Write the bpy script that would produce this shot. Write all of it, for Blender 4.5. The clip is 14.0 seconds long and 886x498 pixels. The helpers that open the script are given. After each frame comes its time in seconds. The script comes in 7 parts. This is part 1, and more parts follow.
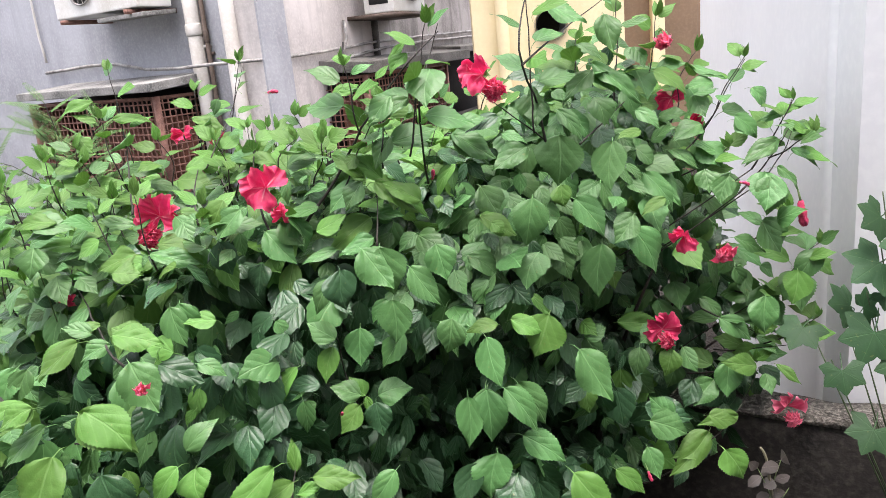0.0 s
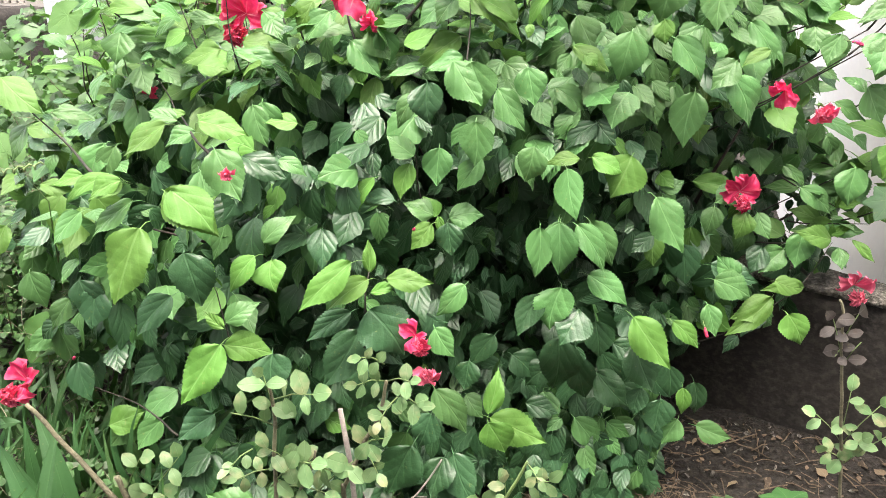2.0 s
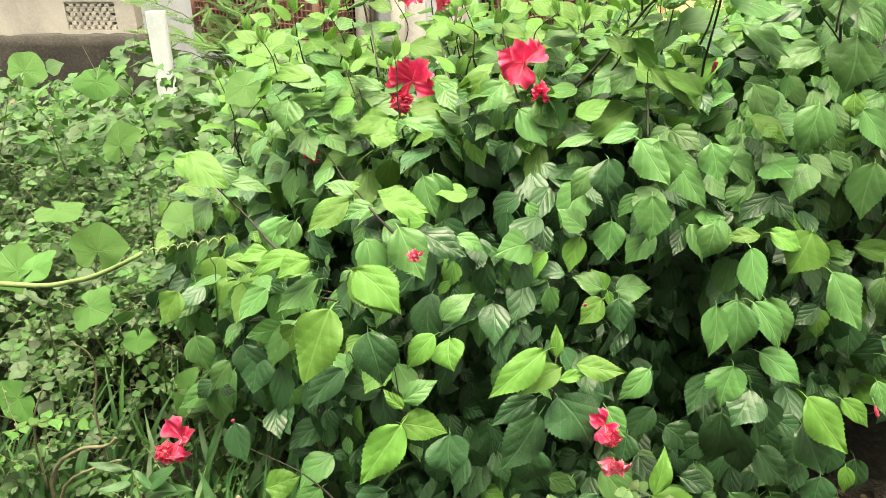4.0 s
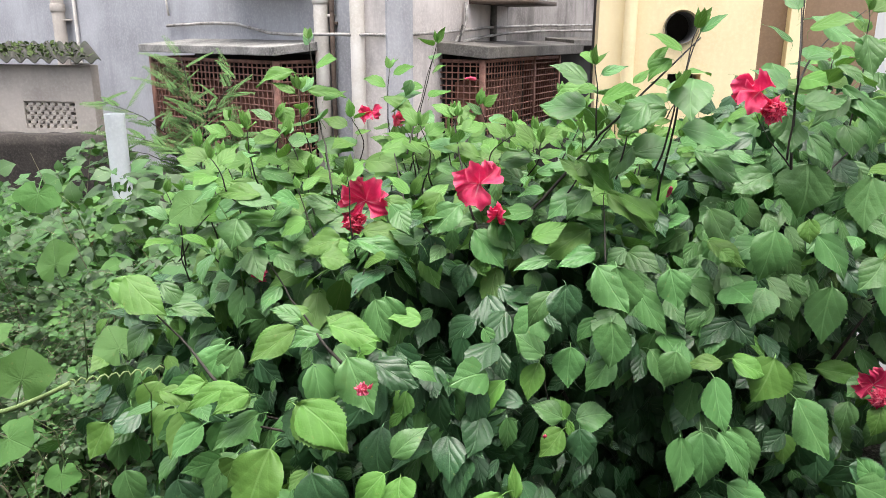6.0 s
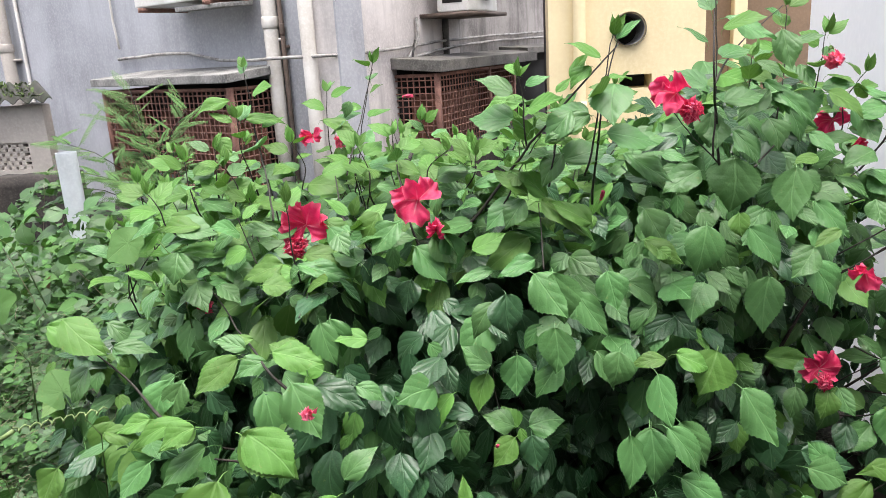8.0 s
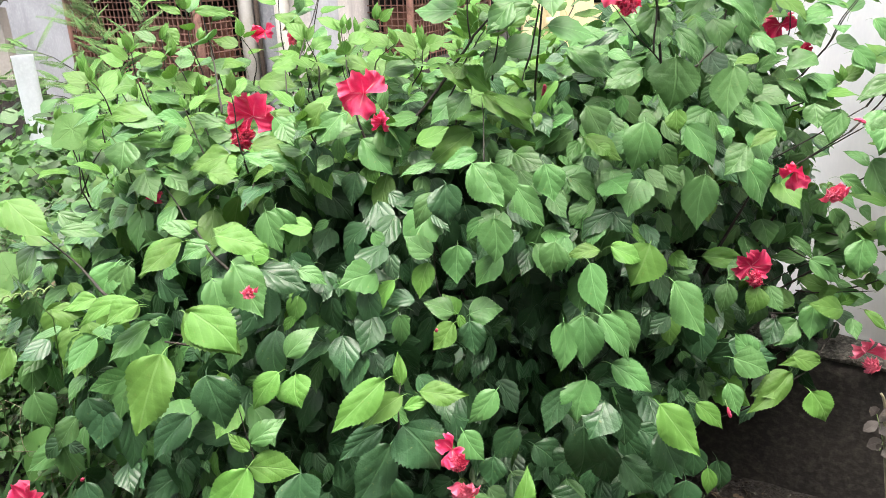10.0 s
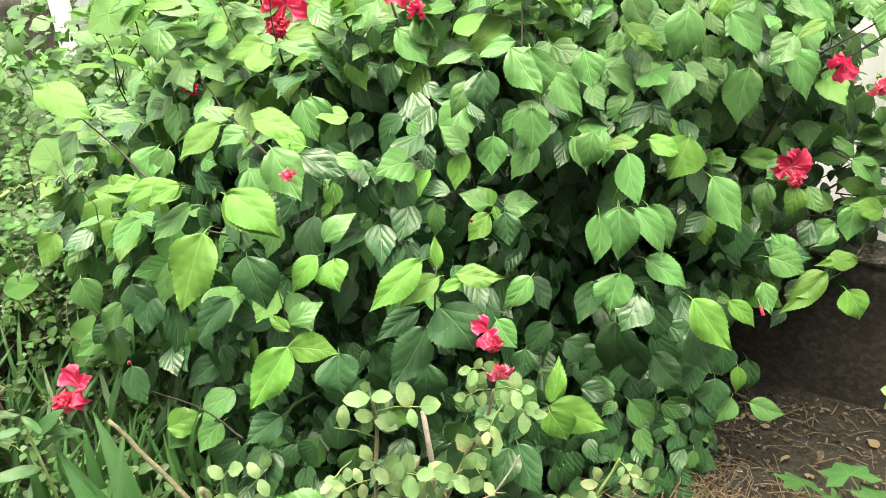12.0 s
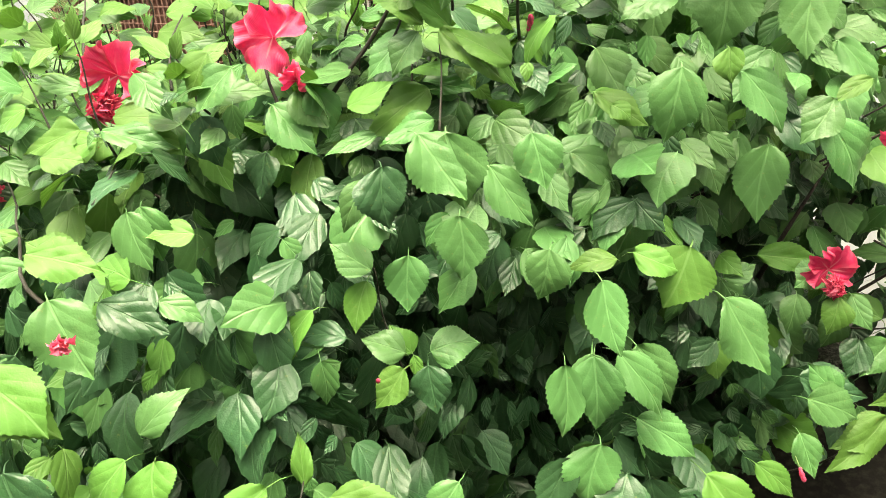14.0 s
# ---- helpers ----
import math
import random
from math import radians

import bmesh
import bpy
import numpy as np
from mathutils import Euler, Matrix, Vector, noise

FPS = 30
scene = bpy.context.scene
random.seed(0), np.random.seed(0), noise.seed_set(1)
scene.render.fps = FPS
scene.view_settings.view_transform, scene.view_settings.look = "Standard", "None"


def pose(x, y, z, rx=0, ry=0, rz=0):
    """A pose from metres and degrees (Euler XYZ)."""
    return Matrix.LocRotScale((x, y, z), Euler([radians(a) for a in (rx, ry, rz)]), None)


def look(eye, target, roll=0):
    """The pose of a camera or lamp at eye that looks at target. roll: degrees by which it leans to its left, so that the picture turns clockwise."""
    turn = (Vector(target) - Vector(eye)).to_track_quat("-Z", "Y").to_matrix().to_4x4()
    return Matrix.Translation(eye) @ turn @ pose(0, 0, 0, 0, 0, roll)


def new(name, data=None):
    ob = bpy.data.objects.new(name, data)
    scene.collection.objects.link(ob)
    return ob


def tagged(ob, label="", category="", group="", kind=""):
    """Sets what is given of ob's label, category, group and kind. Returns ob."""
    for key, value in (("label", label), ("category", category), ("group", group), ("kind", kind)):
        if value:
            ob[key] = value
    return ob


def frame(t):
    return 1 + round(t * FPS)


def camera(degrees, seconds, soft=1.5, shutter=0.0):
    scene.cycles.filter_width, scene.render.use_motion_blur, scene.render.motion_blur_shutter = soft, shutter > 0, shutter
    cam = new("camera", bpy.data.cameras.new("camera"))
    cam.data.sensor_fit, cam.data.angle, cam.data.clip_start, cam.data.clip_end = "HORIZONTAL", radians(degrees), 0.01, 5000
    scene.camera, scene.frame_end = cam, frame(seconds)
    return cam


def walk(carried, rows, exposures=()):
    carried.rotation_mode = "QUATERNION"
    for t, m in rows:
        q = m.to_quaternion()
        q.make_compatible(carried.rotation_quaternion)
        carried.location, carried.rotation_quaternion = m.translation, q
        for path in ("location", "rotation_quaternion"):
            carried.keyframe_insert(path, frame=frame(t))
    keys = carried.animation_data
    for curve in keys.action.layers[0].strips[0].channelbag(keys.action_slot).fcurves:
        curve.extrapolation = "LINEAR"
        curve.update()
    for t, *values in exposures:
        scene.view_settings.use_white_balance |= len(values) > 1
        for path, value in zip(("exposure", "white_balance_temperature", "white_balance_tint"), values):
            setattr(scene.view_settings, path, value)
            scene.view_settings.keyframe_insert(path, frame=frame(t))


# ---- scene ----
cam = camera(61.0, 14.0, 0.5)
PATH = [
    (0, (0.056, 0.021, 1.347), (-0.004, 1.951, 0.827), -5.5),
    (0.5, (0.049, 0.038, 1.323), (0.0, 1.973, 0.82), -1.1),
    (1, (0.022, 0.034, 1.288), (-0.047, 1.951, 0.723), -0.3),
    (1.5, (-0.002, 0.018, 1.271), (-0.11, 1.869, 0.52), 0.5),
    (2, (-0.024, -0.003, 1.24), (-0.201, 1.815, 0.426), -0.4),
    (2.5, (-0.027, -0.019, 1.218), (-0.277, 1.748, 0.314), -1.6),
    (3, (-0.111, -0.026, 1.209), (-0.409, 1.694, 0.233), -1.4),
    (3.5, (-0.217, 0.007, 1.288), (-0.538, 1.758, 0.375), 0.2),
    (4, (-0.267, 0.04, 1.345), (-0.576, 1.853, 0.56), -1.0),
    (4.2, (-0.267, 0.051, 1.377), (-0.589, 1.873, 0.616), -0.9),
    (6.3, (-0.258, 0.126, 1.380), (-0.448, 2.043, 0.840), -0.4),
    (6.5, (-0.246, 0.131, 1.383), (-0.424, 2.048, 0.84), -1.3),
    (7, (-0.225, 0.127, 1.387), (-0.381, 2.044, 0.839), -2.2),
    (7.5, (-0.204, 0.118, 1.397), (-0.354, 2.037, 0.857), -2.5),
    (8, (-0.194, 0.112, 1.388), (-0.348, 2.037, 0.869), -3.4),
    (8.5, (-0.156, 0.103, 1.375), (-0.298, 2.016, 0.807), -2.4),
    (8.7, (-0.124, 0.114, 1.363), (-0.233, 2.021, 0.768), -2.7),
    (10.8, (-0.138, 0.024, 1.309), (-0.252, 1.859, 0.521), -1.7),
    (11, (-0.149, 0.021, 1.299), (-0.281, 1.846, 0.491), -1.6),
    (11.5, (-0.149, 0.016, 1.311), (-0.333, 1.831, 0.492), -2.3),
    (12, (-0.145, 0.025, 1.268), (-0.316, 1.812, 0.386), -2.6),
    (12.5, (-0.131, 0.099, 1.23), (-0.334, 1.859, 0.301), -3.1),
    (13, (-0.07, 0.227, 1.213), (-0.295, 1.999, 0.314), -3.5),
    (13.5, (-0.047, 0.344, 1.237), (-0.222, 2.148, 0.393), -3.8),
    (14, (-0.042, 0.518, 1.206), (-0.203, 2.359, 0.442), -4.0),
]
EXPOSURES = [(0.0, 2.12, 6600, 18), (0.6, 2.12, 6600, 18), (1.5, 2.64, 6750, 19), (2.2, 2.75, 7200, 12), (3.0, 2.82, 7800, 6), (4.0, 2.58, 8700, 1), (6.3, 2.02, 6560, 14), (8.0, 2.02, 6560, 14), (8.7, 2.24, 6600, 14),
             (10.8, 2.57, 7300, 9), (12.5, 2.88, 8300, 0), (14.0, 2.86, 8500, 0)]
walk(cam, [(t, look(eye, target, roll)) for t, eye, target, roll in PATH], EXPOSURES)

# ---- light ----
SUN_EL, SUN_ROT = 74.0, 127.0
world = bpy.data.worlds.new("overcast_sky")
scene.world = world
world.use_nodes = True
wn = world.node_tree
wn.nodes.clear()
sky = wn.nodes.new("ShaderNodeTexSky")
sky.sky_type, sky.sun_disc = "NISHITA", False
sky.sun_elevation, sky.sun_rotation = radians(SUN_EL), radians(SUN_ROT)
sky.air_density, sky.dust_density, sky.ozone_density = 1.0, 4.0, 1.0
hsv = wn.nodes.new("ShaderNodeHueSaturation")
hsv.inputs["Saturation"].default_value = 0.35
bg = wn.nodes.new("ShaderNodeBackground")
bg.inputs["Strength"].default_value = 0.15
wo = wn.nodes.new("ShaderNodeOutputWorld")
wn.links.new(sky.outputs[0], hsv.inputs["Color"])
wn.links.new(hsv.outputs[0], bg.inputs["Color"])
wn.links.new(bg.outputs[0], wo.inputs["Surface"])
sun = new("sun", bpy.data.lights.new("sun", "SUN"))
sun.data.energy, sun.data.angle, sun.data.color = 0.9, radians(25), (1.0, 0.97, 0.92)
sun.matrix_world = look((-2.0, 0.0, 9), (0, 1.5, 0))


# ---- materials ----
def nodes(name):
    m = bpy.data.materials.new(name)
    m.use_nodes = True
    t = m.node_tree
    return m, t, t.nodes["Principled BSDF"], t.nodes["Material Output"]


def add(t, kind, **vals):
    n = t.nodes.new(kind)
    for k, v in vals.items():
        n.inputs[k.replace("_", " ")].default_value = v
    return n


def calc(t, op, a, b=0.0, c=0.0):
    n = t.nodes.new("ShaderNodeMath")
    n.operation = op
    for i, v in enumerate((a, b, c)):
        if isinstance(v, (int, float)):
            n.inputs[i].default_value = v
        else:
            t.links.new(v, n.inputs[i])
    return n.outputs[0]


def blend(t, fac, a, b):
    n = t.nodes.new("ShaderNodeMix")
    n.data_type = "RGBA"
    for sock, v in ((n.inputs["Factor"], fac), (n.inputs["A"], a), (n.inputs["B"], b)):
        if isinstance(v, (int, float)):
            sock.default_value = v
        elif isinstance(v, tuple):
            sock.default_value = (*v[:3], 1)
        else:
            t.links.new(v, sock)
    return n.outputs["Result"]


def ramp(t, fac, lo, hi):
    n = t.nodes.new("ShaderNodeMapRange")
    n.inputs["From Min"].default_value, n.inputs["From Max"].default_value = lo, hi
    t.links.new(fac, n.inputs["Value"])
    return n.outputs["Result"]


def place(t, sx=1.0, sy=1.0, sz=1.0):
    g = t.nodes.new("ShaderNodeNewGeometry")
    m = t.nodes.new("ShaderNodeMapping")
    m.inputs["Scale"].default_value = (sx, sy, sz)
    t.links.new(g.outputs["Position"], m.inputs["Vector"])
    return m.outputs["Vector"]


def grain(t, scale, detail=6.0, rough=0.6, vec=None):
    n = add(t, "ShaderNodeTexNoise", Scale=scale, Detail=detail, Roughness=rough)
    t.links.new(vec if vec else place(t), n.inputs["Vector"])
    return n.outputs["Fac"]


def bump(t, bsdf, height, strength, distance):
    b = add(t, "ShaderNodeBump", Strength=strength, Distance=distance)
    t.links.new(height, b.inputs["Height"])
    t.links.new(b.outputs[0], bsdf.inputs["Normal"])
    return b


def chance(t):
    """A number of its own for every separate object and every loose island."""
    o, g = t.nodes.new("ShaderNodeObjectInfo"), t.nodes.new("ShaderNodeNewGeometry")
    return calc(t, "FRACT", calc(t, "ADD", o.outputs["Random"], g.outputs["Random Per Island"]))


def surface(name, base, dark, light, scale=3.0, rough=0.8, metal=0.0, relief=0.3, streaks=0.0, fine=60.0, distance=0.004):
    """Weathered surface: blotches, fine grain and, where wanted, stains that run down."""
    m, t, b, _ = nodes(name)
    big, small = grain(t, scale), grain(t, fine, 4.0)
    col = blend(t, ramp(t, big, 0.38, 0.68), base, dark)
    col = blend(t, calc(t, "MULTIPLY", ramp(t, small, 0.45, 0.75), 0.5), col, light)
    if streaks:
        run = grain(t, 1.0, 5.0, 0.65, place(t, 5.0, 5.0, 0.55))
        col = blend(t, calc(t, "MULTIPLY", ramp(t, run, 0.52, 0.75), streaks), col, dark)
    t.links.new(col, b.inputs["Base Color"])
    t.links.new(calc(t, "ADD", rough - 0.08, calc(t, "MULTIPLY", small, 0.16)), b.inputs["Roughness"])
    b.inputs["Metallic"].default_value = metal
    bump(t, b, calc(t, "ADD", small, big), relief, distance)
    return m


def leaf_material(name, base, vein, glow, rough=0.4, thin=0.22, laterals=3.4, spread=0.28, relief=0.55, shine=0.5, patch=None):
    """Leaf blade with a midrib and side veins along its UV, mottled, a little light passing through."""
    m, t, b, out = nodes(name)
    uv = t.nodes.new("ShaderNodeUVMap")
    sep = t.nodes.new("ShaderNodeSeparateXYZ")
    t.links.new(uv.outputs[0], sep.inputs[0])
    u, v = sep.outputs[0], calc(t, "ABSOLUTE", calc(t, "SUBTRACT", sep.outputs[1], 0.5))
    mid = calc(t, "SUBTRACT", 1.0, ramp(t, calc(t, "ADD", v, calc(t, "MULTIPLY", u, 0.008)), 0.012, 0.030))
    wave = calc(t, "PINGPONG", calc(t, "SUBTRACT", calc(t, "MULTIPLY", u, laterals), calc(t, "MULTIPLY", calc(t, "POWER", v, 0.85), laterals * 1.15)), 0.5)
    side = calc(t, "MULTIPLY", calc(t, "SUBTRACT", 1.0, ramp(t, wave, 0.0, 0.11)), calc(t, "SUBTRACT", 0.40, calc(t, "MULTIPLY", v, 0.7)))
    pillow = calc(t, "MULTIPLY", calc(t, "SINE", calc(t, "MULTIPLY", wave, 3.1416)), 0.28)
    veins = calc(t, "MAXIMUM", mid, side)
    rnd = chance(t)
    mottle = grain(t, 55.0, 3.0)
    h = t.nodes.new("ShaderNodeHueSaturation")
    t.links.new(calc(t, "ADD", 0.500, calc(t, "MULTIPLY", rnd, 0.016)), h.inputs["Hue"])
    t.links.new(calc(t, "ADD", 1.0 - spread, calc(t, "ADD", calc(t, "MULTIPLY", rnd, 2 * spread * 0.8), calc(t, "MULTIPLY", mottle, 0.5 * spread))), h.inputs["Value"])
    panel = calc(t, "MULTIPLY", calc(t, "ADD", ramp(t, wave, 0.05, 0.5), ramp(t, mottle, 0.35, 0.7)), 0.5)
    col = blend(t, calc(t, "MULTIPLY", panel, 0.55), base, tuple(0.72 * c for c in base))
    col = blend(t, calc(t, "MULTIPLY", veins, 0.62), col, vein)
    if patch:
        col = blend(t, ramp(t, grain(t, 38.0, 3.0), 0.52, 0.72), col, patch)
    col = blend(t, calc(t, "MULTIPLY", ramp(t, grain(t, 130.0, 2.0), 0.66, 0.74), 0.35), col, (0.22, 0.20, 0.07))
    t.links.new(col, h.inputs["Color"])
    t.links.new(h.outputs[0], b.inputs["Base Color"])
    t.links.new(calc(t, "ADD", rough, calc(t, "MULTIPLY", mottle, 0.15)), b.inputs["Roughness"])
    b.inputs["Specular IOR Level"].default_value = shine
    crinkle = calc(t, "ADD", calc(t, "MULTIPLY", mottle, 0.40), calc(t, "MULTIPLY", grain(t, 190.0, 2.0), 0.22))
    bump(t, b, calc(t, "ADD", crinkle, calc(t, "SUBTRACT", pillow, calc(t, "MULTIPLY", mid, 0.25))), relief, 0.003)
    tr = add(t, "ShaderNodeBsdfTranslucent", Color=(*glow, 1))
    mix = add(t, "ShaderNodeMixShader", Fac=thin)
    t.links.new(b.outputs[0], mix.inputs[1])
    t.links.new(tr.outputs[0], mix.inputs[2])
    t.links.new(mix.outputs[0], out.inputs["Surface"])
    return m


def petal_material(name, base, pale, glow):
    m, t, b, out = nodes(name)
    uv = t.nodes.new("ShaderNodeUVMap")
    sep = t.nodes.new("ShaderNodeSeparateXYZ")
    t.links.new(uv.outputs[0], sep.inputs[0])
    u, v = sep.outputs[0], calc(t, "ABSOLUTE", calc(t, "SUBTRACT", sep.outputs[1], 0.5))
    streak = calc(t, "MULTIPLY", calc(t, "SUBTRACT", 1.0, ramp(t, calc(t, "ADD", u, calc(t, "MULTIPLY", v, 5.5)), 0.20, 0.75)), 0.85)
    rim = calc(t, "MULTIPLY", calc(t, "MAXIMUM", ramp(t, v, 0.40, 0.5), ramp(t, u, 0.86, 1.0)), 0.22)
    wave = add(t, "ShaderNodeTexWave", Scale=9.0, Distortion=1.5, Detail=2.0)
    wave.bands_direction = "Y"
    t.links.new(uv.outputs[0], wave.inputs["Vector"])
    mot = grain(t, 90.0, 3.0)
    blotch = ramp(t, grain(t, 70.0, 2.0), 0.45, 0.7)
    col = blend(t, calc(t, "MULTIPLY", blotch, 0.28), base, tuple(c * 0.6 + p * 0.4 for c, p in zip(base, pale)))
    col = blend(t, calc(t, "MAXIMUM", streak, rim), col, pale)
    col = blend(t, calc(t, "MULTIPLY", wave.outputs["Fac"], 0.12), col, tuple(c * 0.45 for c in base))
    h = t.nodes.new("ShaderNodeHueSaturation")
    t.links.new(calc(t, "ADD", 0.8, calc(t, "MULTIPLY", mot, 0.4)), h.inputs["Value"])
    t.links.new(col, h.inputs["Color"])
    t.links.new(h.outputs[0], b.inputs["Base Color"])
    b.inputs["Roughness"].default_value = 0.55
    bump(t, b, wave.outputs["Fac"], 0.25, 0.002)
    tr = add(t, "ShaderNodeBsdfTranslucent", Color=(*glow, 1))
    mix = add(t, "ShaderNodeMixShader", Fac=0.3)
    t.links.new(b.outputs[0], mix.inputs[1])
    t.links.new(tr.outputs[0], mix.inputs[2])
    t.links.new(mix.outputs[0], out.inputs["Surface"])
    return m


# hibiscus tones: leaf age, and shade inside the bush put into the colour
LEAF_OLD_SHADED = leaf_material("leaf_old_shaded", (0.030, 0.088, 0.031), (0.062, 0.140, 0.058), (0.05, 0.15, 0.04), 0.28, 0.03, relief=0.85, shine=0.42)
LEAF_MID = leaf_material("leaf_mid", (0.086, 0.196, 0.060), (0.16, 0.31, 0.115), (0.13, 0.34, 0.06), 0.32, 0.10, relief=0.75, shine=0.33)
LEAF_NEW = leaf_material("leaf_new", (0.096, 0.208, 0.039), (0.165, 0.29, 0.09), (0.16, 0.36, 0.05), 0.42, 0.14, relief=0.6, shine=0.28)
LEAF_ROSE = leaf_material("leaf_rose", (0.118, 0.212, 0.080), (0.20, 0.30, 0.14), (0.19, 0.32, 0.09), 0.5, 0.2, 0.0, 0.3, patch=(0.31, 0.30, 0.16))
LEAF_PLUM = leaf_material("leaf_plum", (0.06, 0.052, 0.046), (0.11, 0.09, 0.08), (0.14, 0.10, 0.09), 0.55, 0.12, 0.0)
LEAF_DRY = leaf_material("leaf_dry", (0.15, 0.112, 0.072), (0.23, 0.18, 0.12), (0.3, 0.2, 0.1), 0.7, 0.15)
LEAF_WEED = leaf_material("leaf_weed", (0.034, 0.088, 0.018), (0.07, 0.15, 0.045), (0.09, 0.22, 0.035), 0.42, 0.16, 0.0, 0.6)
LEAF_SEED = leaf_material("leaf_seedling", (0.028, 0.080, 0.022), (0.08, 0.15, 0.05), (0.07, 0.2, 0.03), 0.5, 0.12, 0.0, shine=0.3)
LEAF_VINE = leaf_material("leaf_vine", (0.064, 0.150, 0.034), (0.13, 0.24, 0.085), (0.10, 0.26, 0.04), 0.55, 0.12, 0.0, 0.25, relief=0.9, shine=0.2)
LEAF_LOBE = leaf_material("leaf_lobed", (0.021, 0.060, 0.022), (0.055, 0.115, 0.045), (0.04, 0.14, 0.03), 0.5, 0.1, 0.0, shine=0.25)
LEAF_GRASS = leaf_material("leaf_grass", (0.034, 0.100, 0.030), (0.07, 0.16, 0.055), (0.09, 0.23, 0.03), 0.42, 0.22, 0.0)
LEAF_FERN = leaf_material("leaf_feathery", (0.072, 0.145, 0.038), (0.08, 0.16, 0.05), (0.10, 0.22, 0.035), 0.6, 0.12, 0.0, shine=0.25)
PETAL = petal_material("petal_red", (0.72, 0.016, 0.115), (0.94, 0.50, 0.56), (0.85, 0.03, 0.13))
PETAL_PINK = petal_material("petal_crimson", (0.86, 0.15, 0.27), (0.96, 0.62, 0.68), (0.85, 0.05, 0.15))
BUD_RED = surface("bud_red", (0.62, 0.03, 0.12), (0.36, 0.01, 0.04), (0.82, 0.20, 0.30), 90, 0.55, fine=400)
BARK = surface("bark", (0.040, 0.030, 0.024), (0.018, 0.014, 0.012), (0.085, 0.07, 0.06), 30, 0.85, relief=0.6, fine=220)
TWIG = surface("twig", (0.022, 0.018, 0.012), (0.012, 0.009, 0.007), (0.05, 0.04, 0.028), 25, 0.7, fine=200)
STEM_GREEN = surface("green_stem", (0.16, 0.24, 0.08), (0.10, 0.16, 0.05), (0.25, 0.32, 0.14), 25, 0.6, fine=200)
STEM_DARK = surface("dark_green_stem", (0.05, 0.085, 0.03), (0.03, 0.05, 0.02), (0.10, 0.13, 0.06), 25, 0.6, fine=200)
STEM_ROSE = surface("rose_cane", (0.17, 0.155, 0.095), (0.08, 0.075, 0.045), (0.30, 0.27, 0.18), 30, 0.8, relief=0.6, fine=200)
STICK = surface("grey_stick", (0.19, 0.165, 0.145), (0.09, 0.075, 0.065), (0.34, 0.31, 0.28), 20, 0.85, fine=150)
STRAW = surface("straw", (0.105, 0.074, 0.047), (0.040, 0.028, 0.018), (0.27, 0.21, 0.14), 14, 0.9, fine=120)
SOIL = surface("soil", (0.022, 0.018, 0.014), (0.010, 0.008, 0.006), (0.070, 0.056, 0.042), 9.0, 0.95, relief=1.0, fine=75, distance=0.03)
MOSSWALL = surface("blackened_wall", (0.034, 0.029, 0.024), (0.013, 0.011, 0.010), (0.115, 0.10, 0.085), 5.0, 0.9, relief=0.7, streaks=0.6, fine=55)
RUBBLE = surface("mossy_coping", (0.085, 0.077, 0.066), (0.018, 0.017, 0.013), (0.50, 0.47, 0.41), 26, 0.95, relief=1.0, fine=95, distance=0.012)
WALL_GREY = surface("grey_render", (0.375, 0.385, 0.41), (0.23, 0.235, 0.25), (0.49, 0.50, 0.52), 0.9, 0.85, streaks=0.65, fine=40, relief=0.2)
# lighter and pinker past the corner: differing light put into the colour
WALL_PINK_LIT = surface("pinkish_lit_render", (0.62, 0.58, 0.555), (0.26, 0.24, 0.23), (0.70, 0.66, 0.63), 0.9, 0.85, streaks=0.65, fine=40, relief=0.2)
# dirt streaks, with the alley's shade also put into the darker base
WALL_DIRTY_SHADED = surface("dirty_shaded_render", (0.36, 0.335, 0.315), (0.07, 0.064, 0.06), (0.46, 0.43, 0.41), 1.6, 0.9, streaks=0.9, fine=40, relief=0.25)
WALL_WHITE = surface("white_paint", (0.79, 0.80, 0.81), (0.70, 0.71, 0.73), (0.83, 0.835, 0.84), 0.8, 0.6, streaks=0.25, fine=30, relief=0.12)
WALL_YELLOW = surface("cream_paint", (0.78, 0.66, 0.40), (0.62, 0.50, 0.28), (0.82, 0.72, 0.47), 0.8, 0.7, streaks=0.35, fine=30, relief=0.15)
# brown stands in for shade on the cream block's far side
WALL_SHADED = surface("shaded_render", (0.24, 0.16, 0.10), (0.16, 0.11, 0.07), (0.30, 0.21, 0.14), 1.2, 0.85, streaks=0.3, fine=40)
SLAB = surface("stained_slab", (0.24, 0.235, 0.22), (0.08, 0.08, 0.075), (0.48, 0.47, 0.44), 3.5, 0.9, relief=0.5, streaks=0.5, fine=60)
SLAB_DARK = surface("dark_slab", (0.16, 0.15, 0.135), (0.06, 0.058, 0.05), (0.28, 0.27, 0.25), 3.5, 0.9, relief=0.5, streaks=0.5, fine=60)
RUST = surface("rusty_iron", (0.25, 0.125, 0.095), (0.13, 0.065, 0.05), (0.36, 0.21, 0.16), 12, 0.85, 0.15, fine=90)
RUST_PLATE = surface("rusty_plate", (0.24, 0.095, 0.06), (0.11, 0.05, 0.035), (0.32, 0.15, 0.10), 5, 0.85, 0.1, streaks=0.4, fine=60)
# near-black colour that stands in for shade in recesses and openings
DARK = surface("recess_shade", (0.022, 0.020, 0.019), (0.012, 0.011, 0.010), (0.04, 0.036, 0.032), 4, 0.95)
PIPE = surface("dull_white_pipe", (0.62, 0.60, 0.56), (0.42, 0.38, 0.32), (0.70, 0.68, 0.64), 2.5, 0.5, streaks=0.4, fine=50, relief=0.1)
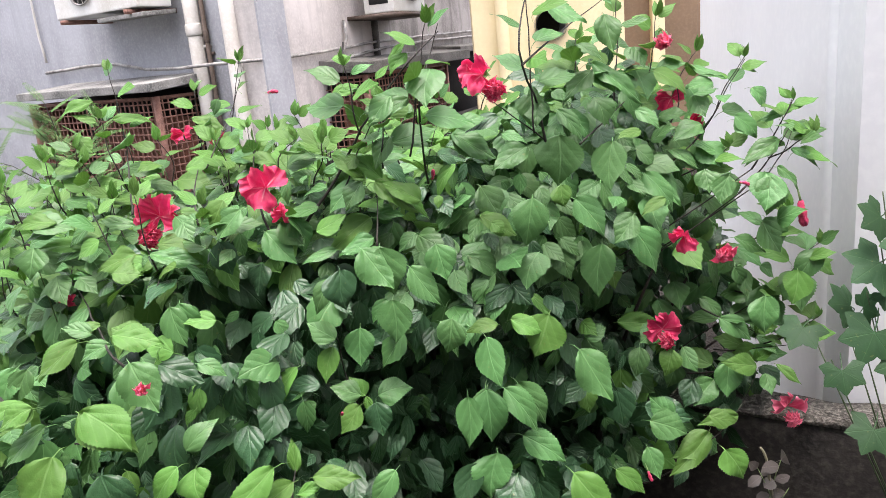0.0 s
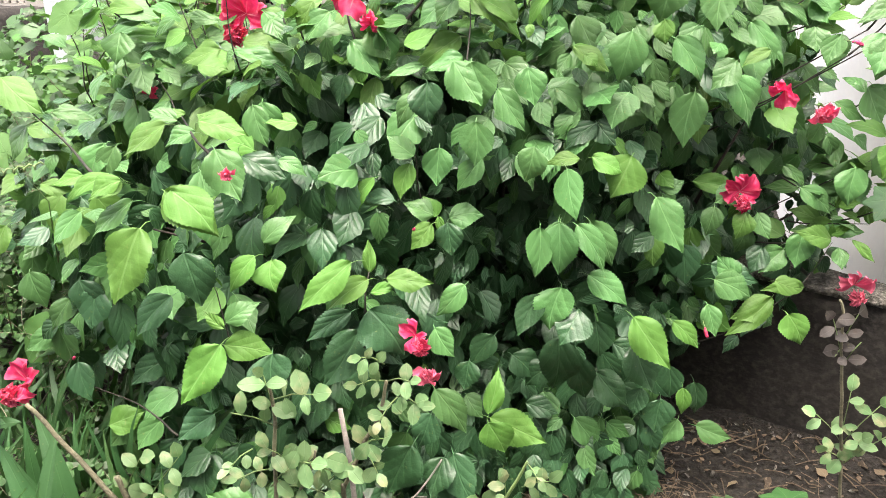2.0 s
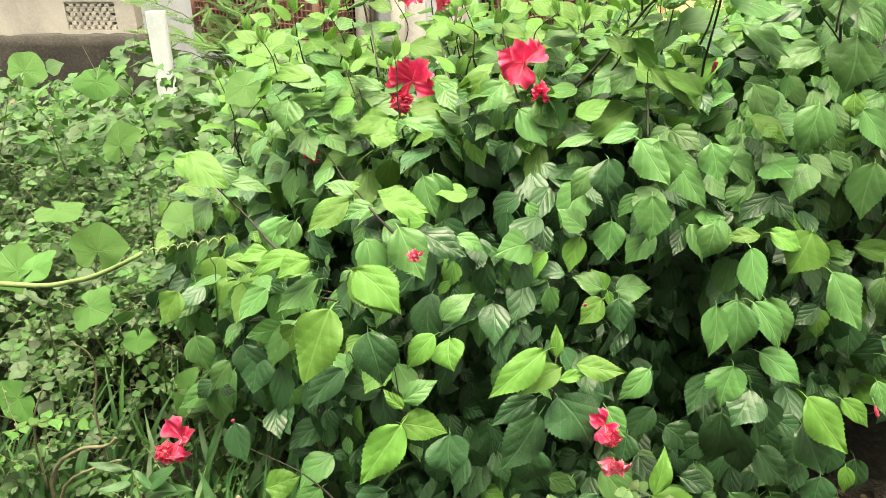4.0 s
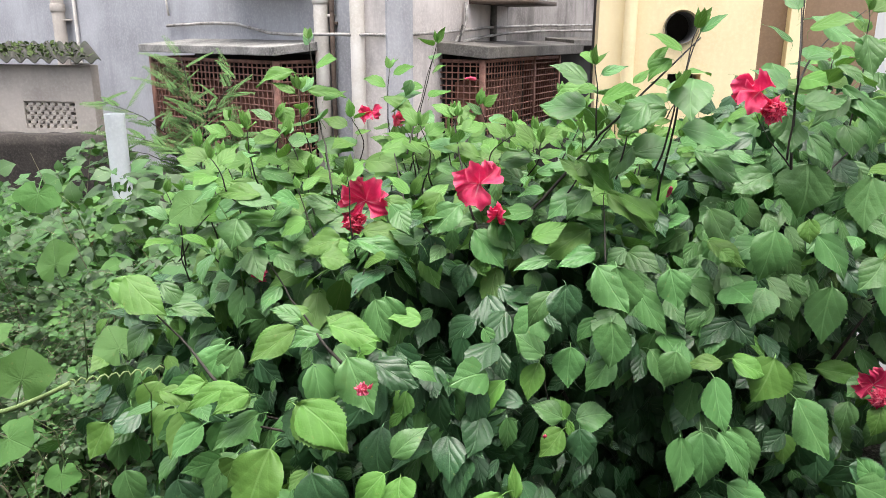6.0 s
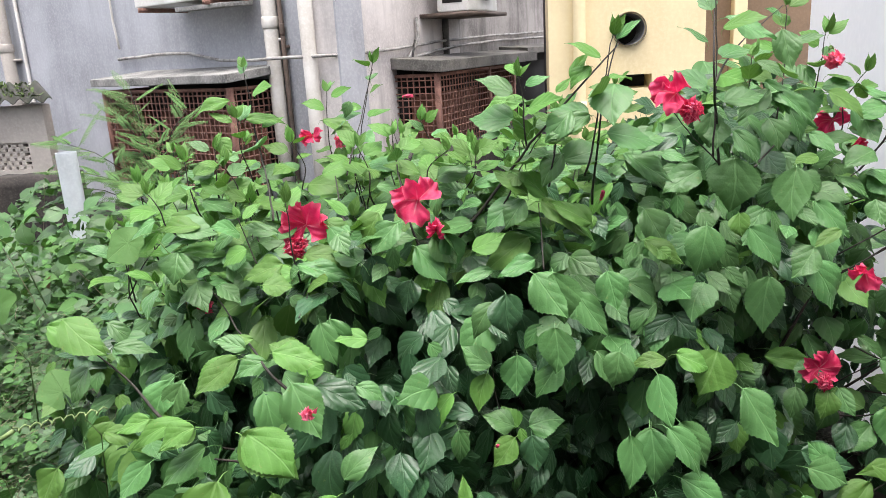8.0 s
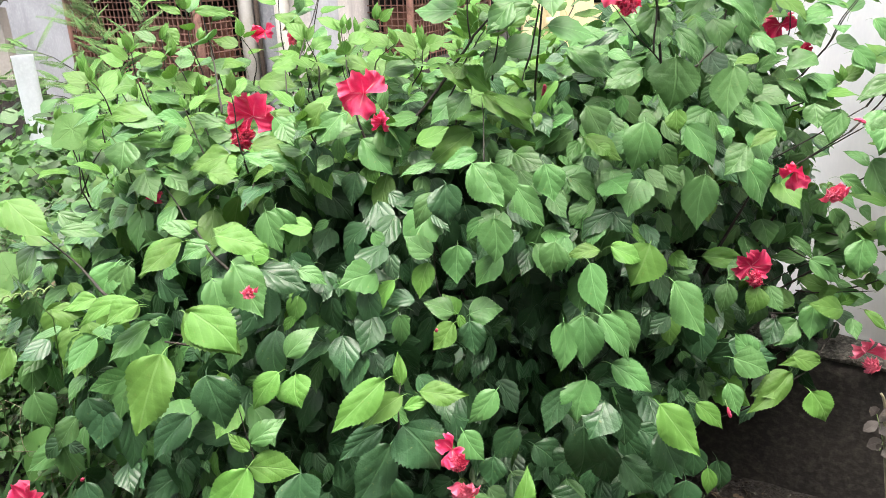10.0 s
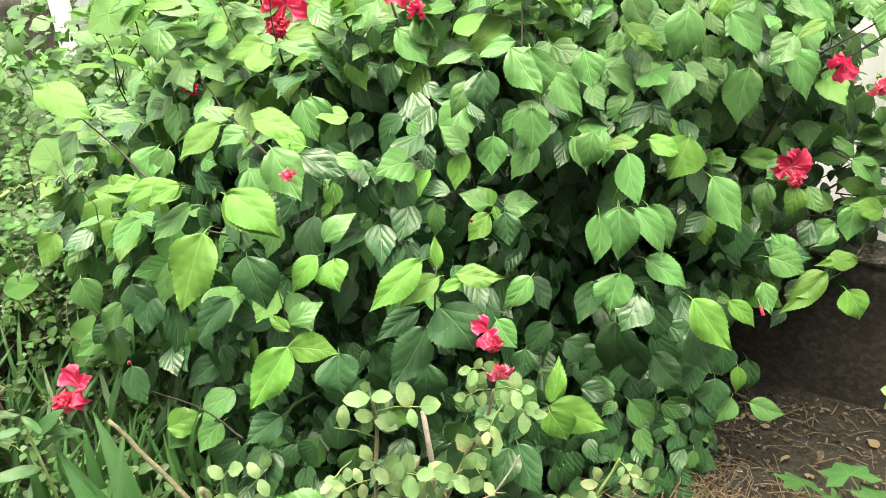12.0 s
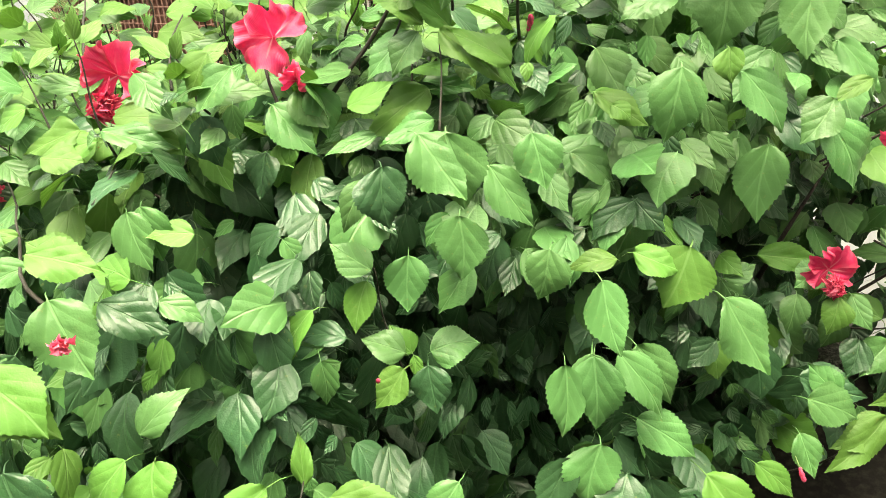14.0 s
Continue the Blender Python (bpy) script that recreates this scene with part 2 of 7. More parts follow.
PIPE_BROWN = surface("brown_pipe", (0.12, 0.085, 0.065), (0.06, 0.045, 0.035), (0.2, 0.15, 0.12), 5, 0.7)
PVC = surface("white_pvc", (0.60, 0.64, 0.68), (0.46, 0.49, 0.52), (0.66, 0.69, 0.71), 3, 0.4, streaks=0.2, relief=0.05)
CABLE = surface("grey_cable", (0.36, 0.35, 0.33), (0.12, 0.11, 0.10), (0.50, 0.48, 0.45), 8, 0.7)
CABLE_DARK = surface("black_cable", (0.045, 0.042, 0.04), (0.025, 0.024, 0.022), (0.1, 0.09, 0.08), 8, 0.7)
AC_WHITE = surface("cream_enamel", (0.70, 0.70, 0.67), (0.50, 0.48, 0.42), (0.76, 0.76, 0.74), 3, 0.45, streaks=0.35, relief=0.05)
GRILL = surface("dark_grille", (0.06, 0.065, 0.07), (0.035, 0.036, 0.04), (0.12, 0.12, 0.12), 9, 0.6, 0.3)
SHED = surface("shed_plaster", (0.47, 0.43, 0.38), (0.30, 0.27, 0.24), (0.56, 0.52, 0.47), 2, 0.9, streaks=0.45, fine=45)
ROOF = surface("mossy_sheet", (0.040, 0.036, 0.034), (0.022, 0.032, 0.014), (0.08, 0.08, 0.065), 6, 0.9, relief=0.6, fine=50)
MOSS = surface("moss", (0.06, 0.10, 0.025), (0.03, 0.045, 0.015), (0.12, 0.17, 0.05), 20, 1.0, relief=0.9, fine=150)


# ---- shapes ----
def tube(points, radii, n=6, cap=True):
    """Verts and faces of a bent tube through the points."""
    pts = [Vector(p) for p in points]
    if isinstance(radii, (int, float)):
        radii = [radii] * len(pts)
    verts, faces, side = [], [], None
    for i, p in enumerate(pts):
        d = (pts[min(i + 1, len(pts) - 1)] - pts[max(i - 1, 0)]).normalized()
        if side is None:
            side = d.orthogonal().normalized()
        side = (side - d * side.dot(d)).normalized()
        up = d.cross(side)
        for k in range(n):
            a = 2 * math.pi * k / n
            verts.append(p + (side * math.cos(a) + up * math.sin(a)) * radii[i])
    for i in range(len(pts) - 1):
        for k in range(n):
            a, b = i * n + k, i * n + (k + 1) % n
            faces.append((a, b, b + n, a + n))
    if cap:
        faces.append(tuple(range(n))[::-1])
        faces.append(tuple(range((len(pts) - 1) * n, len(pts) * n)))
    return verts, faces


def join(*shapes):
    verts, faces = [], []
    for v, f in shapes:
        k = len(verts)
        verts += v
        faces += [tuple(i + k for i in face) for face in f]
    return verts, faces


def block(corner, bevel=0.0):
    """A box from eight corners given as a function of (0/1, 0/1, 0/1), its edges bevelled where wanted."""
    bm = bmesh.new()
    v = [bm.verts.new(corner(i, j, k)) for i in (0, 1) for j in (0, 1) for k in (0, 1)]
    for f in ((0, 1, 3, 2), (4, 6, 7, 5), (0, 4, 5, 1), (2, 3, 7, 6), (0, 2, 6, 4), (1, 5, 7, 3)):
        bm.faces.new([v[i] for i in f])
    bmesh.ops.recalc_face_normals(bm, faces=bm.faces)
    if bevel:
        bmesh.ops.bevel(bm, geom=list(bm.edges), offset=bevel, segments=2, affect="EDGES", profile=0.6)
    bm.verts.index_update()
    out = [w.co.copy() for w in bm.verts], [tuple(w.index for w in f.verts) for f in bm.faces]
    bm.free()
    return out


def box(x0, x1, y0, y1, z0, z1, bevel=0.0):
    return block(lambda i, j, k: Vector(((x0, x1)[i], (y0, y1)[j], (z0, z1)[k])), bevel)


CORNER = Vector((-1.41, 6.20, 0))
UA, NA = Vector((-0.8387, 0.5446, 0)), Vector((-0.5446, -0.8387, 0))
UB, NB = Vector((0.3746, 0.9272, 0)), Vector((0.9272, -0.3746, 0))


def on_a(s, o, z):
    return CORNER + UA * s + NA * o + Vector((0, 0, z))


def on_b(s, o, z):
    return CORNER + UB * s + NB * o + Vector((0, 0, z))


def fbox(on, s0, s1, o0, o1, z0, z1, bevel=0.0):
    return block(lambda i, j, k: on((s0, s1)[i], (o0, o1)[j], (z0, z1)[k]), bevel)


ROOTS = {}


def thing(name, loc, label, category, group="", kind=""):
    ob = new(name)
    ob.location = loc
    ob.empty_display_size = 0.1
    ROOTS[ob.name] = Vector(loc)
    return tagged(ob, label, category, group, kind)


def mesh_of(name, shape, material, smooth=True, loc=(0, 0, 0)):
    me = bpy.data.meshes.new(name)
    o = Vector(loc)
    me.from_pydata([Vector(v) - o for v in shape[0]], [], shape[1])
    me.materials.append(material)
    if smooth:
        me.polygons.foreach_set("use_smooth", [True] * len(me.polygons))
    return me


def part(name, shape, material, parent, label="", smooth=True, kind=""):
    """One mesh under a thing or a part; its shape is given in world coordinates."""
    root = parent
    while root.parent:
        root = root.parent
    ob = new(name, mesh_of(name, shape, material, smooth, ROOTS[root.name]))
    ob.parent = parent
    return tagged(ob, label, kind=kind)


def solid(name, shape, material, label, category, kind="structure", smooth=False):
    """A piece of the setting, one mesh at top level."""
    return tagged(new(name, mesh_of(name, shape, material, smooth)), label, category, kind=kind)


# ---- leaf and petal blades ----
def blade(n, width, shape, fold=0.25, curl=0.3, teeth=0.0, wave=0.03, cols=2, stalk=0.25, seed=0, arch=0.0, puff=0.0, twist=0.0, ribs=5.0):
    """A leaf one unit long from its base along +Y, upper face to +Z: verts, faces, uvs. puff: how far the blade swells between its side veins."""
    rnd = random.Random(seed)
    vs, fs, uv = [], [], []
    per = 2 * cols + 1
    lean = rnd.uniform(-0.11, 0.11)
    skew = rnd.uniform(-0.08, 0.08)
    for i in range(n + 1):
        t = i / n
        w = width * shape(t)
        for c in range(-cols, cols + 1):
            k = c / cols
            x = w * k * (1 + (skew if c > 0 else -skew))
            y = t
            if teeth and 0 < i < n and abs(c) == cols:
                saw = (i + (c > 0)) % 3
                x *= 1 + teeth * rnd.uniform(0.6, 1.2) * (1.0, -0.9, -0.1)[saw] * min(1, 3.5 * (1 - t), max(0.12, 4 * (t - 0.12)))
                y += 0.3 * teeth * (saw == 0)
            z = fold * abs(x) - curl * t * t * (0.35 + 0.25 * t) - 0.7 * abs(x) * abs(k) * fold
            z += arch * math.sin(math.pi * t) + twist * x * (t - 0.4)
            z += wave * math.sin(t * 9 + (1.3 if c > 0 else 0.2) + seed) * k * k
            z += puff * abs(math.sin(math.pi * (ribs * t - 1.6 * ribs * abs(x)))) * math.sin(math.pi * min(1, abs(k) * 1.15 + 0.001)) * (1 - t)
            vs.append((x + lean * math.sin(t * 2.5), y * (1 - 0.12 * curl * t), z))
            uv.append((t, 0.5 + 0.5 * x / width))
    for i in range(n):
        for c in range(per - 1):
            a = i * per + c
            fs.append((a, a + 1, a + 1 + per, a + per))
    if stalk:
        k = len(vs)
        for y, z, r in ((0.03, -0.008, 0.013), (-stalk * 0.35, -0.09, 0.010), (-stalk * 0.6, -0.26, 0.010)):
            for a in (0.5, 2.6, 4.7):
                vs.append((r * math.cos(a), y, z + r * math.sin(a)))
                uv.append((0.3, 0.5))
        for i in range(2):
            for a in range(3):
                p, q = k + 3 * i + a, k + 3 * i + (a + 1) % 3
                fs.append((p, q, q + 3, p + 3))
    return np.array(vs), fs, np.array(uv)


def ovate(t):
    """Rounded at the base, widest a third of the way up, then drawn out to a sharp point."""
    if t < 0.33:
        return max(0.02, math.sin(math.pi / 2 * t / 0.33) ** 0.60)
    q = (t - 0.33) / 0.67
    return max(0.006, math.cos(math.pi / 2 * q) ** 0.86 * (1 - 0.50 * max(0.0, (q - 0.42) / 0.58)))


def elliptic(t):
    return max(0.02, math.sin(math.pi * t) ** 0.7) if 0 < t < 1 else 0.02


def strap(t):
    return min(1, 0.25 + t * 3) * (1 - t ** 3) + 0.01


def leaf_mesh(name, bl, material):
    me = bpy.data.meshes.new(name)
    me.from_pydata([tuple(v) for v in bl[0]], [], bl[1])
    layer = me.uv_layers.new(name="UVMap")
    idx = np.zeros(len(me.loops), dtype=np.int32)
    me.loops.foreach_get("vertex_index", idx)
    layer.data.foreach_set("uv", bl[2][idx].astype(np.float32).ravel())
    me.polygons.foreach_set("use_smooth", [True] * len(me.polygons))
    me.materials.append(material)
    return me


def heap(name, items, materials):
    """Many blades in one mesh. items: (blade, 4x4 matrix, material index)."""
    vv, uu, loops, starts, mats, k, ls = [], [], [], [], [], 0, 0
    for bl, m, mi in items:
        a = np.array(m)
        vv.append(bl[0] @ a[:3, :3].T + a[:3, 3])
        for f in bl[1]:
            starts.append(ls)
            ls += len(f)
            loops.extend(i + k for i in f)
            mats.append(mi)
        uu.append(bl[2])
        k += len(bl[0])
    v, u = np.concatenate(vv), np.concatenate(uu)
    me = bpy.data.meshes.new(name)
    me.vertices.add(len(v))
    me.vertices.foreach_set("co", v.astype(np.float32).ravel())
    me.loops.add(len(loops))
    me.loops.foreach_set("vertex_index", np.array(loops, np.int32))
    me.polygons.add(len(starts))
    me.polygons.foreach_set("loop_start", np.array(starts, np.int32))
    me.polygons.foreach_set("material_index", np.array(mats, np.int32))
    me.polygons.foreach_set("use_smooth", np.ones(len(starts), bool))
    layer = me.uv_layers.new(name="UVMap")
    layer.data.foreach_set("uv", u[np.array(loops)].astype(np.float32).ravel())
    for mt in materials:
        me.materials.append(mt)
    me.update(calc_edges=True)
    return me


def aim(base, tip, face, wide=1.0, thick=1.0):
    """The matrix that lays a blade from base to tip with its upper side towards face."""
    y = Vector(tip) - Vector(base)
    size = y.length
    y.normalize()
    z = Vector(face)
    z = (z - y * z.dot(y)).normalized()
    x = y.cross(z)
    m = Matrix((x * size * wide, y * size, z * size * thick)).transposed().to_4x4()
    m.translation = base
    return m


HIB = [blade(45, 0.36 + 0.03 * (i % 3 - 1), ovate, (0.05, 0.22, 0.34, 0.14)[i % 4], 0.10 + 0.13 * (i % 5), 0.044, wave=0.022 + 0.014 * (i % 3), cols=4, seed=i, puff=0.026 + 0.010 * (i % 3), twist=0.25 * (i % 5 - 2), ribs=3.4) for i in range(12)]
HIB_LOW = [blade(16, 0.35 + 0.04 * (i % 3 - 1), ovate, (0.05, 0.22, 0.34, 0.14)[i % 4], 0.12 + 0.13 * (i % 5), 0.05, wave=0.02, cols=2, seed=20 + i, twist=0.25 * (i % 5 - 2)) for i in range(8)]
ROSE_B = [blade(11, 0.32 + 0.04 * i, elliptic, 0.35, 0.35, 0.06, cols=1, stalk=0.12, seed=40 + i) for i in range(3)]
WEED_B = [blade(7, w, ovate, 0.2, 0.4, 0.0, cols=1, stalk=0.3, seed=50 + i) for i, w in enumerate((0.3, 0.22, 0.36))]
GRASS_B = [blade(14, 0.042 + 0.012 * i, strap, 0.6, 0.1, 0.0, wave=0.008, cols=2, stalk=0.0, seed=60 + i, arch=0.10 + 0.05 * i) for i in range(3)]
SMALL_B = [blade(5, w, ovate, 0.3, 0.4, 0.0, cols=1, stalk=0.0, seed=55 + i) for i, w in enumerate((0.34, 0.26, 0.42))]
THIN_B = [blade(6, 0.02 + 0.008 * i, strap, 0.5, 0.3, 0.0, wave=0.01, cols=1, stalk=0.0, seed=65 + i, arch=0.10 + 0.05 * i) for i in range(3)]
PINNA_B = [blade(3, 0.11, elliptic, 0.1, 0.1, cols=1, stalk=0.0, seed=70)]


def palm_blade(lobes=5, deep=0.45, seed=0, stalk=0.6, ridge=0.10):
    """A palmately lobed leaf, stalk end at the origin, middle lobe along +Y, one unit long."""
    rnd = random.Random(seed)
    vs, fs, uv = [(0, 0.12, 0.0)], [], [(0.0, 0.5)]
    n = lobes * 8
    for ring, rr in ((1, 0.45), (2, 0.8), (3, 1.0)):
        for i in range(n + 1):
            a = -2.35 + 4.7 * i / n
            k = 1 - abs(((a / 4.7 * lobes) + 0.5) % 1.0 - 0.5) * 2 if lobes % 2 else abs(((a / 4.7 * lobes) + 0.5) % 1.0 - 0.5) * 2
            r = (1 - deep * (1 - k) ** 0.7 * (1 if ring == 3 else 0.75 if ring == 2 else 0.3)) * rr * (0.86 - 0.12 * abs(a) / 2.35)
            r *= 1 + (0.03 if i % 2 and ring == 3 else 0)
            vs.append((r * math.sin(a), 0.12 + r * math.cos(a), ridge * r * k - 0.22 * r * r + ridge * 0.2 * rnd.uniform(-1, 1)))
            uv.append((rr * 0.9, 0.5 + 0.4 * (1 - k)))
    for i in range(n):
        fs.append((0, 2 + i, 1 + i))
        for ring in range(2):
            a = 1 + ring * (n + 1) + i
            fs.append((a, a + 1, a + 2 + n, a + 1 + n))
    if stalk:
        k = len(vs)
        for y, z, r in ((0.14, -0.01, 0.02), (-stalk * 0.4, -0.1, 0.018), (-stalk, -0.35, 0.018)):
            for a in (0.5, 2.6, 4.7):
                vs.append((r * math.cos(a), y, z + r * math.sin(a)))
                uv.append((0.3, 0.5))
        for i in range(2):
            for a in range(3):
                p, q = k + 3 * i + a, k + 3 * i + (a + 1) % 3
                fs.append((p, q, q + 3, p + 3))
    return np.array(vs, float), fs, np.array(uv, float)


def gourd_blade(seed=0, stalk=0.6):
    """A broad soft rounded leaf, heart-shaped at its stalk, with shallow corners: one unit long."""
    rnd = random.Random(seed)
    vs, fs, uv = [(0, 0.20, 0.0)], [], [(0.0, 0.5)]
    n, rings = 44, 5
    ph = rnd.uniform(0, 6)
    for ring in range(1, rings + 1):
        rr = ring / rings
        for i in range(n + 1):
            a = -2.85 + 5.7 * i / n
            r = 0.50 + 0.26 * max(0.0, math.cos(a / 2)) ** 2 + 0.045 * math.cos(5 * a) * rr * rr
            r *= rr * (1 + (0.02 * math.sin(9 * a + ph) + 0.012 * math.sin(23 * a)) * rr)
            rib = abs(math.sin(2.5 * a))
            z = 0.035 * rib * rr - 0.10 * r * r + 0.05 * rr * rr * math.sin(3 * a + ph) + 0.012 * rnd.uniform(-1, 1)
            vs.append((r * math.sin(a), 0.20 + r * math.cos(a), z))
            uv.append((rr * 0.9, 0.5 + 0.06 * rib + 0.3 * rib * rr))
    for i in range(n):
        fs.append((0, 2 + i, 1 + i))
        for ring in range(rings - 1):
            a = 1 + ring * (n + 1) + i
            fs.append((a, a + 1, a + 2 + n, a + 1 + n))
    k = len(vs)
    for y, z, r in ((0.20, -0.01, 0.02), (-stalk * 0.4, -0.1, 0.018), (-stalk, -0.35, 0.018)):
        for a in (0.5, 2.6, 4.7):
            vs.append((r * math.cos(a), y, z + r * math.sin(a)))
            uv.append((0.3, 0.5))
    for i in range(2):
        for a in range(3):
            p, q = k + 3 * i + a, k + 3 * i + (a + 1) % 3
            fs.append((p, q, q + 3, p + 3))
    return np.array(vs, float), fs, np.array(uv, float)


SEED_B = [palm_blade(5, 0.36, 86, 0.6, 0.03), palm_blade(5, 0.32, 87, 0.6, 0.03)]
LOBE_B = [palm_blade(5, 0.33, 80, 0.6, 0.035), palm_blade(5, 0.29, 81, 0.6, 0.035), palm_blade(5, 0.31, 82, 0.6, 0.035)]
VINE_B = [gourd_blade(83 + i) for i in range(3)]

# ---- ground and walls ----
GROUND = -0.12


def ground_height(x, y):
    bump_up = 0.05 * noise.noise(Vector((x * 1.3, y * 1.3, 0))) + 0.02 * noise.noise(Vector((x * 6, y * 6, 3)))
    return GROUND + bump_up * max(0.0, 1 - max(abs(x) - 4, abs(y - 2) - 4, 0))


def ground_sheet():
    xs = [-400, -60, -15, -6] + [-4 + 0.1 * i for i in range(71)] + [5, 15, 60, 400]
    ys = [-400, -60, -10] + [-2 + 0.1 * i for i in range(81)] + [8, 15, 60, 400]
    v = [(x, y, ground_height(x, y)) for y in ys for x in xs]
    w = len(xs)
    f = [(j * w + i, j * w + i + 1, (j + 1) * w + i + 1, (j + 1) * w + i) for j in range(len(ys) - 1) for i in range(w - 1)]
    return v, f


solid("ground", ground_sheet(), SOIL, "dark damp garden soil with litter", "ground", smooth=True)

LOW_U, LOW_P = Vector((0.877, -0.4805, 0)), Vector((0.692, 1.871, 0))
LOW_N = Vector((-0.4805, -0.877, 0))


def on_low(s, o, z):
    return LOW_P + LOW_U * s + LOW_N * o + Vector((0, 0, z))


def rough_wall(on, s0, s1, o0, o1, z0, z1, step, amount, seed):
    """A wall whose faces are uneven, from s0 to s1."""
    bm = bmesh.new()
    ns, nz = max(2, int((s1 - s0) / step)), max(2, int((z1 - z0) / step))
    loop_z = [z0 + (z1 - z0) * i / nz for i in range(nz + 1)]
    ring = [(o1, z) for z in loop_z] + [(o0, z) for z in reversed(loop_z)]
    rows = []
    for i in range(ns + 1):
        s = s0 + (s1 - s0) * i / ns
        row = []
        for o, z in ring:
            p = on(s, o, z)
            q = Vector((noise.noise(p * 7 + Vector((seed, 0, 0))), noise.noise(p * 7 + Vector((0, seed, 9))), noise.noise(p * 9 + Vector((5, 0, seed)))))
            row.append(bm.verts.new(p + q * amount * (1 if z > z0 + 0.01 else 0)))
        rows.append(row)
    n = len(ring)
    for a, b in zip(rows, rows[1:]):
        for k in range(n):
            bm.faces.new((a[k], a[(k + 1) % n], b[(k + 1) % n], b[k]))
    bm.faces.new(rows[0][::-1])
    bm.faces.new(rows[-1])
    bmesh.ops.recalc_face_normals(bm, faces=bm.faces)
    bm.verts.index_update()
    out = [v.co.copy() for v in bm.verts], [tuple(v.index for v in f.verts) for f in bm.faces]
    bm.free()
    return out


solid("wall_low", rough_wall(on_low, -1.2, 2.6, -0.10, 0.0, GROUND - 0.1, 0.335, 0.05, 0.006, 3), MOSSWALL, "low boundary wall, rendered and blackened by mould", "wall", smooth=True)
solid("coping", rough_wall(on_low, -1.21, 2.61, -0.105, 0.006, 0.333, 0.352, 0.012, 0.026, 8), RUBBLE, "crumbling mossy coping along the low wall", "coping", smooth=True)

WHITE_P = Vector((1.37, 4.10, 0))
WHITE_U, WHITE_N = Vector((-0.153, -0.988, 0)), Vector((-0.988, 0.153, 0))


def on_white(s, o, z):
    return WHITE_P + WHITE_U * s + WHITE_N * o + Vector((0, 0, z))


solid("wall_white", join(fbox(on_white, 0, 2.293, -0.25, 0, GROUND - 0.1, 5.0), fbox(on_low, 0.305, 3.4, -0.42, -0.125, GROUND - 0.1, 5.0)), WALL_WHITE, "plain white painted house wall", "wall")
wp = thing("rain_pipe", on_white(2.08, 0.03, GROUND), "white painted rainwater pipe, sunk into the white wall to mute its shaded side", "pipe")
# sunk to a shallow bulge so the side towards the camera looks paler
part("pipe", tube([on_white(2.08, -0.022, GROUND - 0.02), on_white(2.08, -0.022, 4.9)], 0.036, 32, False), WALL_WHITE, wp)
for z in (0.1, 1.425, 3.2):
    part("socket", tube([on_white(2.08, -0.022, z - 0.032), on_white(2.08, -0.022, z - 0.028), on_white(2.08, -0.022, z + 0.028), on_white(2.08, -0.022, z + 0.032)], [0.037, 0.042, 0.042, 0.037], 32), WALL_WHITE, wp)
    part("clip", fbox(on_white, 2.03, 2.13, 0.001, 0.012, z + 0.04, z + 0.058), PIPE_BROWN, wp, "rusty clip")

# added, out of view: cuts sky light so the bush front stays darker
solid("wall_sky_blocker", box(-9.0, 9.0, -1.35, -1.1, GROUND - 0.1, 4.2), WALL_GREY, "unseen grey wall added behind the camera to block sky light", "wall")

# cream block with a round vent and a slot
YX0, YX1, YF, YB = 0.29, 1.636, 7.0, 7.35
HX, HZ, HR = 0.985, 1.44, 0.135


def round_hole(x0, x1, z0, z1, cx, cz, r, yf, yb, n=32):
    v, f = [], []
    for y in (yf, yb):
        for i in range(n):
            a = 2 * math.pi * i / n
            c, s = math.cos(a), math.sin(a)
            k = 1 / max(abs(c), abs(s))
            px, pz = c * k, s * k
            v.append((cx + (px * (x1 - cx) if px > 0 else px * (cx - x0)), y, cz + (pz * (z1 - cz) if pz > 0 else pz * (cz - z0))))
        for i in range(n):
            a = 2 * math.pi * i / n
            v.append((cx + r * math.cos(a), y, cz + r * math.sin(a)))
    for i in range(n):
        j = (i + 1) % n
        f += [(i, j, n + j, n + i), (2 * n + i, 3 * n + i, 3 * n + j, 2 * n + j), (n + i, n + j, 3 * n + j, 3 * n + i)]
    return v, f


SX0, SX1, SZ0, SZ1 = 0.905, 1.20, 0.935, 1.055
hx0, hx1, hz0, hz1 = HX - 0.2, HX + 0.2, HZ - 0.2, HZ + 0.2
solid("wall_cream", join(
    box(YX0, hx0, YF, YB, GROUND - 0.1, 5), box(hx1, YX1, YF, YB, GROUND - 0.1, 5), box(hx0, hx1, YF, YB, hz1, 5),
    round_hole(hx0, hx1, hz0, hz1, HX, HZ, HR, YF, YB),
    box(hx0, SX0, YF, YB, SZ0, hz0), box(SX0, hx1, YF, YB, SZ1, hz0), box(hx0, hx1, YF, YB, GROUND - 0.1, SZ0)),
    WALL_YELLOW, "cream painted wall with a round vent hole and a slot", "wall")
solid("wall_cream_inside", join(box(YX0 + 0.02, YX1, YB + 0.5, YB + 0.6, 0.2, 2.6), box(YX0 + 0.02, YX1, YB, YB + 0.5, 2.6, 2.7), box(YX0 + 0.02, YX0 + 0.1, YB, YB + 0.5, 0.2, 2.6)), DARK, "near-black sheets behind the vent, shade put into their colour", "wall")
solid("wall_shaded_side", join(box(YX1 + 0.002, 1.96, YB + 0.05, YB + 0.3, GROUND - 0.1, 5), box(2.08, 3.6, YB + 0.40, YB + 0.6, GROUND - 0.1, 5)), WALL_SHADED, "recess beside the cream block, its shade painted brown", "wall")
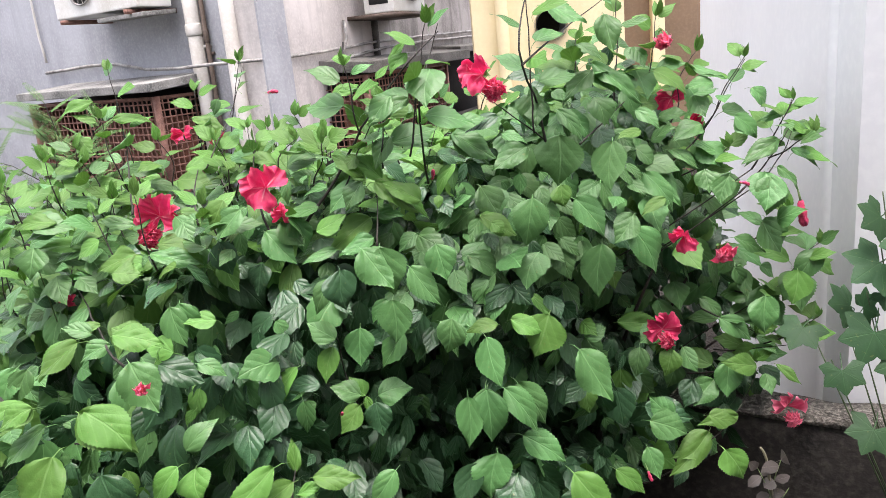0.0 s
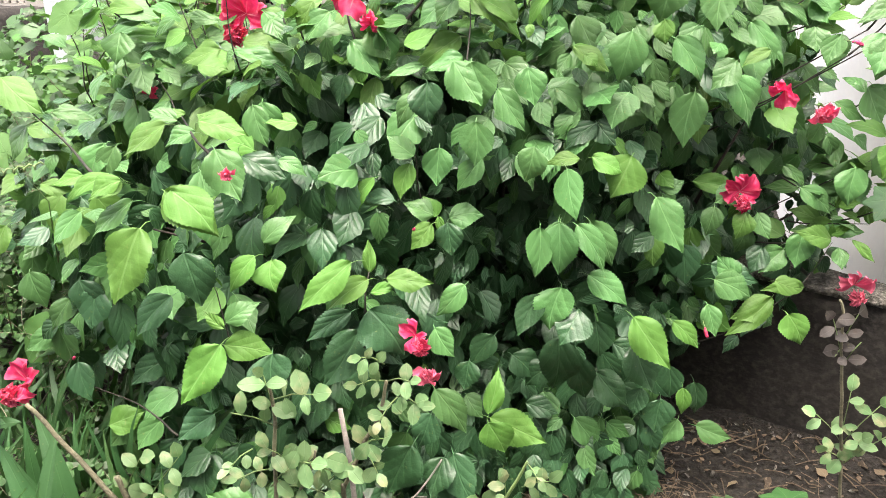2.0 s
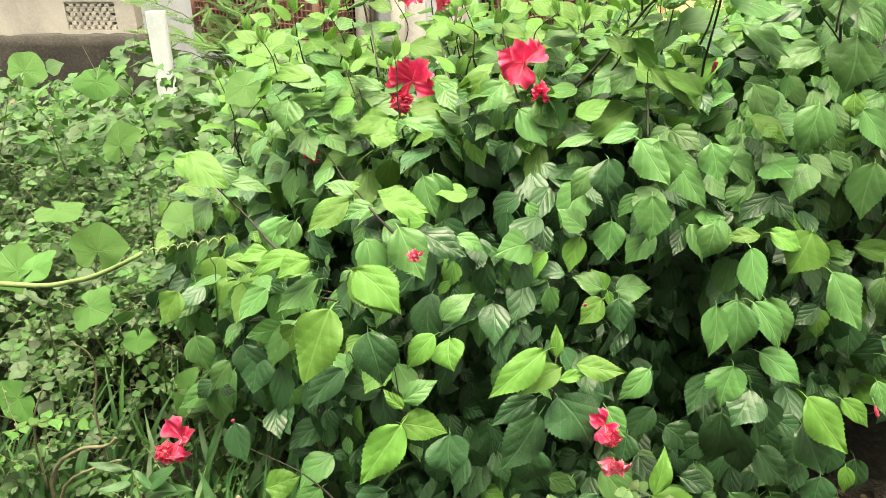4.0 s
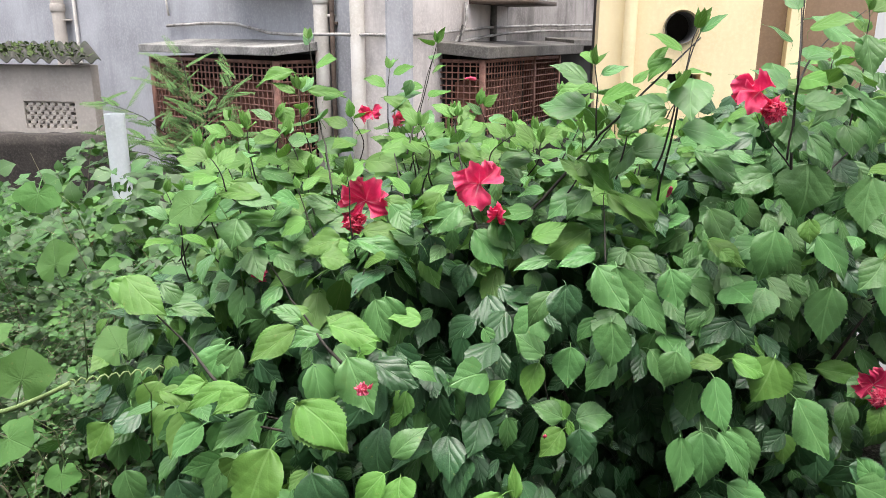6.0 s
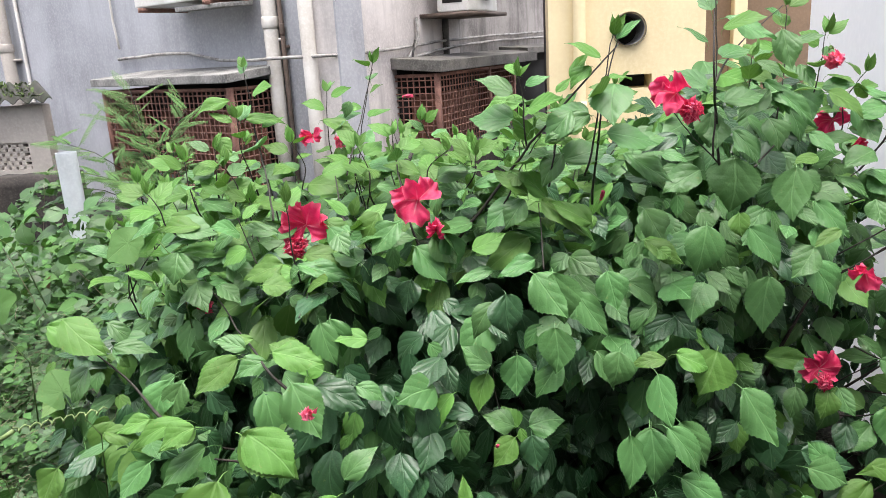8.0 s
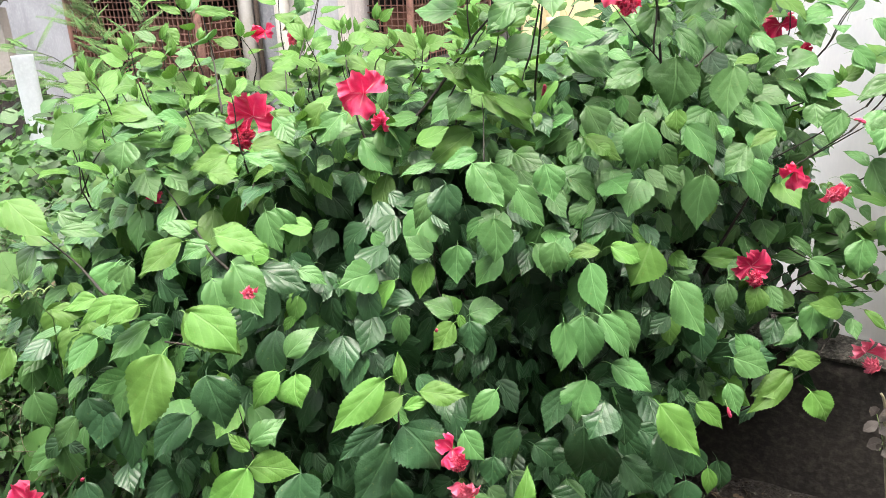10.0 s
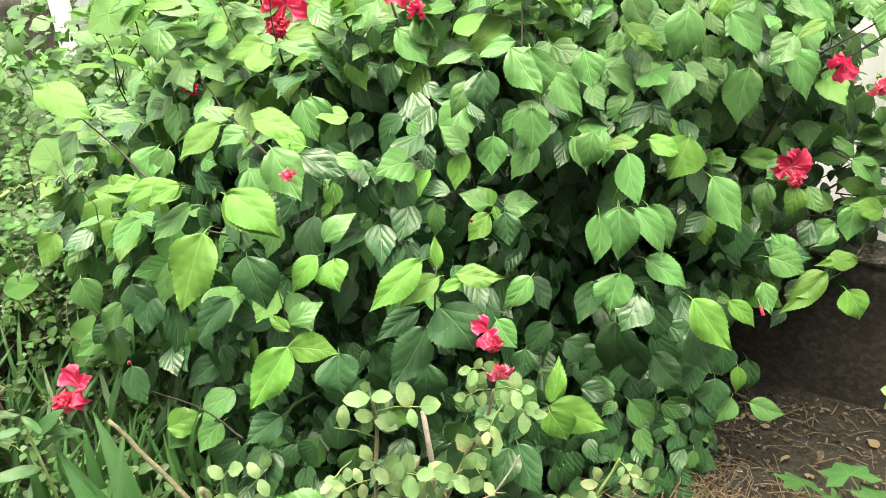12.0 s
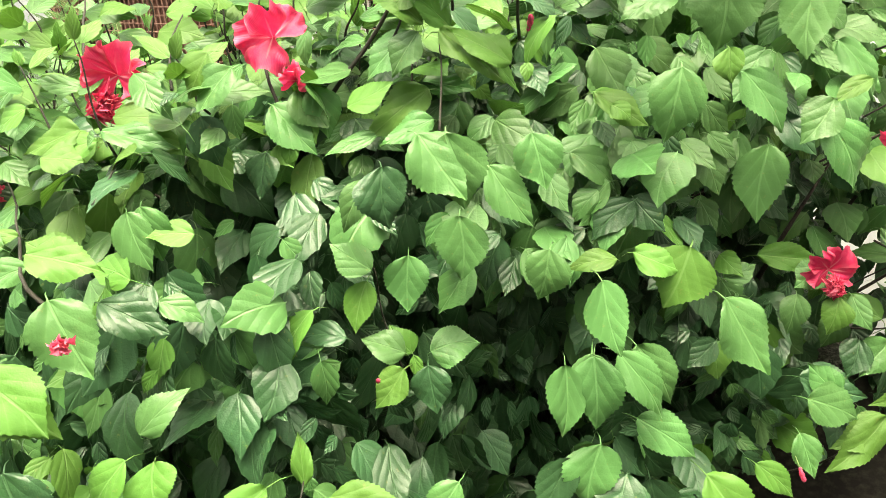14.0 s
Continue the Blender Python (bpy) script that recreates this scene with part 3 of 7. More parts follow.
solid("pillar_cream", box(1.962, 2.078, YB - 0.05, YB + 0.3, GROUND - 0.1, 5, 0.008), WALL_YELLOW, "narrow cream pillar at the recess", "pillar")
vp = thing("vent_sleeve", (HX, YF, HZ - HR), "grey round vent sleeve with a dark mouth", "vent")
part("sleeve", join(tube([(HX, YF - 0.03, HZ), (HX, YB, HZ)], HR + 0.012, 28, False), tube([(HX, YB, HZ), (HX, YF - 0.03, HZ)], HR - 0.006, 28, False)), SLAB, vp)
cp = thing("drain_pipe", (0.55, 6.95, GROUND), "cream painted drain pipe on the cream wall", "pipe")
part("pipe", tube([(0.55, 6.94, GROUND - 0.02), (0.55, 6.94, 4.9)], 0.055, 16, False), WALL_YELLOW, cp)
for z in (0.8, 2.3):
    part("socket", tube([(0.55, 6.94, z - 0.05), (0.55, 6.94, z + 0.05)], 0.064, 16), WALL_YELLOW, cp)

# grey building with a corner towards the garden
solid("wall_building_west", fbox(on_a, 0.0, 9.0, -0.3, 0.0, GROUND - 0.1, 6.0), WALL_GREY, "stained blue-grey rendered house wall", "wall")
solid("wall_building_east", fbox(on_b, 0.004, 2.3, -0.3, 0.0, GROUND - 0.1, 6.0), WALL_PINK_LIT, "stained rendered house wall, this side's lighter pinkish light put into the colour", "wall")
solid("wall_building_back", fbox(on_b, 2.3, 6.5, -0.3, -0.003, GROUND - 0.1, 6.0), WALL_DIRTY_SHADED, "dirt-streaked rendered house wall, the alley's shade put into its dark colour", "wall")
solid("roof_building", join(fbox(on_a, -0.3, 9.0, -6, 0.4, 6.0, 6.2)), SLAB, "flat concrete roof slab", "roof")


def facade_pipe(on, s, r, material, label, sockets, z1=5.8, out=0.075):
    p = thing("drain_pipe", on(s, out, GROUND), label, "pipe", "drain pipes on the grey house")
    part("pipe", tube([on(s, out, GROUND - 0.02), on(s, out, 0.8), on(s, out, z1)], r, 16), material, p)
    for z in sockets:
        part("socket", tube([on(s, out, z - 0.05), on(s, out, z - 0.03), on(s, out, z + 0.04), on(s, out, z + 0.05)], [r * 1.05, r * 1.16, r * 1.16, r * 1.05], 16), material, p)
        part("bracket", fbox(on, s - r * 1.5, s + r * 1.9, 0, out * 0.8, z - 0.15, z - 0.125), material, p)
    return p


facade_pipe(on_a, 0.69, 0.062, PIPE, "dull white waste pipe with a socket, fixed to the grey wall", (1.66, 3.4))
facade_pipe(on_a, 0.26, 0.060, PIPE, "plain dull white waste pipe on the grey wall", (3.1,))
facade_pipe(on_a, 0.595, 0.02, PIPE_BROWN, "thin brown rusty pipe beside the white waste pipe", (1.6,), out=0.04)
facade_pipe(on_a, 5.38, 0.075, SHED, "stained beige drain pipe with a collar", (1.66,), out=0.11)
facade_pipe(on_a, 5.12, 0.02, PIPE, "thin white conduit on the grey wall", (), out=0.03)


def cable(points, r, material, label):
    pts = [Vector(p) for p in points]
    fine = []
    for a, b in zip(pts, pts[1:]):
        k = max(2, int((b - a).length / 0.12))
        for i in range(k):
            q = a.lerp(b, i / k)
            fine.append(q + Vector((0, 0, 0.006 * noise.noise(q * 5))))
    fine.append(pts[-1])
    c = thing("cable", pts[0], label, "cable", "cables on the grey house")
    part("sheath", tube(fine, r, 6), material, c)


cable([on_a(3.13, 0.03, 1.45), on_a(2.3, 0.03, 1.475), on_a(1.9, 0.03, 1.46), on_a(1.3, 0.16, 1.385), on_a(0.9, 0.16, 1.37), on_a(0.4, 0.16, 1.375), on_a(0.03, 0.03, 1.37), on_b(0.45, 0.03, 1.38), on_b(1.0, 0.03, 1.40), on_b(1.75, 0.03, 1.44), on_b(3.0, 0.03, 1.475), on_b(5.5, 0.03, 1.51)], 0.014, CABLE, "grey cable sagging along the house wall")
cable([on_b(1.12, 0.03, 1.29), on_b(1.4, 0.04, 1.33), on_b(2.2, 0.04, 1.39), on_b(3.2, 0.04, 1.42), on_b(5.5, 0.04, 1.44)], 0.014, CABLE, "grey cable above the second cage")
cable([on_b(1.3, 0.03, 1.66), on_b(1.28, 0.05, 1.50), on_b(1.22, 0.04, 1.40), on_b(1.08, 0.03, 1.30), on_b(1.06, 0.03, 0.95)], 0.016, CABLE, "bundled pipe dropping from the air conditioner")
cable([on_b(1.2, 0.05, 1.46), on_b(1.1, 0.06, 1.27), on_b(1.12, 0.06, 1.0), on_b(1.13, 0.05, 0.5)], 0.010, CABLE_DARK, "black cable hanging beside the cage")
cable([on_a(3.11, 0.03, 3.0), on_a(3.12, 0.03, 1.8), on_a(3.08, 0.03, 1.55)], 0.012, PIPE, "thin white pipe running down the grey wall")


def grille(on, fixed, a0, a1, z0, z1, axis, pitch, r=0.008):
    """Square mesh of thin bars. axis 's': along the wall at out=fixed; 'o': out from the wall at s=fixed."""
    at = (lambda a, z: on(a, fixed, z)) if axis == "s" else (lambda a, z: on(fixed, a, z))
    shapes = []
    n = max(1, round((a1 - a0) / pitch))
    for i in range(1, n):
        a = a0 + (a1 - a0) * i / n
        shapes.append(tube([at(a, z0), at(a, z1)], r, 4, False))
    n = max(1, round((z1 - z0) / pitch))
    for i in range(1, n):
        z = z0 + (z1 - z0) * i / n
        shapes.append(tube([at(a0, z), at(a1, z)], r, 4, False))
    return join(*shapes)


def cage(on, s0, s1, deep, z0, z1, label, divider=None, plate=True):
    g = thing("grille_cage", on((s0 + s1) / 2, 0, z0), label, "cage", "rusty cages on the grey house")
    w = 0.022
    for s in (s0, s1):
        part("post", fbox(on, s - w, s + w, deep - w, deep + w, z0, z1), RUST, g)
        part("side_grille", grille(on, s, 0.0, deep, z0, z1, "o", 0.058), RUST, g)
        for z in (z0, z1 - 0.03):
            part("rail", fbox(on, s - 0.012, s + 0.012, 0, deep, z, z + 0.03), RUST, g)
    for z in (z0, z1 - 0.03):
        part("rail", fbox(on, s0, s1, deep - 0.012, deep + 0.012, z, z + 0.03), RUST, g)
    if divider:
        part("post", fbox(on, divider - 0.015, divider + 0.015, deep - 0.015, deep + 0.018, z0, z1), RUST, g)
    part("front_grille", grille(on, deep, s0, s1, z0, z1, "s", 0.062), RUST, g)
    if plate:
        part("back_plate", fbox(on, s0 + 0.05, s1 - 0.35, 0.12, 0.15, z0 + 0.02, z1 - 0.2), RUST_PLATE, g, "rusty red-brown sheet behind the bars")
    part("side_plate", fbox(on, s1 - 0.05, s1 - 0.03, 0.05, deep - 0.03, z0 + 0.02, z1 - 0.02), RUST_PLATE, g)
    part("inner_wall", fbox(on, s0 + 0.03, s1 - 0.03, 0.004, 0.05, z0, z1 + 0.04), DARK, g, "dark sheet behind the cage, shade put into its colour")
    return g


def canopy(on, s0, s1, deep, z, rise, thick, material, label):
    """Sloping concrete slab over a cage, higher at the wall."""
    c = thing("canopy_slab", on((s0 + s1) / 2, 0, z), label, "slab", "slabs over the cages")
    part("slab", block(lambda i, j, k: on((s0, s1)[i], (0.0, deep)[j], z + (rise, 0)[j] + (0, thick)[k]), 0.008), material, c, smooth=False)


canopy(on_a, 0.68, 2.72, 0.60, 1.205, 0.05, 0.07, SLAB, "pale weathered concrete slab over the first cage")
cage(on_a, 0.78, 2.66, 0.50, 0.30, 1.165, "rusty square-mesh iron cage under a concrete slab")
canopy(on_b, 0.80, 3.35, 0.50, 1.175, 0.04, 0.10, SLAB_DARK, "dark mouldy concrete slab over the second cage")
cage(on_b, 0.87, 2.75, 0.42, 0.42, 1.165, "rusty square-mesh iron cage, long side receding", 2.05)
canopy(on_b, 3.42, 5.6, 0.36, 1.25, 0.03, 0.07, SLAB_DARK, "dark concrete slab over the back doorway")
door = thing("back_doorway", on_b(4.3, 0, GROUND), "back doorway in the house wall, its shade painted as a dark sheet", "doorway")
# flat sheet on the wall, doorway shade put into its colour
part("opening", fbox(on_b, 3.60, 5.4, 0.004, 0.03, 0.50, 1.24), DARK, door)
part("jamb", fbox(on_b, 3.50, 3.60, 0.004, 0.06, 0.50, 1.24), SLAB_DARK, door)
part("head", fbox(on_b, 3.50, 5.4, 0.004, 0.06, 1.24, 1.25), SLAB_DARK, door)
solid("ledge_building", fbox(on_b, 0.35, 5.2, 0.0, 0.62, GROUND - 0.1, 0.50, 0.02), MOSSWALL, "black mossy plinth under the second cage", "plinth")


def aircon(on, s0, s1, o0, o1, z0, z1, fan_s, label):
    a = thing("air_conditioner", on((s0 + s1) / 2, 0, z0), label, "air conditioner", "outdoor units on the grey house")
    part("case", fbox(on, s0, s1, o0, o1, z0, z1, 0.012), AC_WHITE, a, smooth=False)
    mid = (z0 + z1) / 2
    ring = [on(fan_s + 0.2 * math.cos(k * math.pi / 12), o1 + 0.012, mid + 0.2 * math.sin(k * math.pi / 12)) for k in range(25)]
    part("fan_guard", join(tube(ring, 0.008, 6, False), *[tube([on(fan_s + 0.2 * math.cos(q), o1 + 0.014, mid + 0.2 * math.sin(q)), on(fan_s - 0.2 * math.cos(q), o1 + 0.014, mid - 0.2 * math.sin(q))], 0.004, 4, False) for q in [k * math.pi / 9 for k in range(9)]], *[tube([on(fan_s + r * math.cos(k * math.pi / 9), o1 + 0.014, mid + r * math.sin(k * math.pi / 9)) for k in range(19)], 0.004, 4, False) for r in (0.06, 0.12, 0.16)]), CABLE, a, "grey wire fan guard")
    part("fan_opening", tube([on(fan_s, o1 - 0.004, mid), on(fan_s, o1 + 0.004, mid)], 0.19, 28), GRILL, a, "dark fan opening")
    side = s0 if on is on_b else s1
    part("side_grille", fbox(on, side - 0.004, side + 0.004, o0 + 0.06, o1 - 0.06, z0 + 0.08, z1 - 0.08), GRILL, a, "dark side grille")
    for s in (s0 + 0.12, s1 - 0.12):
        part("bracket", join(fbox(on, s - 0.018, s + 0.018, 0, o1 + 0.04, z0 - 0.045, z0 - 0.008)), RUST, a, "rusty bracket")
    return a


aircon(on_a, 0.86, 2.02, 0.12, 0.45, 1.87, 2.45, 1.6, "white outdoor air-conditioning unit on brackets")
drip = thing("drip_tray", on_a(1.3, 0.1, 1.80), "grey sheet tray under the air conditioner", "tray")
part("tray", block(lambda i, j, k: on_a((0.84, 1.45)[i], (0.1, 0.44)[j], 1.795 + (0.0, 0.035)[k] + (0.02, 0.0)[j]), 0.004), SLAB, drip)
aircon(on_b, 1.52, 2.25, 0.14, 0.46, 1.70, 2.30, 1.95, "white outdoor air-conditioning unit on a rusty platform")
plat = thing("platform", on_b(1.9, 0, 1.64), "rusty angle-iron platform fixed to the wall", "platform")
part("plate", fbox(on_b, 1.42, 2.36, 0.0, 0.52, 1.655, 1.692), PIPE_BROWN, plat)
part("strut", fbox(on_b, 1.9, 1.95, 0.0, 0.05, 1.30, 1.655), SLAB_DARK, plat)

# shed with a corrugated roof and brick vents, low wall before it
SHX, SHY = -4.12, 6.5
vx0, vx1, vz0, vz1 = -4.80, -4.31, 0.545, 0.785
solid("wall_shed", join(box(-6.2, vx0, SHY, SHY + 0.12, GROUND - 0.1, 1.10), box(vx1, SHX, SHY, SHY + 0.12, GROUND - 0.1, 1.10), box(vx0, vx1, SHY, SHY + 0.12, vz1, 1.10), box(vx0, vx1, SHY, SHY + 0.12, GROUND - 0.1, vz0), block(lambda i, j, k: Vector(((SHX - 0.12, SHX - 0.002)[i] - 0.5 * j, (SHY + 0.12, 7.2)[j], (GROUND - 0.1, 1.10)[k])))), SHED, "pinkish plastered shed wall with a brick vent", "wall")
vent = thing("brick_vent", ((vx0 + vx1) / 2, SHY, vz0), "openwork brick vent in the shed wall", "vent")
for r in range(6):
    for c in range(7):
        bx = vx0 + 0.004 + c * 0.07 + (0.035 if r % 2 else 0)
        if bx + 0.045 < vx1:
            part("brick", box(bx, bx + 0.045, SHY + 0.01, SHY + 0.11, vz0 + 0.002 + r * 0.04, vz0 + 0.024 + r * 0.04), SHED, vent, smooth=False)
    part("course", box(vx0 + 0.002, vx1 - 0.002, SHY + 0.02, SHY + 0.11, vz0 + 0.0245 + r * 0.04, vz0 + 0.0405 + r * 0.04), SHED, vent, smooth=False)
part("backing", box(vx0, vx1, SHY + 0.3, SHY + 0.32, vz0 - 0.1, vz1 + 0.1), DARK, vent)


def corrugated(x0, x1, y0, y1, z0, z1, skew=0.0, pitch=0.13, depth=0.022):
    v, f, n = [], [], int((x1 - x0) / pitch * 8)
    for top in (0.012, 0.0):
        for y, z in ((y0, z0), (y1, z1)):
            for i in range(n + 1):
                x = x0 + (x1 - x0) * i / n
                v.append((x + (skew if y == y1 else 0), y, z + depth * math.sin(2 * math.pi * (x - x0) / pitch) + top))
    m = n + 1
    for i in range(n):
        f += [(i, i + 1, m + i + 1, m + i), (2 * m + i, 3 * m + i, 3 * m + i + 1, 2 * m + i + 1), (i, 2 * m + i, 2 * m + i + 1, i + 1)]
    return v, f


roof = thing("shed_roof", (-5, 6.3, 1.1), "dark corrugated sheet roof grown over with moss", "roof")
part("sheet", corrugated(-6.2, -3.93, 6.36, 7.1, 1.14, 1.27, -0.55), ROOF, roof)
tufts = []
rr = random.Random(5)
for i in range(700):
    k = rr.random()
    x = rr.uniform(-6.1, -4.05 - 0.5 * k)
    b = Vector((x, 6.42 + k * 0.6, 1.165 + k * 0.11))
    tufts.append((WEED_B[1], aim(b, b + Vector((rr.uniform(-1, 1), rr.uniform(-1, 1), rr.uniform(0.2, 1))) * rr.uniform(0.03, 0.06), (rr.uniform(-1, 1), rr.uniform(-1, 1), 1)), 0))
ob = tagged(new("moss", heap("moss", tufts, [MOSS])), "green moss and fern tufts on the shed roof", "moss", kind="stuff")
solid("wall_yard", rough_wall(lambda s, o, z: Vector((-5.8 + s, 5.5 - o + 0.1 * s, z)), 0, 2.3, -0.15, 0, GROUND - 0.1, 0.60, 0.08, 0.02, 4), MOSSWALL, "dark mossy yard wall before the shed", "wall", smooth=True)
pv = thing("pvc_pipe", (-2.62, 4.2, GROUND), "white plastic pipe standing upright among the weeds", "pipe")
part("pipe", join(tube([(-2.62, 4.2, GROUND - 0.05), (-2.62, 4.2, 0.935)], 0.056, 20, False), tube([(-2.62, 4.2, 0.935), (-2.62, 4.2, 0.3)], 0.051, 20, False), ([Vector((-2.62 + r * math.cos(a * math.pi / 10), 4.2 + r * math.sin(a * math.pi / 10), 0.935)) for r in (0.056, 0.051) for a in range(20)], [(i, (i + 1) % 20, 20 + (i + 1) % 20, 20 + i) for i in range(20)])), PVC, pv)


# ---- the hibiscus bush ----
BUSH = Vector((0.05, 1.85, GROUND))


def top_height(x):
    pts = ((-1.25, 0.70), (-0.9, 0.92), (-0.55, 1.02), (-0.2, 1.07), (0.06, 1.07), (0.2, 1.18), (0.4, 1.31), (0.6, 1.24), (0.74, 1.02), (0.85, 0.72), (0.95, 0.5))
    for (a, p), (b, q) in zip(pts, pts[1:]):
        if x <= b:
            return p + (q - p) * (x - a) / (b - a)
    return 0.5


def front_depth(x, z):
    """Where the outer leaves stand, as a distance ahead, at that place across and height."""
    h = z / top_height(x)
    y = 1.43 + 0.50 * max(x, -0.5) - 0.25 * min(0.0, x + 0.5) + 0.05 * noise.noise(Vector((x * 3, z * 3, 7)))
    if h > 0.72:
        y += 3.6 * (h - 0.72) ** 1.5
    if z < 0.25:
        y += 0.25 * (0.25 - z)
    # a dark hollow between the two main masses
    return y + 0.24 * math.exp(-((x - 0.02) / 0.16) ** 2 - ((z - 0.48) / 0.26) ** 2)


bush = thing("hibiscus_bush", BUSH, "large dense hibiscus bush in red double bloom with toothed glossy leaves", "bush")


def branch(points, r0, r1, name="branch", material=BARK, parent=None):
    pts = [Vector(p) for p in points]
    fine = []
    for i in range(len(pts) - 1):
        p0, p1, p2, p3 = pts[max(i - 1, 0)], pts[i], pts[i + 1], pts[min(i + 2, len(pts) - 1)]
        for k in range(4):
            t = k / 4
            fine.append(0.5 * ((2 * p1) + (p2 - p0) * t + (2 * p0 - 5 * p1 + 4 * p2 - p3) * t * t + (3 * p1 - p0 - 3 * p2 + p3) * t ** 3))
    fine.append(pts[-1])
    n = len(fine)
    wob = [p + Vector((noise.noise(p * 20), noise.noise(p * 20 + Vector((9, 0, 0))), 0)) * 0.004 for p in fine]
    wob[-1] = fine[-1]
    return part(name, tube(wob, [r0 + (r1 - r0) * i / (n - 1) for i in range(n)], 7), material, parent or bush)


rb = random.Random(11)
for p in ((0.645, 1.916, 1.052), (0.738, 1.773, 1.002), (0.753, 1.742, 0.979), (0.702, 1.753, 0.951), (0.680, 1.855, 0.584), (0.613, 1.601, 0.427)):
    end = Vector(p)
    branch([(0.30, 1.88, end.z - 0.28), ((end.x + 0.3) / 2, end.y + 0.06, end.z - 0.16), end], 0.0024, 0.0014, "twig", TWIG)
for i in range(16):
    x = -0.95 + 1.75 * i / 15 + rb.uniform(-0.05, 0.05)
    z = top_height(x) * rb.uniform(0.6, 0.85)
    tip = Vector((x, front_depth(x, z) + rb.uniform(0.1, 0.35), z))
    foot = BUSH + Vector((rb.uniform(-0.16, 0.16) + 0.25 * x, rb.uniform(-0.1, 0.15), -0.02))
    mid = foot.lerp(tip, 0.5) + Vector((0, 0.08, 0.08))
    branch([foot, mid, tip], 0.012, 0.002, "stem")

LEAF_MESHES = {(k, mt.name): leaf_mesh("leaf", b, mt) for k, b in enumerate(HIB) for mt in (LEAF_OLD_SHADED, LEAF_MID, LEAF_NEW)}
TONES = (LEAF_OLD_SHADED, LEAF_MID, LEAF_NEW)


def put_leaf(parent, me, m, name="leaf"):
    ob = new(name, me)
    ob.parent = parent
    ob.matrix_basis = Matrix.Translation(-ROOTS[parent.name]) @ m
    return ob


HERO = []


def leaves(*rows):
    """Named leaves placed to fit the camera's view: base, tip, width, tone and how far the blade is turned, in degrees.
    """
    for k, (bx, by, bz, tx, ty, tz, wide, tone) in enumerate(rows):
        b, t = Vector((bx, by, bz)), Vector((tx, ty, tz))
        face = Vector((rb.uniform(-0.25, 0.25), -1.0, 1.35 if bz > 0.65 else 0.75))
        # dark leaves high up and to the right turn lighter: light put into colour
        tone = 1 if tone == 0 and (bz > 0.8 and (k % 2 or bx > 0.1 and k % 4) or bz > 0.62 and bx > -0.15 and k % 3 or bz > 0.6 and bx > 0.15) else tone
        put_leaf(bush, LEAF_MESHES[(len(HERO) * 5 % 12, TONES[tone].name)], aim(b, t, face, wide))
        HERO.append((b + t) / 2)


leaves(
    (-0.940, 1.269, 0.977, -0.857, 1.248, 0.924, 0.96, 2),
    (-0.549, 1.238, 0.863, -0.497, 1.205, 0.779, 0.91, 1),
    (-0.517, 1.280, 0.838, -0.430, 1.265, 0.803, 0.82, 0),
    (-0.455, 1.302, 0.826, -0.400, 1.293, 0.804, 0.89, 1),
    (-0.619, 1.171, 0.807, -0.523, 1.145, 0.739, 0.85, 2),
    (-0.641, 1.258, 0.902, -0.725, 1.226, 0.858, 0.76, 2),
    (-0.748, 1.265, 0.856, -0.766, 1.239, 0.799, 1.19, 1),
    (-0.589, 1.281, 0.902, -0.496, 1.272, 0.885, 0.75, 2),
    (-0.524, 1.439, 0.901, -0.511, 1.409, 0.826, 1.09, 1),
    (-0.473, 1.220, 0.694, -0.421, 1.231, 0.752, 0.90, 1),
    (-0.690, 1.162, 0.827, -0.755, 1.139, 0.800, 0.81, 2),
    (-0.682, 1.175, 0.786, -0.769, 1.140, 0.737, 0.64, 1),
)
leaves(
    (-0.771, 1.155, 0.770, -0.818, 1.125, 0.714, 0.91, 1),
    (-1.023, 1.292, 0.680, -1.050, 1.262, 0.617, 1.21, 2),
    (-0.787, 1.209, 0.819, -0.842, 1.192, 0.804, 0.85, 2),
    (-0.909, 1.263, 0.892, -0.953, 1.236, 0.842, 1.27, 1),
    (-0.105, 1.383, 0.993, -0.091, 1.347, 0.906, 1.11, 1),
    (-0.099, 1.449, 0.866, -0.105, 1.415, 0.784, 1.12, 0),
    (-0.057, 1.450, 0.932, 0.006, 1.422, 0.859, 0.86, 1),
    (-0.002, 1.450, 0.973, 0.016, 1.422, 0.904, 1.09, 1),
    (0.060, 1.593, 0.905, 0.143, 1.573, 0.856, 0.78, 1),
    (-0.213, 1.440, 0.924, -0.263, 1.410, 0.868, 0.88, 1),
    (-0.188, 1.404, 0.951, -0.172, 1.374, 0.879, 1.12, 0),
    (-0.222, 1.439, 0.797, -0.272, 1.440, 0.844, 1.06, 1),
)
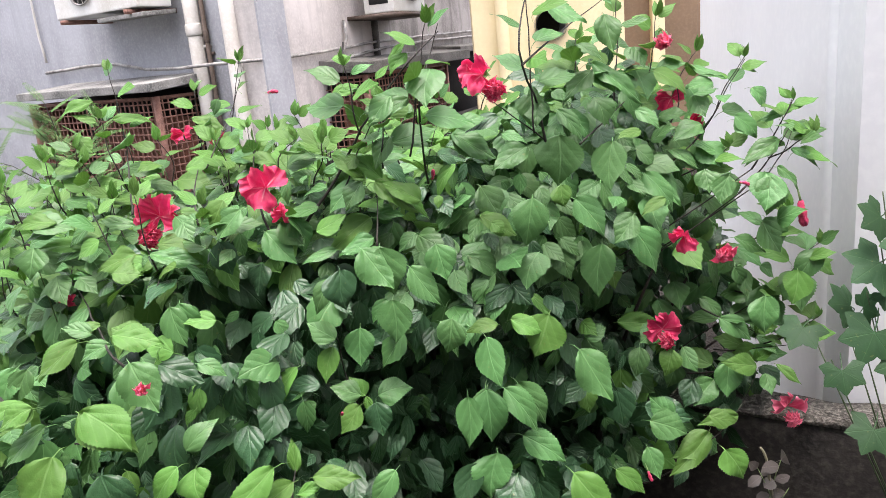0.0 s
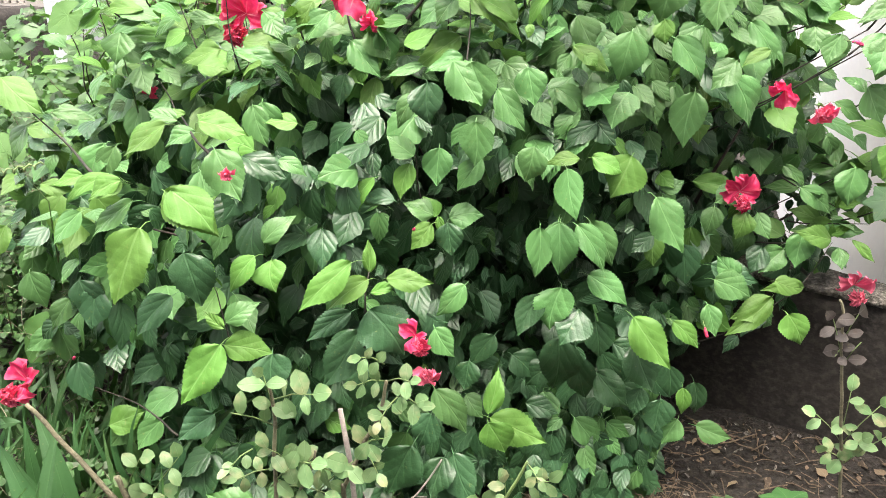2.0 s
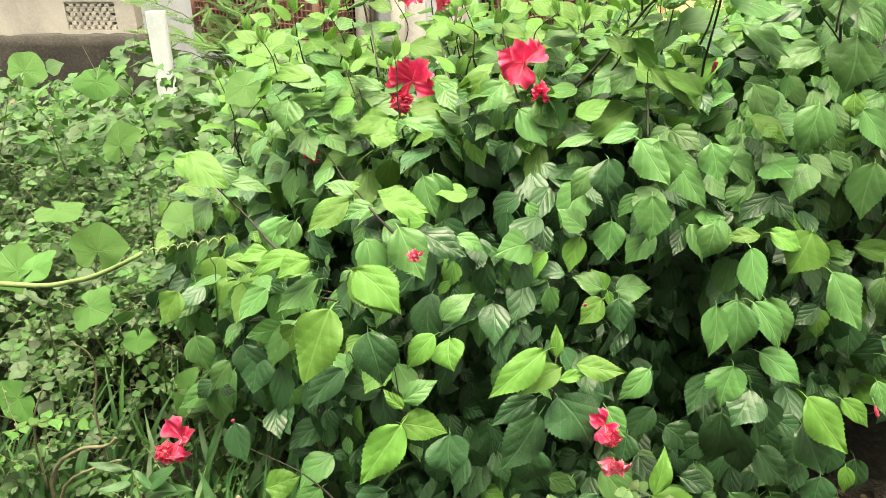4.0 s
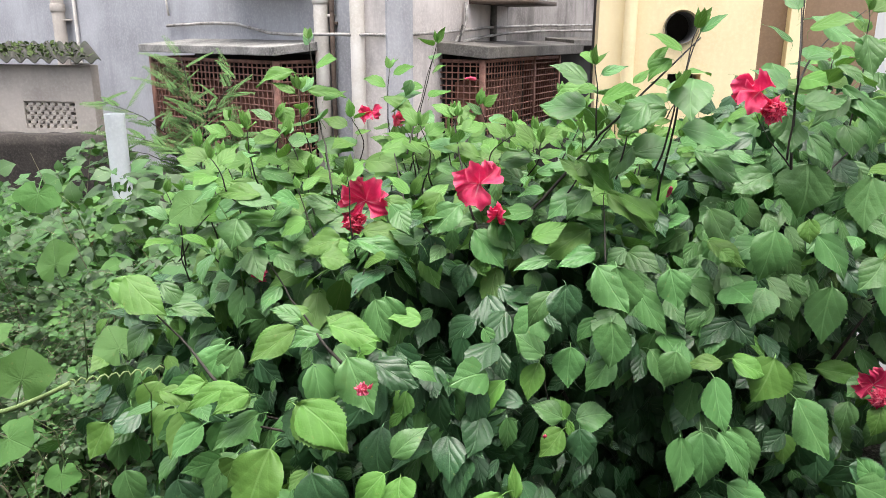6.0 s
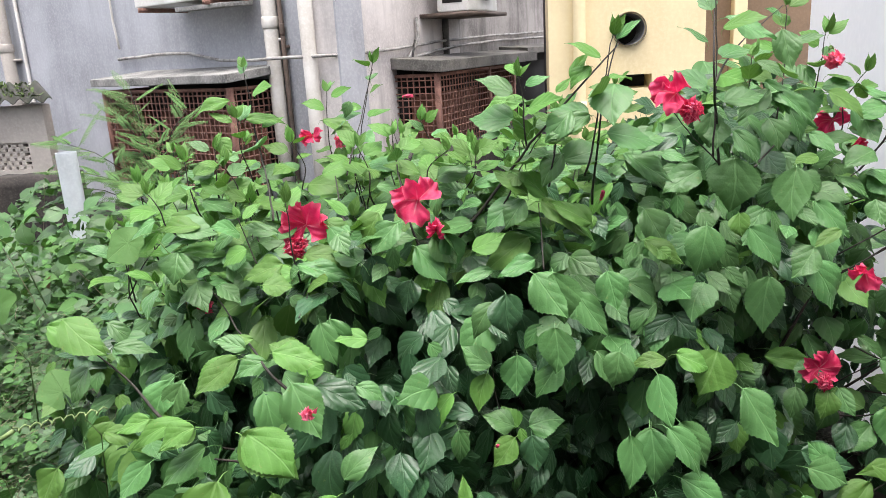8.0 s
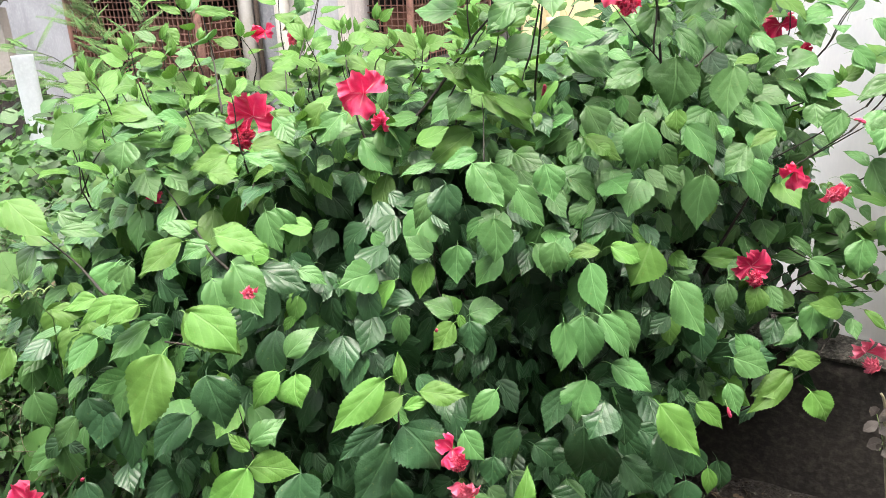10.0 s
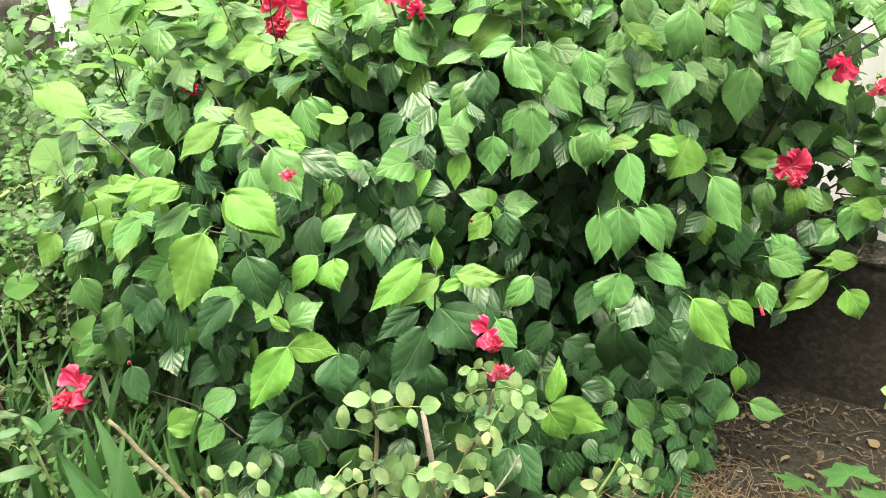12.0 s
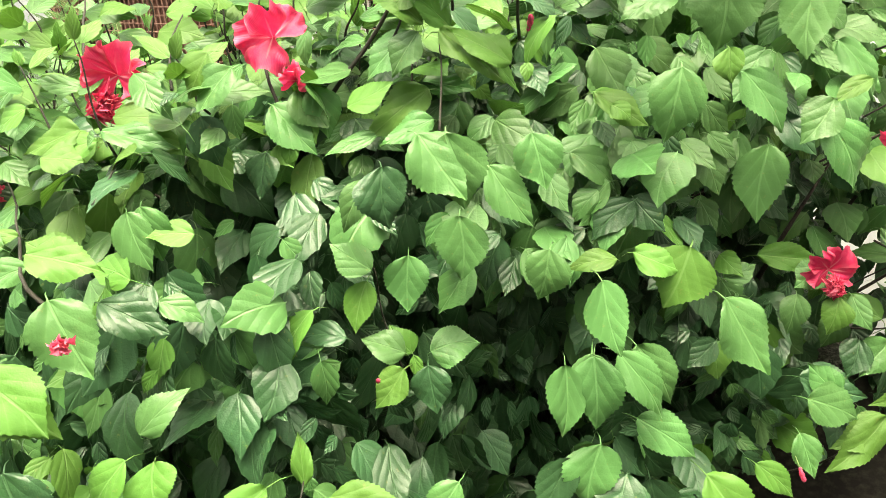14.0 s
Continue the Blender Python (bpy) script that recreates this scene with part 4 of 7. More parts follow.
leaves(
    (-0.230, 1.440, 0.780, -0.246, 1.410, 0.712, 0.92, 2),
    (-0.171, 1.449, 0.812, -0.173, 1.419, 0.740, 1.02, 1),
    (-0.182, 1.415, 0.681, -0.242, 1.410, 0.708, 1.05, 1),
    (-0.174, 1.425, 0.674, -0.199, 1.426, 0.720, 1.27, 2),
    (-0.152, 1.458, 0.657, -0.080, 1.460, 0.675, 1.12, 1),
    (-0.182, 1.390, 0.671, -0.230, 1.365, 0.626, 0.97, 2),
    (-0.171, 1.412, 0.678, -0.157, 1.399, 0.646, 0.77, 2),
    (-0.150, 1.394, 0.672, -0.141, 1.368, 0.608, 1.04, 0),
    (0.017, 1.420, 0.826, -0.006, 1.392, 0.763, 1.16, 1),
    (0.108, 1.453, 0.795, 0.040, 1.441, 0.801, 0.78, 2),
    (0.137, 1.495, 0.786, 0.211, 1.486, 0.769, 0.88, 2),
    (0.217, 1.502, 0.787, 0.173, 1.465, 0.709, 1.29, 2),
)
leaves(
    (0.081, 1.393, 0.792, 0.108, 1.356, 0.701, 0.92, 1),
    (0.283, 1.542, 0.686, 0.347, 1.499, 0.577, 0.83, 1),
    (0.426, 1.832, 0.626, 0.549, 1.822, 0.616, 0.62, 2),
    (0.071, 1.407, 0.677, 0.068, 1.365, 0.578, 0.99, 1),
    (0.140, 1.462, 0.657, 0.198, 1.426, 0.567, 0.78, 1),
    (0.035, 1.398, 0.666, 0.026, 1.357, 0.571, 0.75, 0),
    (0.360, 1.647, 0.888, 0.344, 1.599, 0.777, 0.98, 0),
    (0.241, 1.705, 0.868, 0.212, 1.641, 0.800, 1.31, 0),
    (0.412, 1.578, 0.938, 0.471, 1.540, 0.840, 0.87, 1),
    (0.202, 1.547, 1.027, 0.179, 1.507, 0.934, 1.13, 1),
    (0.264, 1.555, 1.048, 0.275, 1.538, 1.005, 1.29, 2),
    (0.296, 1.593, 1.009, 0.361, 1.562, 0.930, 0.91, 0),
)
leaves(
    (0.380, 1.592, 1.124, 0.370, 1.551, 1.027, 1.05, 1),
    (0.519, 1.814, 1.018, 0.578, 1.779, 0.928, 0.75, 0),
    (0.094, 1.596, 0.989, 0.172, 1.577, 0.943, 0.74, 2),
    (0.121, 1.662, 1.038, 0.115, 1.591, 0.990, 1.30, 0),
    (0.276, 1.637, 1.139, 0.258, 1.595, 1.041, 1.26, 0),
    (0.416, 1.575, 0.968, 0.363, 1.548, 0.919, 1.07, 1),
    (0.513, 1.684, 0.972, 0.453, 1.663, 0.942, 0.68, 2),
    (-0.139, 1.575, 1.012, -0.237, 1.537, 0.957, 0.78, 2),
    (-0.304, 1.579, 1.022, -0.283, 1.551, 0.951, 0.96, 1),
    (-0.093, 1.524, 1.088, 0.005, 1.500, 1.028, 0.55, 2),
    (-0.102, 1.548, 1.095, -0.167, 1.549, 1.156, 0.66, 2),
    (-0.163, 1.586, 1.089, -0.232, 1.556, 1.041, 1.02, 1),
)
leaves(
    (-0.212, 1.534, 0.959, -0.289, 1.511, 0.937, 0.55, 1),
    (-0.130, 1.519, 0.981, -0.204, 1.495, 0.954, 0.71, 1),
    (0.048, 1.574, 1.171, 0.139, 1.551, 1.116, 0.73, 1),
    (0.061, 1.526, 1.188, 0.122, 1.530, 1.214, 1.06, 0),
    (0.304, 1.727, 1.179, 0.367, 1.705, 1.122, 0.91, 1),
    (0.225, 1.617, 1.219, 0.218, 1.570, 1.175, 1.23, 1),
    (0.018, 1.496, 1.306, 0.011, 1.416, 1.249, 1.20, 1),
    (-0.886, 1.587, 0.995, -0.797, 1.570, 0.954, 0.80, 1),
    (-0.907, 1.669, 1.067, -0.808, 1.656, 1.038, 0.60, 2),
    (-0.734, 1.634, 1.049, -0.655, 1.625, 1.030, 0.55, 2),
    (-0.599, 1.510, 0.975, -0.676, 1.489, 0.958, 0.82, 2),
    (-0.567, 1.527, 0.983, -0.513, 1.513, 0.947, 0.91, 1),
)
leaves(
    (-0.483, 1.600, 0.939, -0.487, 1.576, 0.882, 1.17, 1),
    (-0.392, 1.507, 1.066, -0.440, 1.478, 1.012, 1.12, 1),
    (-0.378, 1.553, 0.937, -0.390, 1.526, 0.874, 1.11, 0),
    (-0.340, 1.552, 0.948, -0.351, 1.539, 0.919, 1.27, 2),
    (-0.867, 1.510, 1.091, -0.933, 1.489, 1.070, 0.92, 1),
    (-0.864, 1.513, 1.068, -0.924, 1.487, 1.028, 0.68, 2),
    (-0.658, 1.341, 0.886, -0.715, 1.335, 0.907, 0.89, 1),
    (-0.643, 1.108, 0.763, -0.685, 1.041, 0.649, 0.82, 2),
    (-0.590, 1.143, 0.703, -0.564, 1.096, 0.615, 1.07, 0),
    (-0.482, 1.194, 0.678, -0.541, 1.158, 0.626, 0.86, 2),
    (-0.457, 1.209, 0.664, -0.440, 1.170, 0.621, 1.34, 2),
    (-0.284, 1.102, 0.716, -0.381, 1.053, 0.650, 0.58, 2),
)
leaves(
    (-0.258, 1.106, 0.684, -0.323, 1.073, 0.639, 0.80, 2),
    (-0.232, 1.134, 0.674, -0.149, 1.127, 0.672, 0.65, 2),
    (-0.258, 1.120, 0.651, -0.211, 1.124, 0.670, 0.63, 2),
    (-0.103, 1.213, 0.626, -0.158, 1.179, 0.577, 0.84, 1),
    (-0.260, 1.116, 0.621, -0.197, 1.077, 0.549, 1.18, 0),
    (-0.290, 1.159, 0.552, -0.361, 1.101, 0.463, 0.79, 0),
    (-0.295, 1.121, 0.612, -0.370, 1.085, 0.567, 0.68, 0),
    (-0.528, 1.099, 0.547, -0.596, 1.039, 0.453, 0.70, 2),
    (-0.539, 1.139, 0.522, -0.448, 1.129, 0.512, 0.86, 2),
    (-0.533, 1.147, 0.565, -0.475, 1.158, 0.607, 0.90, 1),
    (-0.445, 1.127, 0.516, -0.426, 1.090, 0.447, 1.27, 0),
    (-0.809, 1.281, 0.261, -0.887, 1.231, 0.187, 0.81, 1),
)
leaves(
    (-0.733, 1.216, 0.283, -0.776, 1.180, 0.228, 1.08, 1),
    (-0.560, 1.099, 0.397, -0.623, 1.067, 0.356, 0.93, 0),
    (-0.265, 1.157, 0.671, -0.269, 1.173, 0.729, 0.55, 2),
    (-0.165, 1.261, 0.363, -0.096, 1.216, 0.280, 0.84, 1),
    (-0.171, 1.237, 0.320, -0.201, 1.199, 0.256, 1.03, 0),
    (-0.528, 1.124, 0.566, -0.564, 1.129, 0.600, 0.67, 2),
    (-0.663, 1.214, 0.579, -0.728, 1.168, 0.509, 0.87, 0),
    (-0.882, 1.326, 0.529, -0.892, 1.282, 0.452, 1.18, 0),
    (0.073, 1.403, 0.675, 0.065, 1.350, 0.581, 0.92, 1),
    (0.111, 1.431, 0.662, 0.189, 1.387, 0.580, 0.74, 1),
    (0.085, 1.401, 0.533, 0.074, 1.355, 0.451, 1.17, 1),
    (0.142, 1.451, 0.541, 0.234, 1.419, 0.487, 0.79, 1),
)
leaves(
    (0.042, 1.386, 0.522, 0.001, 1.339, 0.445, 0.86, 0),
    (0.242, 1.427, 0.456, 0.323, 1.376, 0.362, 0.75, 2),
    (0.252, 1.449, 0.376, 0.298, 1.400, 0.286, 1.11, 0),
    (0.351, 1.532, 0.391, 0.418, 1.501, 0.337, 0.76, 2),
    (0.584, 1.501, 0.438, 0.621, 1.467, 0.375, 1.08, 2),
    (0.586, 1.613, 0.420, 0.479, 1.559, 0.345, 0.56, 2),
    (0.449, 1.574, 0.077, 0.540, 1.559, 0.058, 0.90, 1),
    (-0.054, 1.330, 0.249, 0.072, 1.303, 0.209, 0.74, 2),
    (-0.058, 1.305, 0.254, -0.023, 1.270, 0.191, 1.30, 2),
    (0.143, 1.495, 0.139, 0.215, 1.456, 0.069, 0.92, 1),
    (-0.057, 1.288, 0.291, -0.044, 1.315, 0.385, 0.55, 2),
    (0.122, 1.399, 0.483, 0.082, 1.335, 0.440, 1.36, 0),
)
leaves(
    (0.441, 1.627, 0.492, 0.552, 1.608, 0.466, 0.84, 0),
    (0.720, 1.756, 0.516, 0.647, 1.719, 0.465, 0.97, 0),
    (0.778, 1.826, 0.530, 0.711, 1.800, 0.499, 1.00, 2),
    (0.760, 1.719, 0.993, 0.741, 1.675, 0.915, 1.27, 1),
    (0.723, 1.841, 1.114, 0.781, 1.819, 1.075, 1.14, 0),
    (0.811, 1.807, 1.064, 0.718, 1.771, 1.022, 0.60, 1),
    (0.812, 1.839, 0.658, 0.803, 1.771, 0.588, 1.30, 1),
    (0.854, 1.790, 0.735, 0.857, 1.742, 0.647, 1.12, 1),
    (0.762, 1.745, 0.891, 0.794, 1.704, 0.814, 1.01, 0),
    (-0.721, 1.191, 0.826, -0.822, 1.162, 0.806, 0.55, 2),
    (-0.610, 1.307, 0.874, -0.672, 1.286, 0.854, 0.81, 1),
    (0.285, 1.524, -0.068, 0.291, 1.464, -0.150, 1.04, 1),
)
leaves(
    (-0.125, 1.220, 0.237, -0.073, 1.166, 0.154, 0.98, 0),
    (-0.481, 1.043, 0.214, -0.572, 1.038, 0.258, 0.81, 1),
    (-0.142, 1.208, 0.237, -0.165, 1.156, 0.174, 1.10, 0),
    (-0.062, 1.475, 1.264, -0.118, 1.453, 1.224, 1.19, 1),
    (0.116, 1.578, 0.975, 0.143, 1.563, 0.958, 1.34, 2),
    (0.723, 1.841, 1.122, 0.776, 1.820, 1.072, 1.09, 0),
    (0.660, 2.007, 1.192, 0.715, 1.975, 1.132, 1.35, 0),
    (0.521, 1.993, 1.255, 0.547, 1.935, 1.172, 1.28, 0),
    (0.775, 1.874, 1.181, 0.819, 1.853, 1.132, 1.06, 1),
    (-0.174, 1.591, 1.279, -0.126, 1.589, 1.288, 0.96, 2),
    (-0.023, 1.502, 1.339, -0.063, 1.486, 1.306, 0.80, 2),
    (-0.152, 1.566, 1.146, -0.187, 1.545, 1.124, 1.33, 2),
)
leaves(
    (-0.251, 1.545, 0.998, -0.187, 1.548, 1.034, 1.09, 2),
    (-0.024, 1.494, 1.054, -0.104, 1.493, 1.102, 0.69, 2),
    (-0.328, 1.586, 1.020, -0.282, 1.559, 0.966, 1.29, 1),
    (-0.429, 1.530, 1.084, -0.472, 1.506, 1.034, 1.34, 2),
    (-0.545, 1.293, 0.886, -0.595, 1.293, 0.923, 1.11, 2),
    (-0.609, 1.171, 0.808, -0.533, 1.143, 0.742, 1.05, 2),
    (-0.542, 1.435, 0.895, -0.506, 1.404, 0.819, 0.94, 1),
    (0.500, 1.610, 0.465, 0.451, 1.615, 0.524, 0.91, 1),
    (0.553, 1.766, 0.534, 0.524, 1.740, 0.472, 1.04, 1),
    (0.922, 1.811, 0.782, 0.840, 1.776, 0.713, 0.83, 1),
    (0.790, 1.821, 0.696, 0.801, 1.777, 0.628, 1.40, 1),
    (0.444, 1.594, 0.471, 0.535, 1.575, 0.437, 1.06, 1),
)
leaves(
    (0.586, 1.613, 0.463, 0.649, 1.605, 0.454, 1.12, 2),
    (-0.138, 1.381, 0.995, -0.080, 1.351, 0.922, 1.01, 1),
    (0.806, 1.797, 1.059, 0.714, 1.771, 1.018, 0.68, 1),
    (0.836, 1.788, 1.040, 0.913, 1.768, 1.000, 0.55, 1),
    (0.789, 1.752, 1.007, 0.849, 1.731, 0.959, 0.55, 0),
    (0.754, 1.731, 1.000, 0.728, 1.672, 0.929, 1.26, 1),
    (0.752, 1.737, 0.883, 0.794, 1.709, 0.815, 1.29, 0),
    (0.686, 1.735, 0.852, 0.759, 1.717, 0.816, 0.65, 0),
    (0.765, 1.780, 0.762, 0.808, 1.767, 0.733, 1.05, 0),
    (0.706, 1.787, 0.758, 0.734, 1.768, 0.711, 1.09, 0),
    (0.897, 1.816, 0.768, 0.968, 1.796, 0.727, 0.89, 2),
    (0.860, 1.793, 0.732, 0.811, 1.756, 0.679, 1.26, 1),
)
leaves(
    (0.683, 1.765, 0.992, 0.659, 1.740, 0.932, 1.15, 0),
    (0.659, 1.872, 1.063, 0.691, 1.826, 1.004, 1.37, 0),
    (0.575, 1.867, 1.051, 0.650, 1.843, 0.999, 0.63, 1),
    (0.496, 1.804, 1.012, 0.571, 1.767, 0.923, 0.89, 1),
    (0.837, 1.810, 1.088, 0.890, 1.805, 1.090, 0.67, 1),
    (0.847, 1.800, 1.061, 0.904, 1.797, 1.072, 0.55, 2),
    (0.850, 1.841, 1.123, 0.899, 1.842, 1.149, 0.55, 2),
    (0.837, 1.841, 1.118, 0.772, 1.829, 1.109, 0.55, 1),
    (0.768, 1.920, 1.230, 0.814, 1.913, 1.221, 0.93, 2),
    (-0.802, 1.568, 1.061, -0.906, 1.557, 1.086, 0.63, 2),
    (-0.803, 1.572, 1.040, -0.888, 1.556, 1.035, 0.55, 1),
    (-0.659, 1.618, 1.030, -0.743, 1.612, 1.061, 0.55, 1),
)
leaves(
    (-0.756, 1.588, 1.008, -0.828, 1.565, 0.971, 0.82, 1),
    (-0.628, 1.523, 0.990, -0.708, 1.502, 0.964, 0.92, 2),
    (-0.598, 1.522, 0.987, -0.484, 1.506, 0.963, 0.56, 1),
    (-0.735, 1.574, 1.048, -0.793, 1.555, 1.018, 0.76, 1),
    (-0.841, 1.531, 1.019, -0.850, 1.483, 0.973, 1.41, 1),
    (-0.605, 1.838, 1.115, -0.514, 1.836, 1.137, 0.89, 2),
    (-0.365, 1.575, 1.001, -0.296, 1.548, 0.937, 0.99, 1),
    (-0.359, 1.564, 0.947, -0.338, 1.541, 0.916, 1.28, 2),
    (-0.475, 1.599, 0.935, -0.490, 1.577, 0.882, 1.27, 1),
    (-0.367, 1.771, 1.117, -0.446, 1.769, 1.162, 0.67, 2),
    (-0.821, 1.888, 1.292, -0.920, 1.866, 1.271, 0.55, 2),
    (-0.807, 1.946, 1.244, -0.709, 1.937, 1.245, 0.55, 2),
)
leaves(
    (-0.816, 1.870, 1.244, -0.879, 1.867, 1.270, 0.55, 2),
    (-0.818, 1.775, 1.218, -0.786, 1.761, 1.184, 1.08, 2),
    (-0.635, 2.031, 1.226, -0.542, 2.012, 1.189, 0.63, 2),
    (-0.568, 2.059, 1.266, -0.589, 2.043, 1.229, 1.16, 1),
    (-0.144, 1.692, 1.280, -0.226, 1.677, 1.273, 0.56, 2),
    (-0.058, 1.508, 1.321, -0.025, 1.514, 1.365, 0.63, 2),
    (-0.086, 1.484, 1.298, -0.061, 1.487, 1.325, 0.79, 2),
    (-0.028, 1.473, 1.257, -0.113, 1.449, 1.223, 0.55, 1),
    (-0.138, 1.551, 1.102, -0.192, 1.557, 1.169, 0.69, 2),
    (-0.075, 1.532, 1.181, -0.124, 1.509, 1.133, 1.10, 1),
    (-0.115, 1.520, 1.096, -0.020, 1.496, 1.044, 0.61, 2),
    (0.048, 1.571, 1.159, 0.129, 1.549, 1.113, 0.75, 1),
)
leaves(
    (0.143, 1.553, 1.201, 0.072, 1.533, 1.173, 0.81, 0),
    (0.203, 1.614, 1.125, 0.125, 1.590, 1.085, 0.92, 0),
    (0.100, 1.634, 1.046, 0.142, 1.606, 0.975, 1.14, 0),
    (0.094, 1.599, 0.991, 0.137, 1.586, 0.963, 1.23, 2),
    (-0.146, 1.555, 1.092, -0.196, 1.533, 1.047, 1.02, 1),
    (-0.965, 1.266, 0.968, -0.873, 1.251, 0.928, 0.82, 2),
    (-0.742, 1.596, 0.999, -0.868, 1.564, 1.016, 0.55, 2),
    (-0.649, 1.450, 0.971, -0.589, 1.451, 0.966, 1.10, 2),
    (-0.568, 1.542, 0.981, -0.467, 1.533, 0.952, 0.55, 2),
    (-0.654, 1.269, 0.904, -0.732, 1.224, 0.861, 0.63, 2),
    (-0.772, 1.275, 0.858, -0.795, 1.233, 0.795, 1.03, 1),
    (-0.651, 1.366, 0.893, -0.718, 1.349, 0.902, 0.59, 2),
)
leaves(
    (-0.453, 1.431, 0.862, -0.515, 1.413, 0.865, 1.06, 2),
    (-0.860, 1.196, 0.805, -0.798, 1.194, 0.794, 0.70, 2),
    (-0.691, 1.165, 0.822, -0.743, 1.139, 0.800, 0.85, 2),
    (-0.895, 1.328, 0.902, -0.814, 1.330, 0.897, 0.58, 1),
    (-0.960, 1.346, 0.490, -1.010, 1.304, 0.438, 0.83, 1),
    (-1.057, 1.416, 0.374, -1.129, 1.374, 0.335, 0.77, 1),
    (-0.958, 1.319, 0.348, -0.918, 1.280, 0.272, 0.93, 0),
    (-0.870, 1.247, 0.239, -0.794, 1.263, 0.269, 0.98, 2),
    (-0.916, 1.326, 0.547, -0.890, 1.286, 0.472, 1.15, 0),
    (-1.016, 1.316, 0.566, -0.984, 1.281, 0.498, 1.19, 1),
)
leaves(
    (0.381, 1.800, 1.276, 0.506, 1.760, 1.195, 0.48, 0),
    (0.532, 1.840, 1.245, 0.606, 1.800, 1.199, 0.85, 2),
    (0.644, 1.950, 1.244, 0.730, 1.910, 1.211, 0.50, 0),
    (0.652, 1.920, 1.171, 0.669, 1.880, 1.121, 1.14, 0),
    (0.649, 1.860, 1.108, 0.570, 1.820, 1.081, 0.93, 1),
    (0.571, 1.840, 1.053, 0.634, 1.800, 1.019, 0.64, 1),
    (0.481, 1.740, 1.022, 0.553, 1.700, 0.940, 0.73, 1),
    (0.664, 1.880, 1.061, 0.634, 1.840, 0.991, 1.03, 0),
    (0.715, 1.840, 0.984, 0.693, 1.800, 0.906, 1.02, 0),
    (0.645, 1.820, 1.002, 0.644, 1.780, 0.954, 1.23, 1),
    (0.374, 1.740, 1.204, 0.392, 1.700, 1.148, 1.31, 0),
    (0.279, 1.660, 1.192, 0.334, 1.620, 1.135, 0.70, 1),
)
leaves(
    (0.224, 1.620, 1.234, 0.221, 1.580, 1.175, 1.11, 1),
    (0.474, 1.780, 1.164, 0.523, 1.740, 1.127, 0.78, 1),
    (0.470, 1.720, 1.123, 0.410, 1.680, 1.115, 0.69, 2),
    (0.260, 1.680, 1.413, 0.348, 1.640, 1.368, 0.71, 1),
    (0.413, 1.800, 1.382, 0.425, 1.760, 1.300, 0.94, 1),
    (0.337, 1.720, 1.323, 0.386, 1.680, 1.297, 0.69, 1),
    (0.369, 1.740, 1.263, 0.294, 1.700, 1.224, 0.78, 0),
    (0.384, 1.800, 1.256, 0.427, 1.760, 1.214, 1.00, 0),
    (0.230, 1.620, 1.269, 0.275, 1.580, 1.257, 0.78, 1),
    (0.697, 1.920, 1.201, 0.622, 1.880, 1.200, 0.80, 1),
    (0.607, 1.950, 1.067, 0.630, 1.910, 1.025, 1.40, 0),
    (0.474, 1.900, 1.206, 0.505, 1.860, 1.138, 0.98, 0),
)
leaves(
    (0.580, 1.980, 1.120, 0.640, 1.940, 1.145, 0.93, 0),
    (0.553, 1.950, 1.063, 0.596, 1.910, 1.108, 0.93, 1),
)
leaves(
    (0.571, 1.760, 0.574, 0.600, 1.720, 0.523, 1.02, 1),
    (0.640, 1.740, 0.489, 0.578, 1.700, 0.440, 0.95, 1),
    (0.677, 1.740, 0.531, 0.660, 1.700, 0.457, 1.09, 1),
    (0.741, 1.730, 0.522, 0.659, 1.690, 0.567, 0.85, 2),
    (0.469, 1.680, 0.472, 0.563, 1.640, 0.432, 0.75, 0),
    (0.592, 1.620, 0.408, 0.490, 1.580, 0.384, 0.78, 2),
    (0.671, 1.660, 0.428, 0.567, 1.620, 0.434, 0.56, 2),
    (0.434, 1.580, 0.413, 0.454, 1.540, 0.348, 0.83, 1),
    (0.530, 1.720, 0.590, 0.503, 1.680, 0.540, 1.10, 2),
    (0.451, 1.700, 0.609, 0.432, 1.660, 0.550, 1.05, 1),
    (0.756, 1.720, 0.705, 0.756, 1.680, 0.624, 1.16, 1),
    (0.830, 1.720, 0.762, 0.804, 1.680, 0.694, 1.19, 2),
)
leaves(
    (0.735, 1.800, 0.750, 0.732, 1.760, 0.688, 0.82, 0),
    (0.760, 1.720, 0.504, 0.760, 1.680, 0.466, 0.99, 1),
    (0.785, 1.720, 0.527, 0.831, 1.680, 0.488, 0.52, 2),
    (0.668, 1.780, 0.634, 0.744, 1.740, 0.585, 0.87, 0),
    (0.632, 1.820, 0.676, 0.687, 1.780, 0.641, 0.65, 0),
    (0.587, 1.740, 0.494, 0.552, 1.700, 0.442, 1.11, 0),
    (0.428, 1.720, 0.401, 0.480, 1.680, 0.483, 0.82, 0),
    (0.511, 1.760, 0.632, 0.456, 1.720, 0.613, 1.01, 0),
)

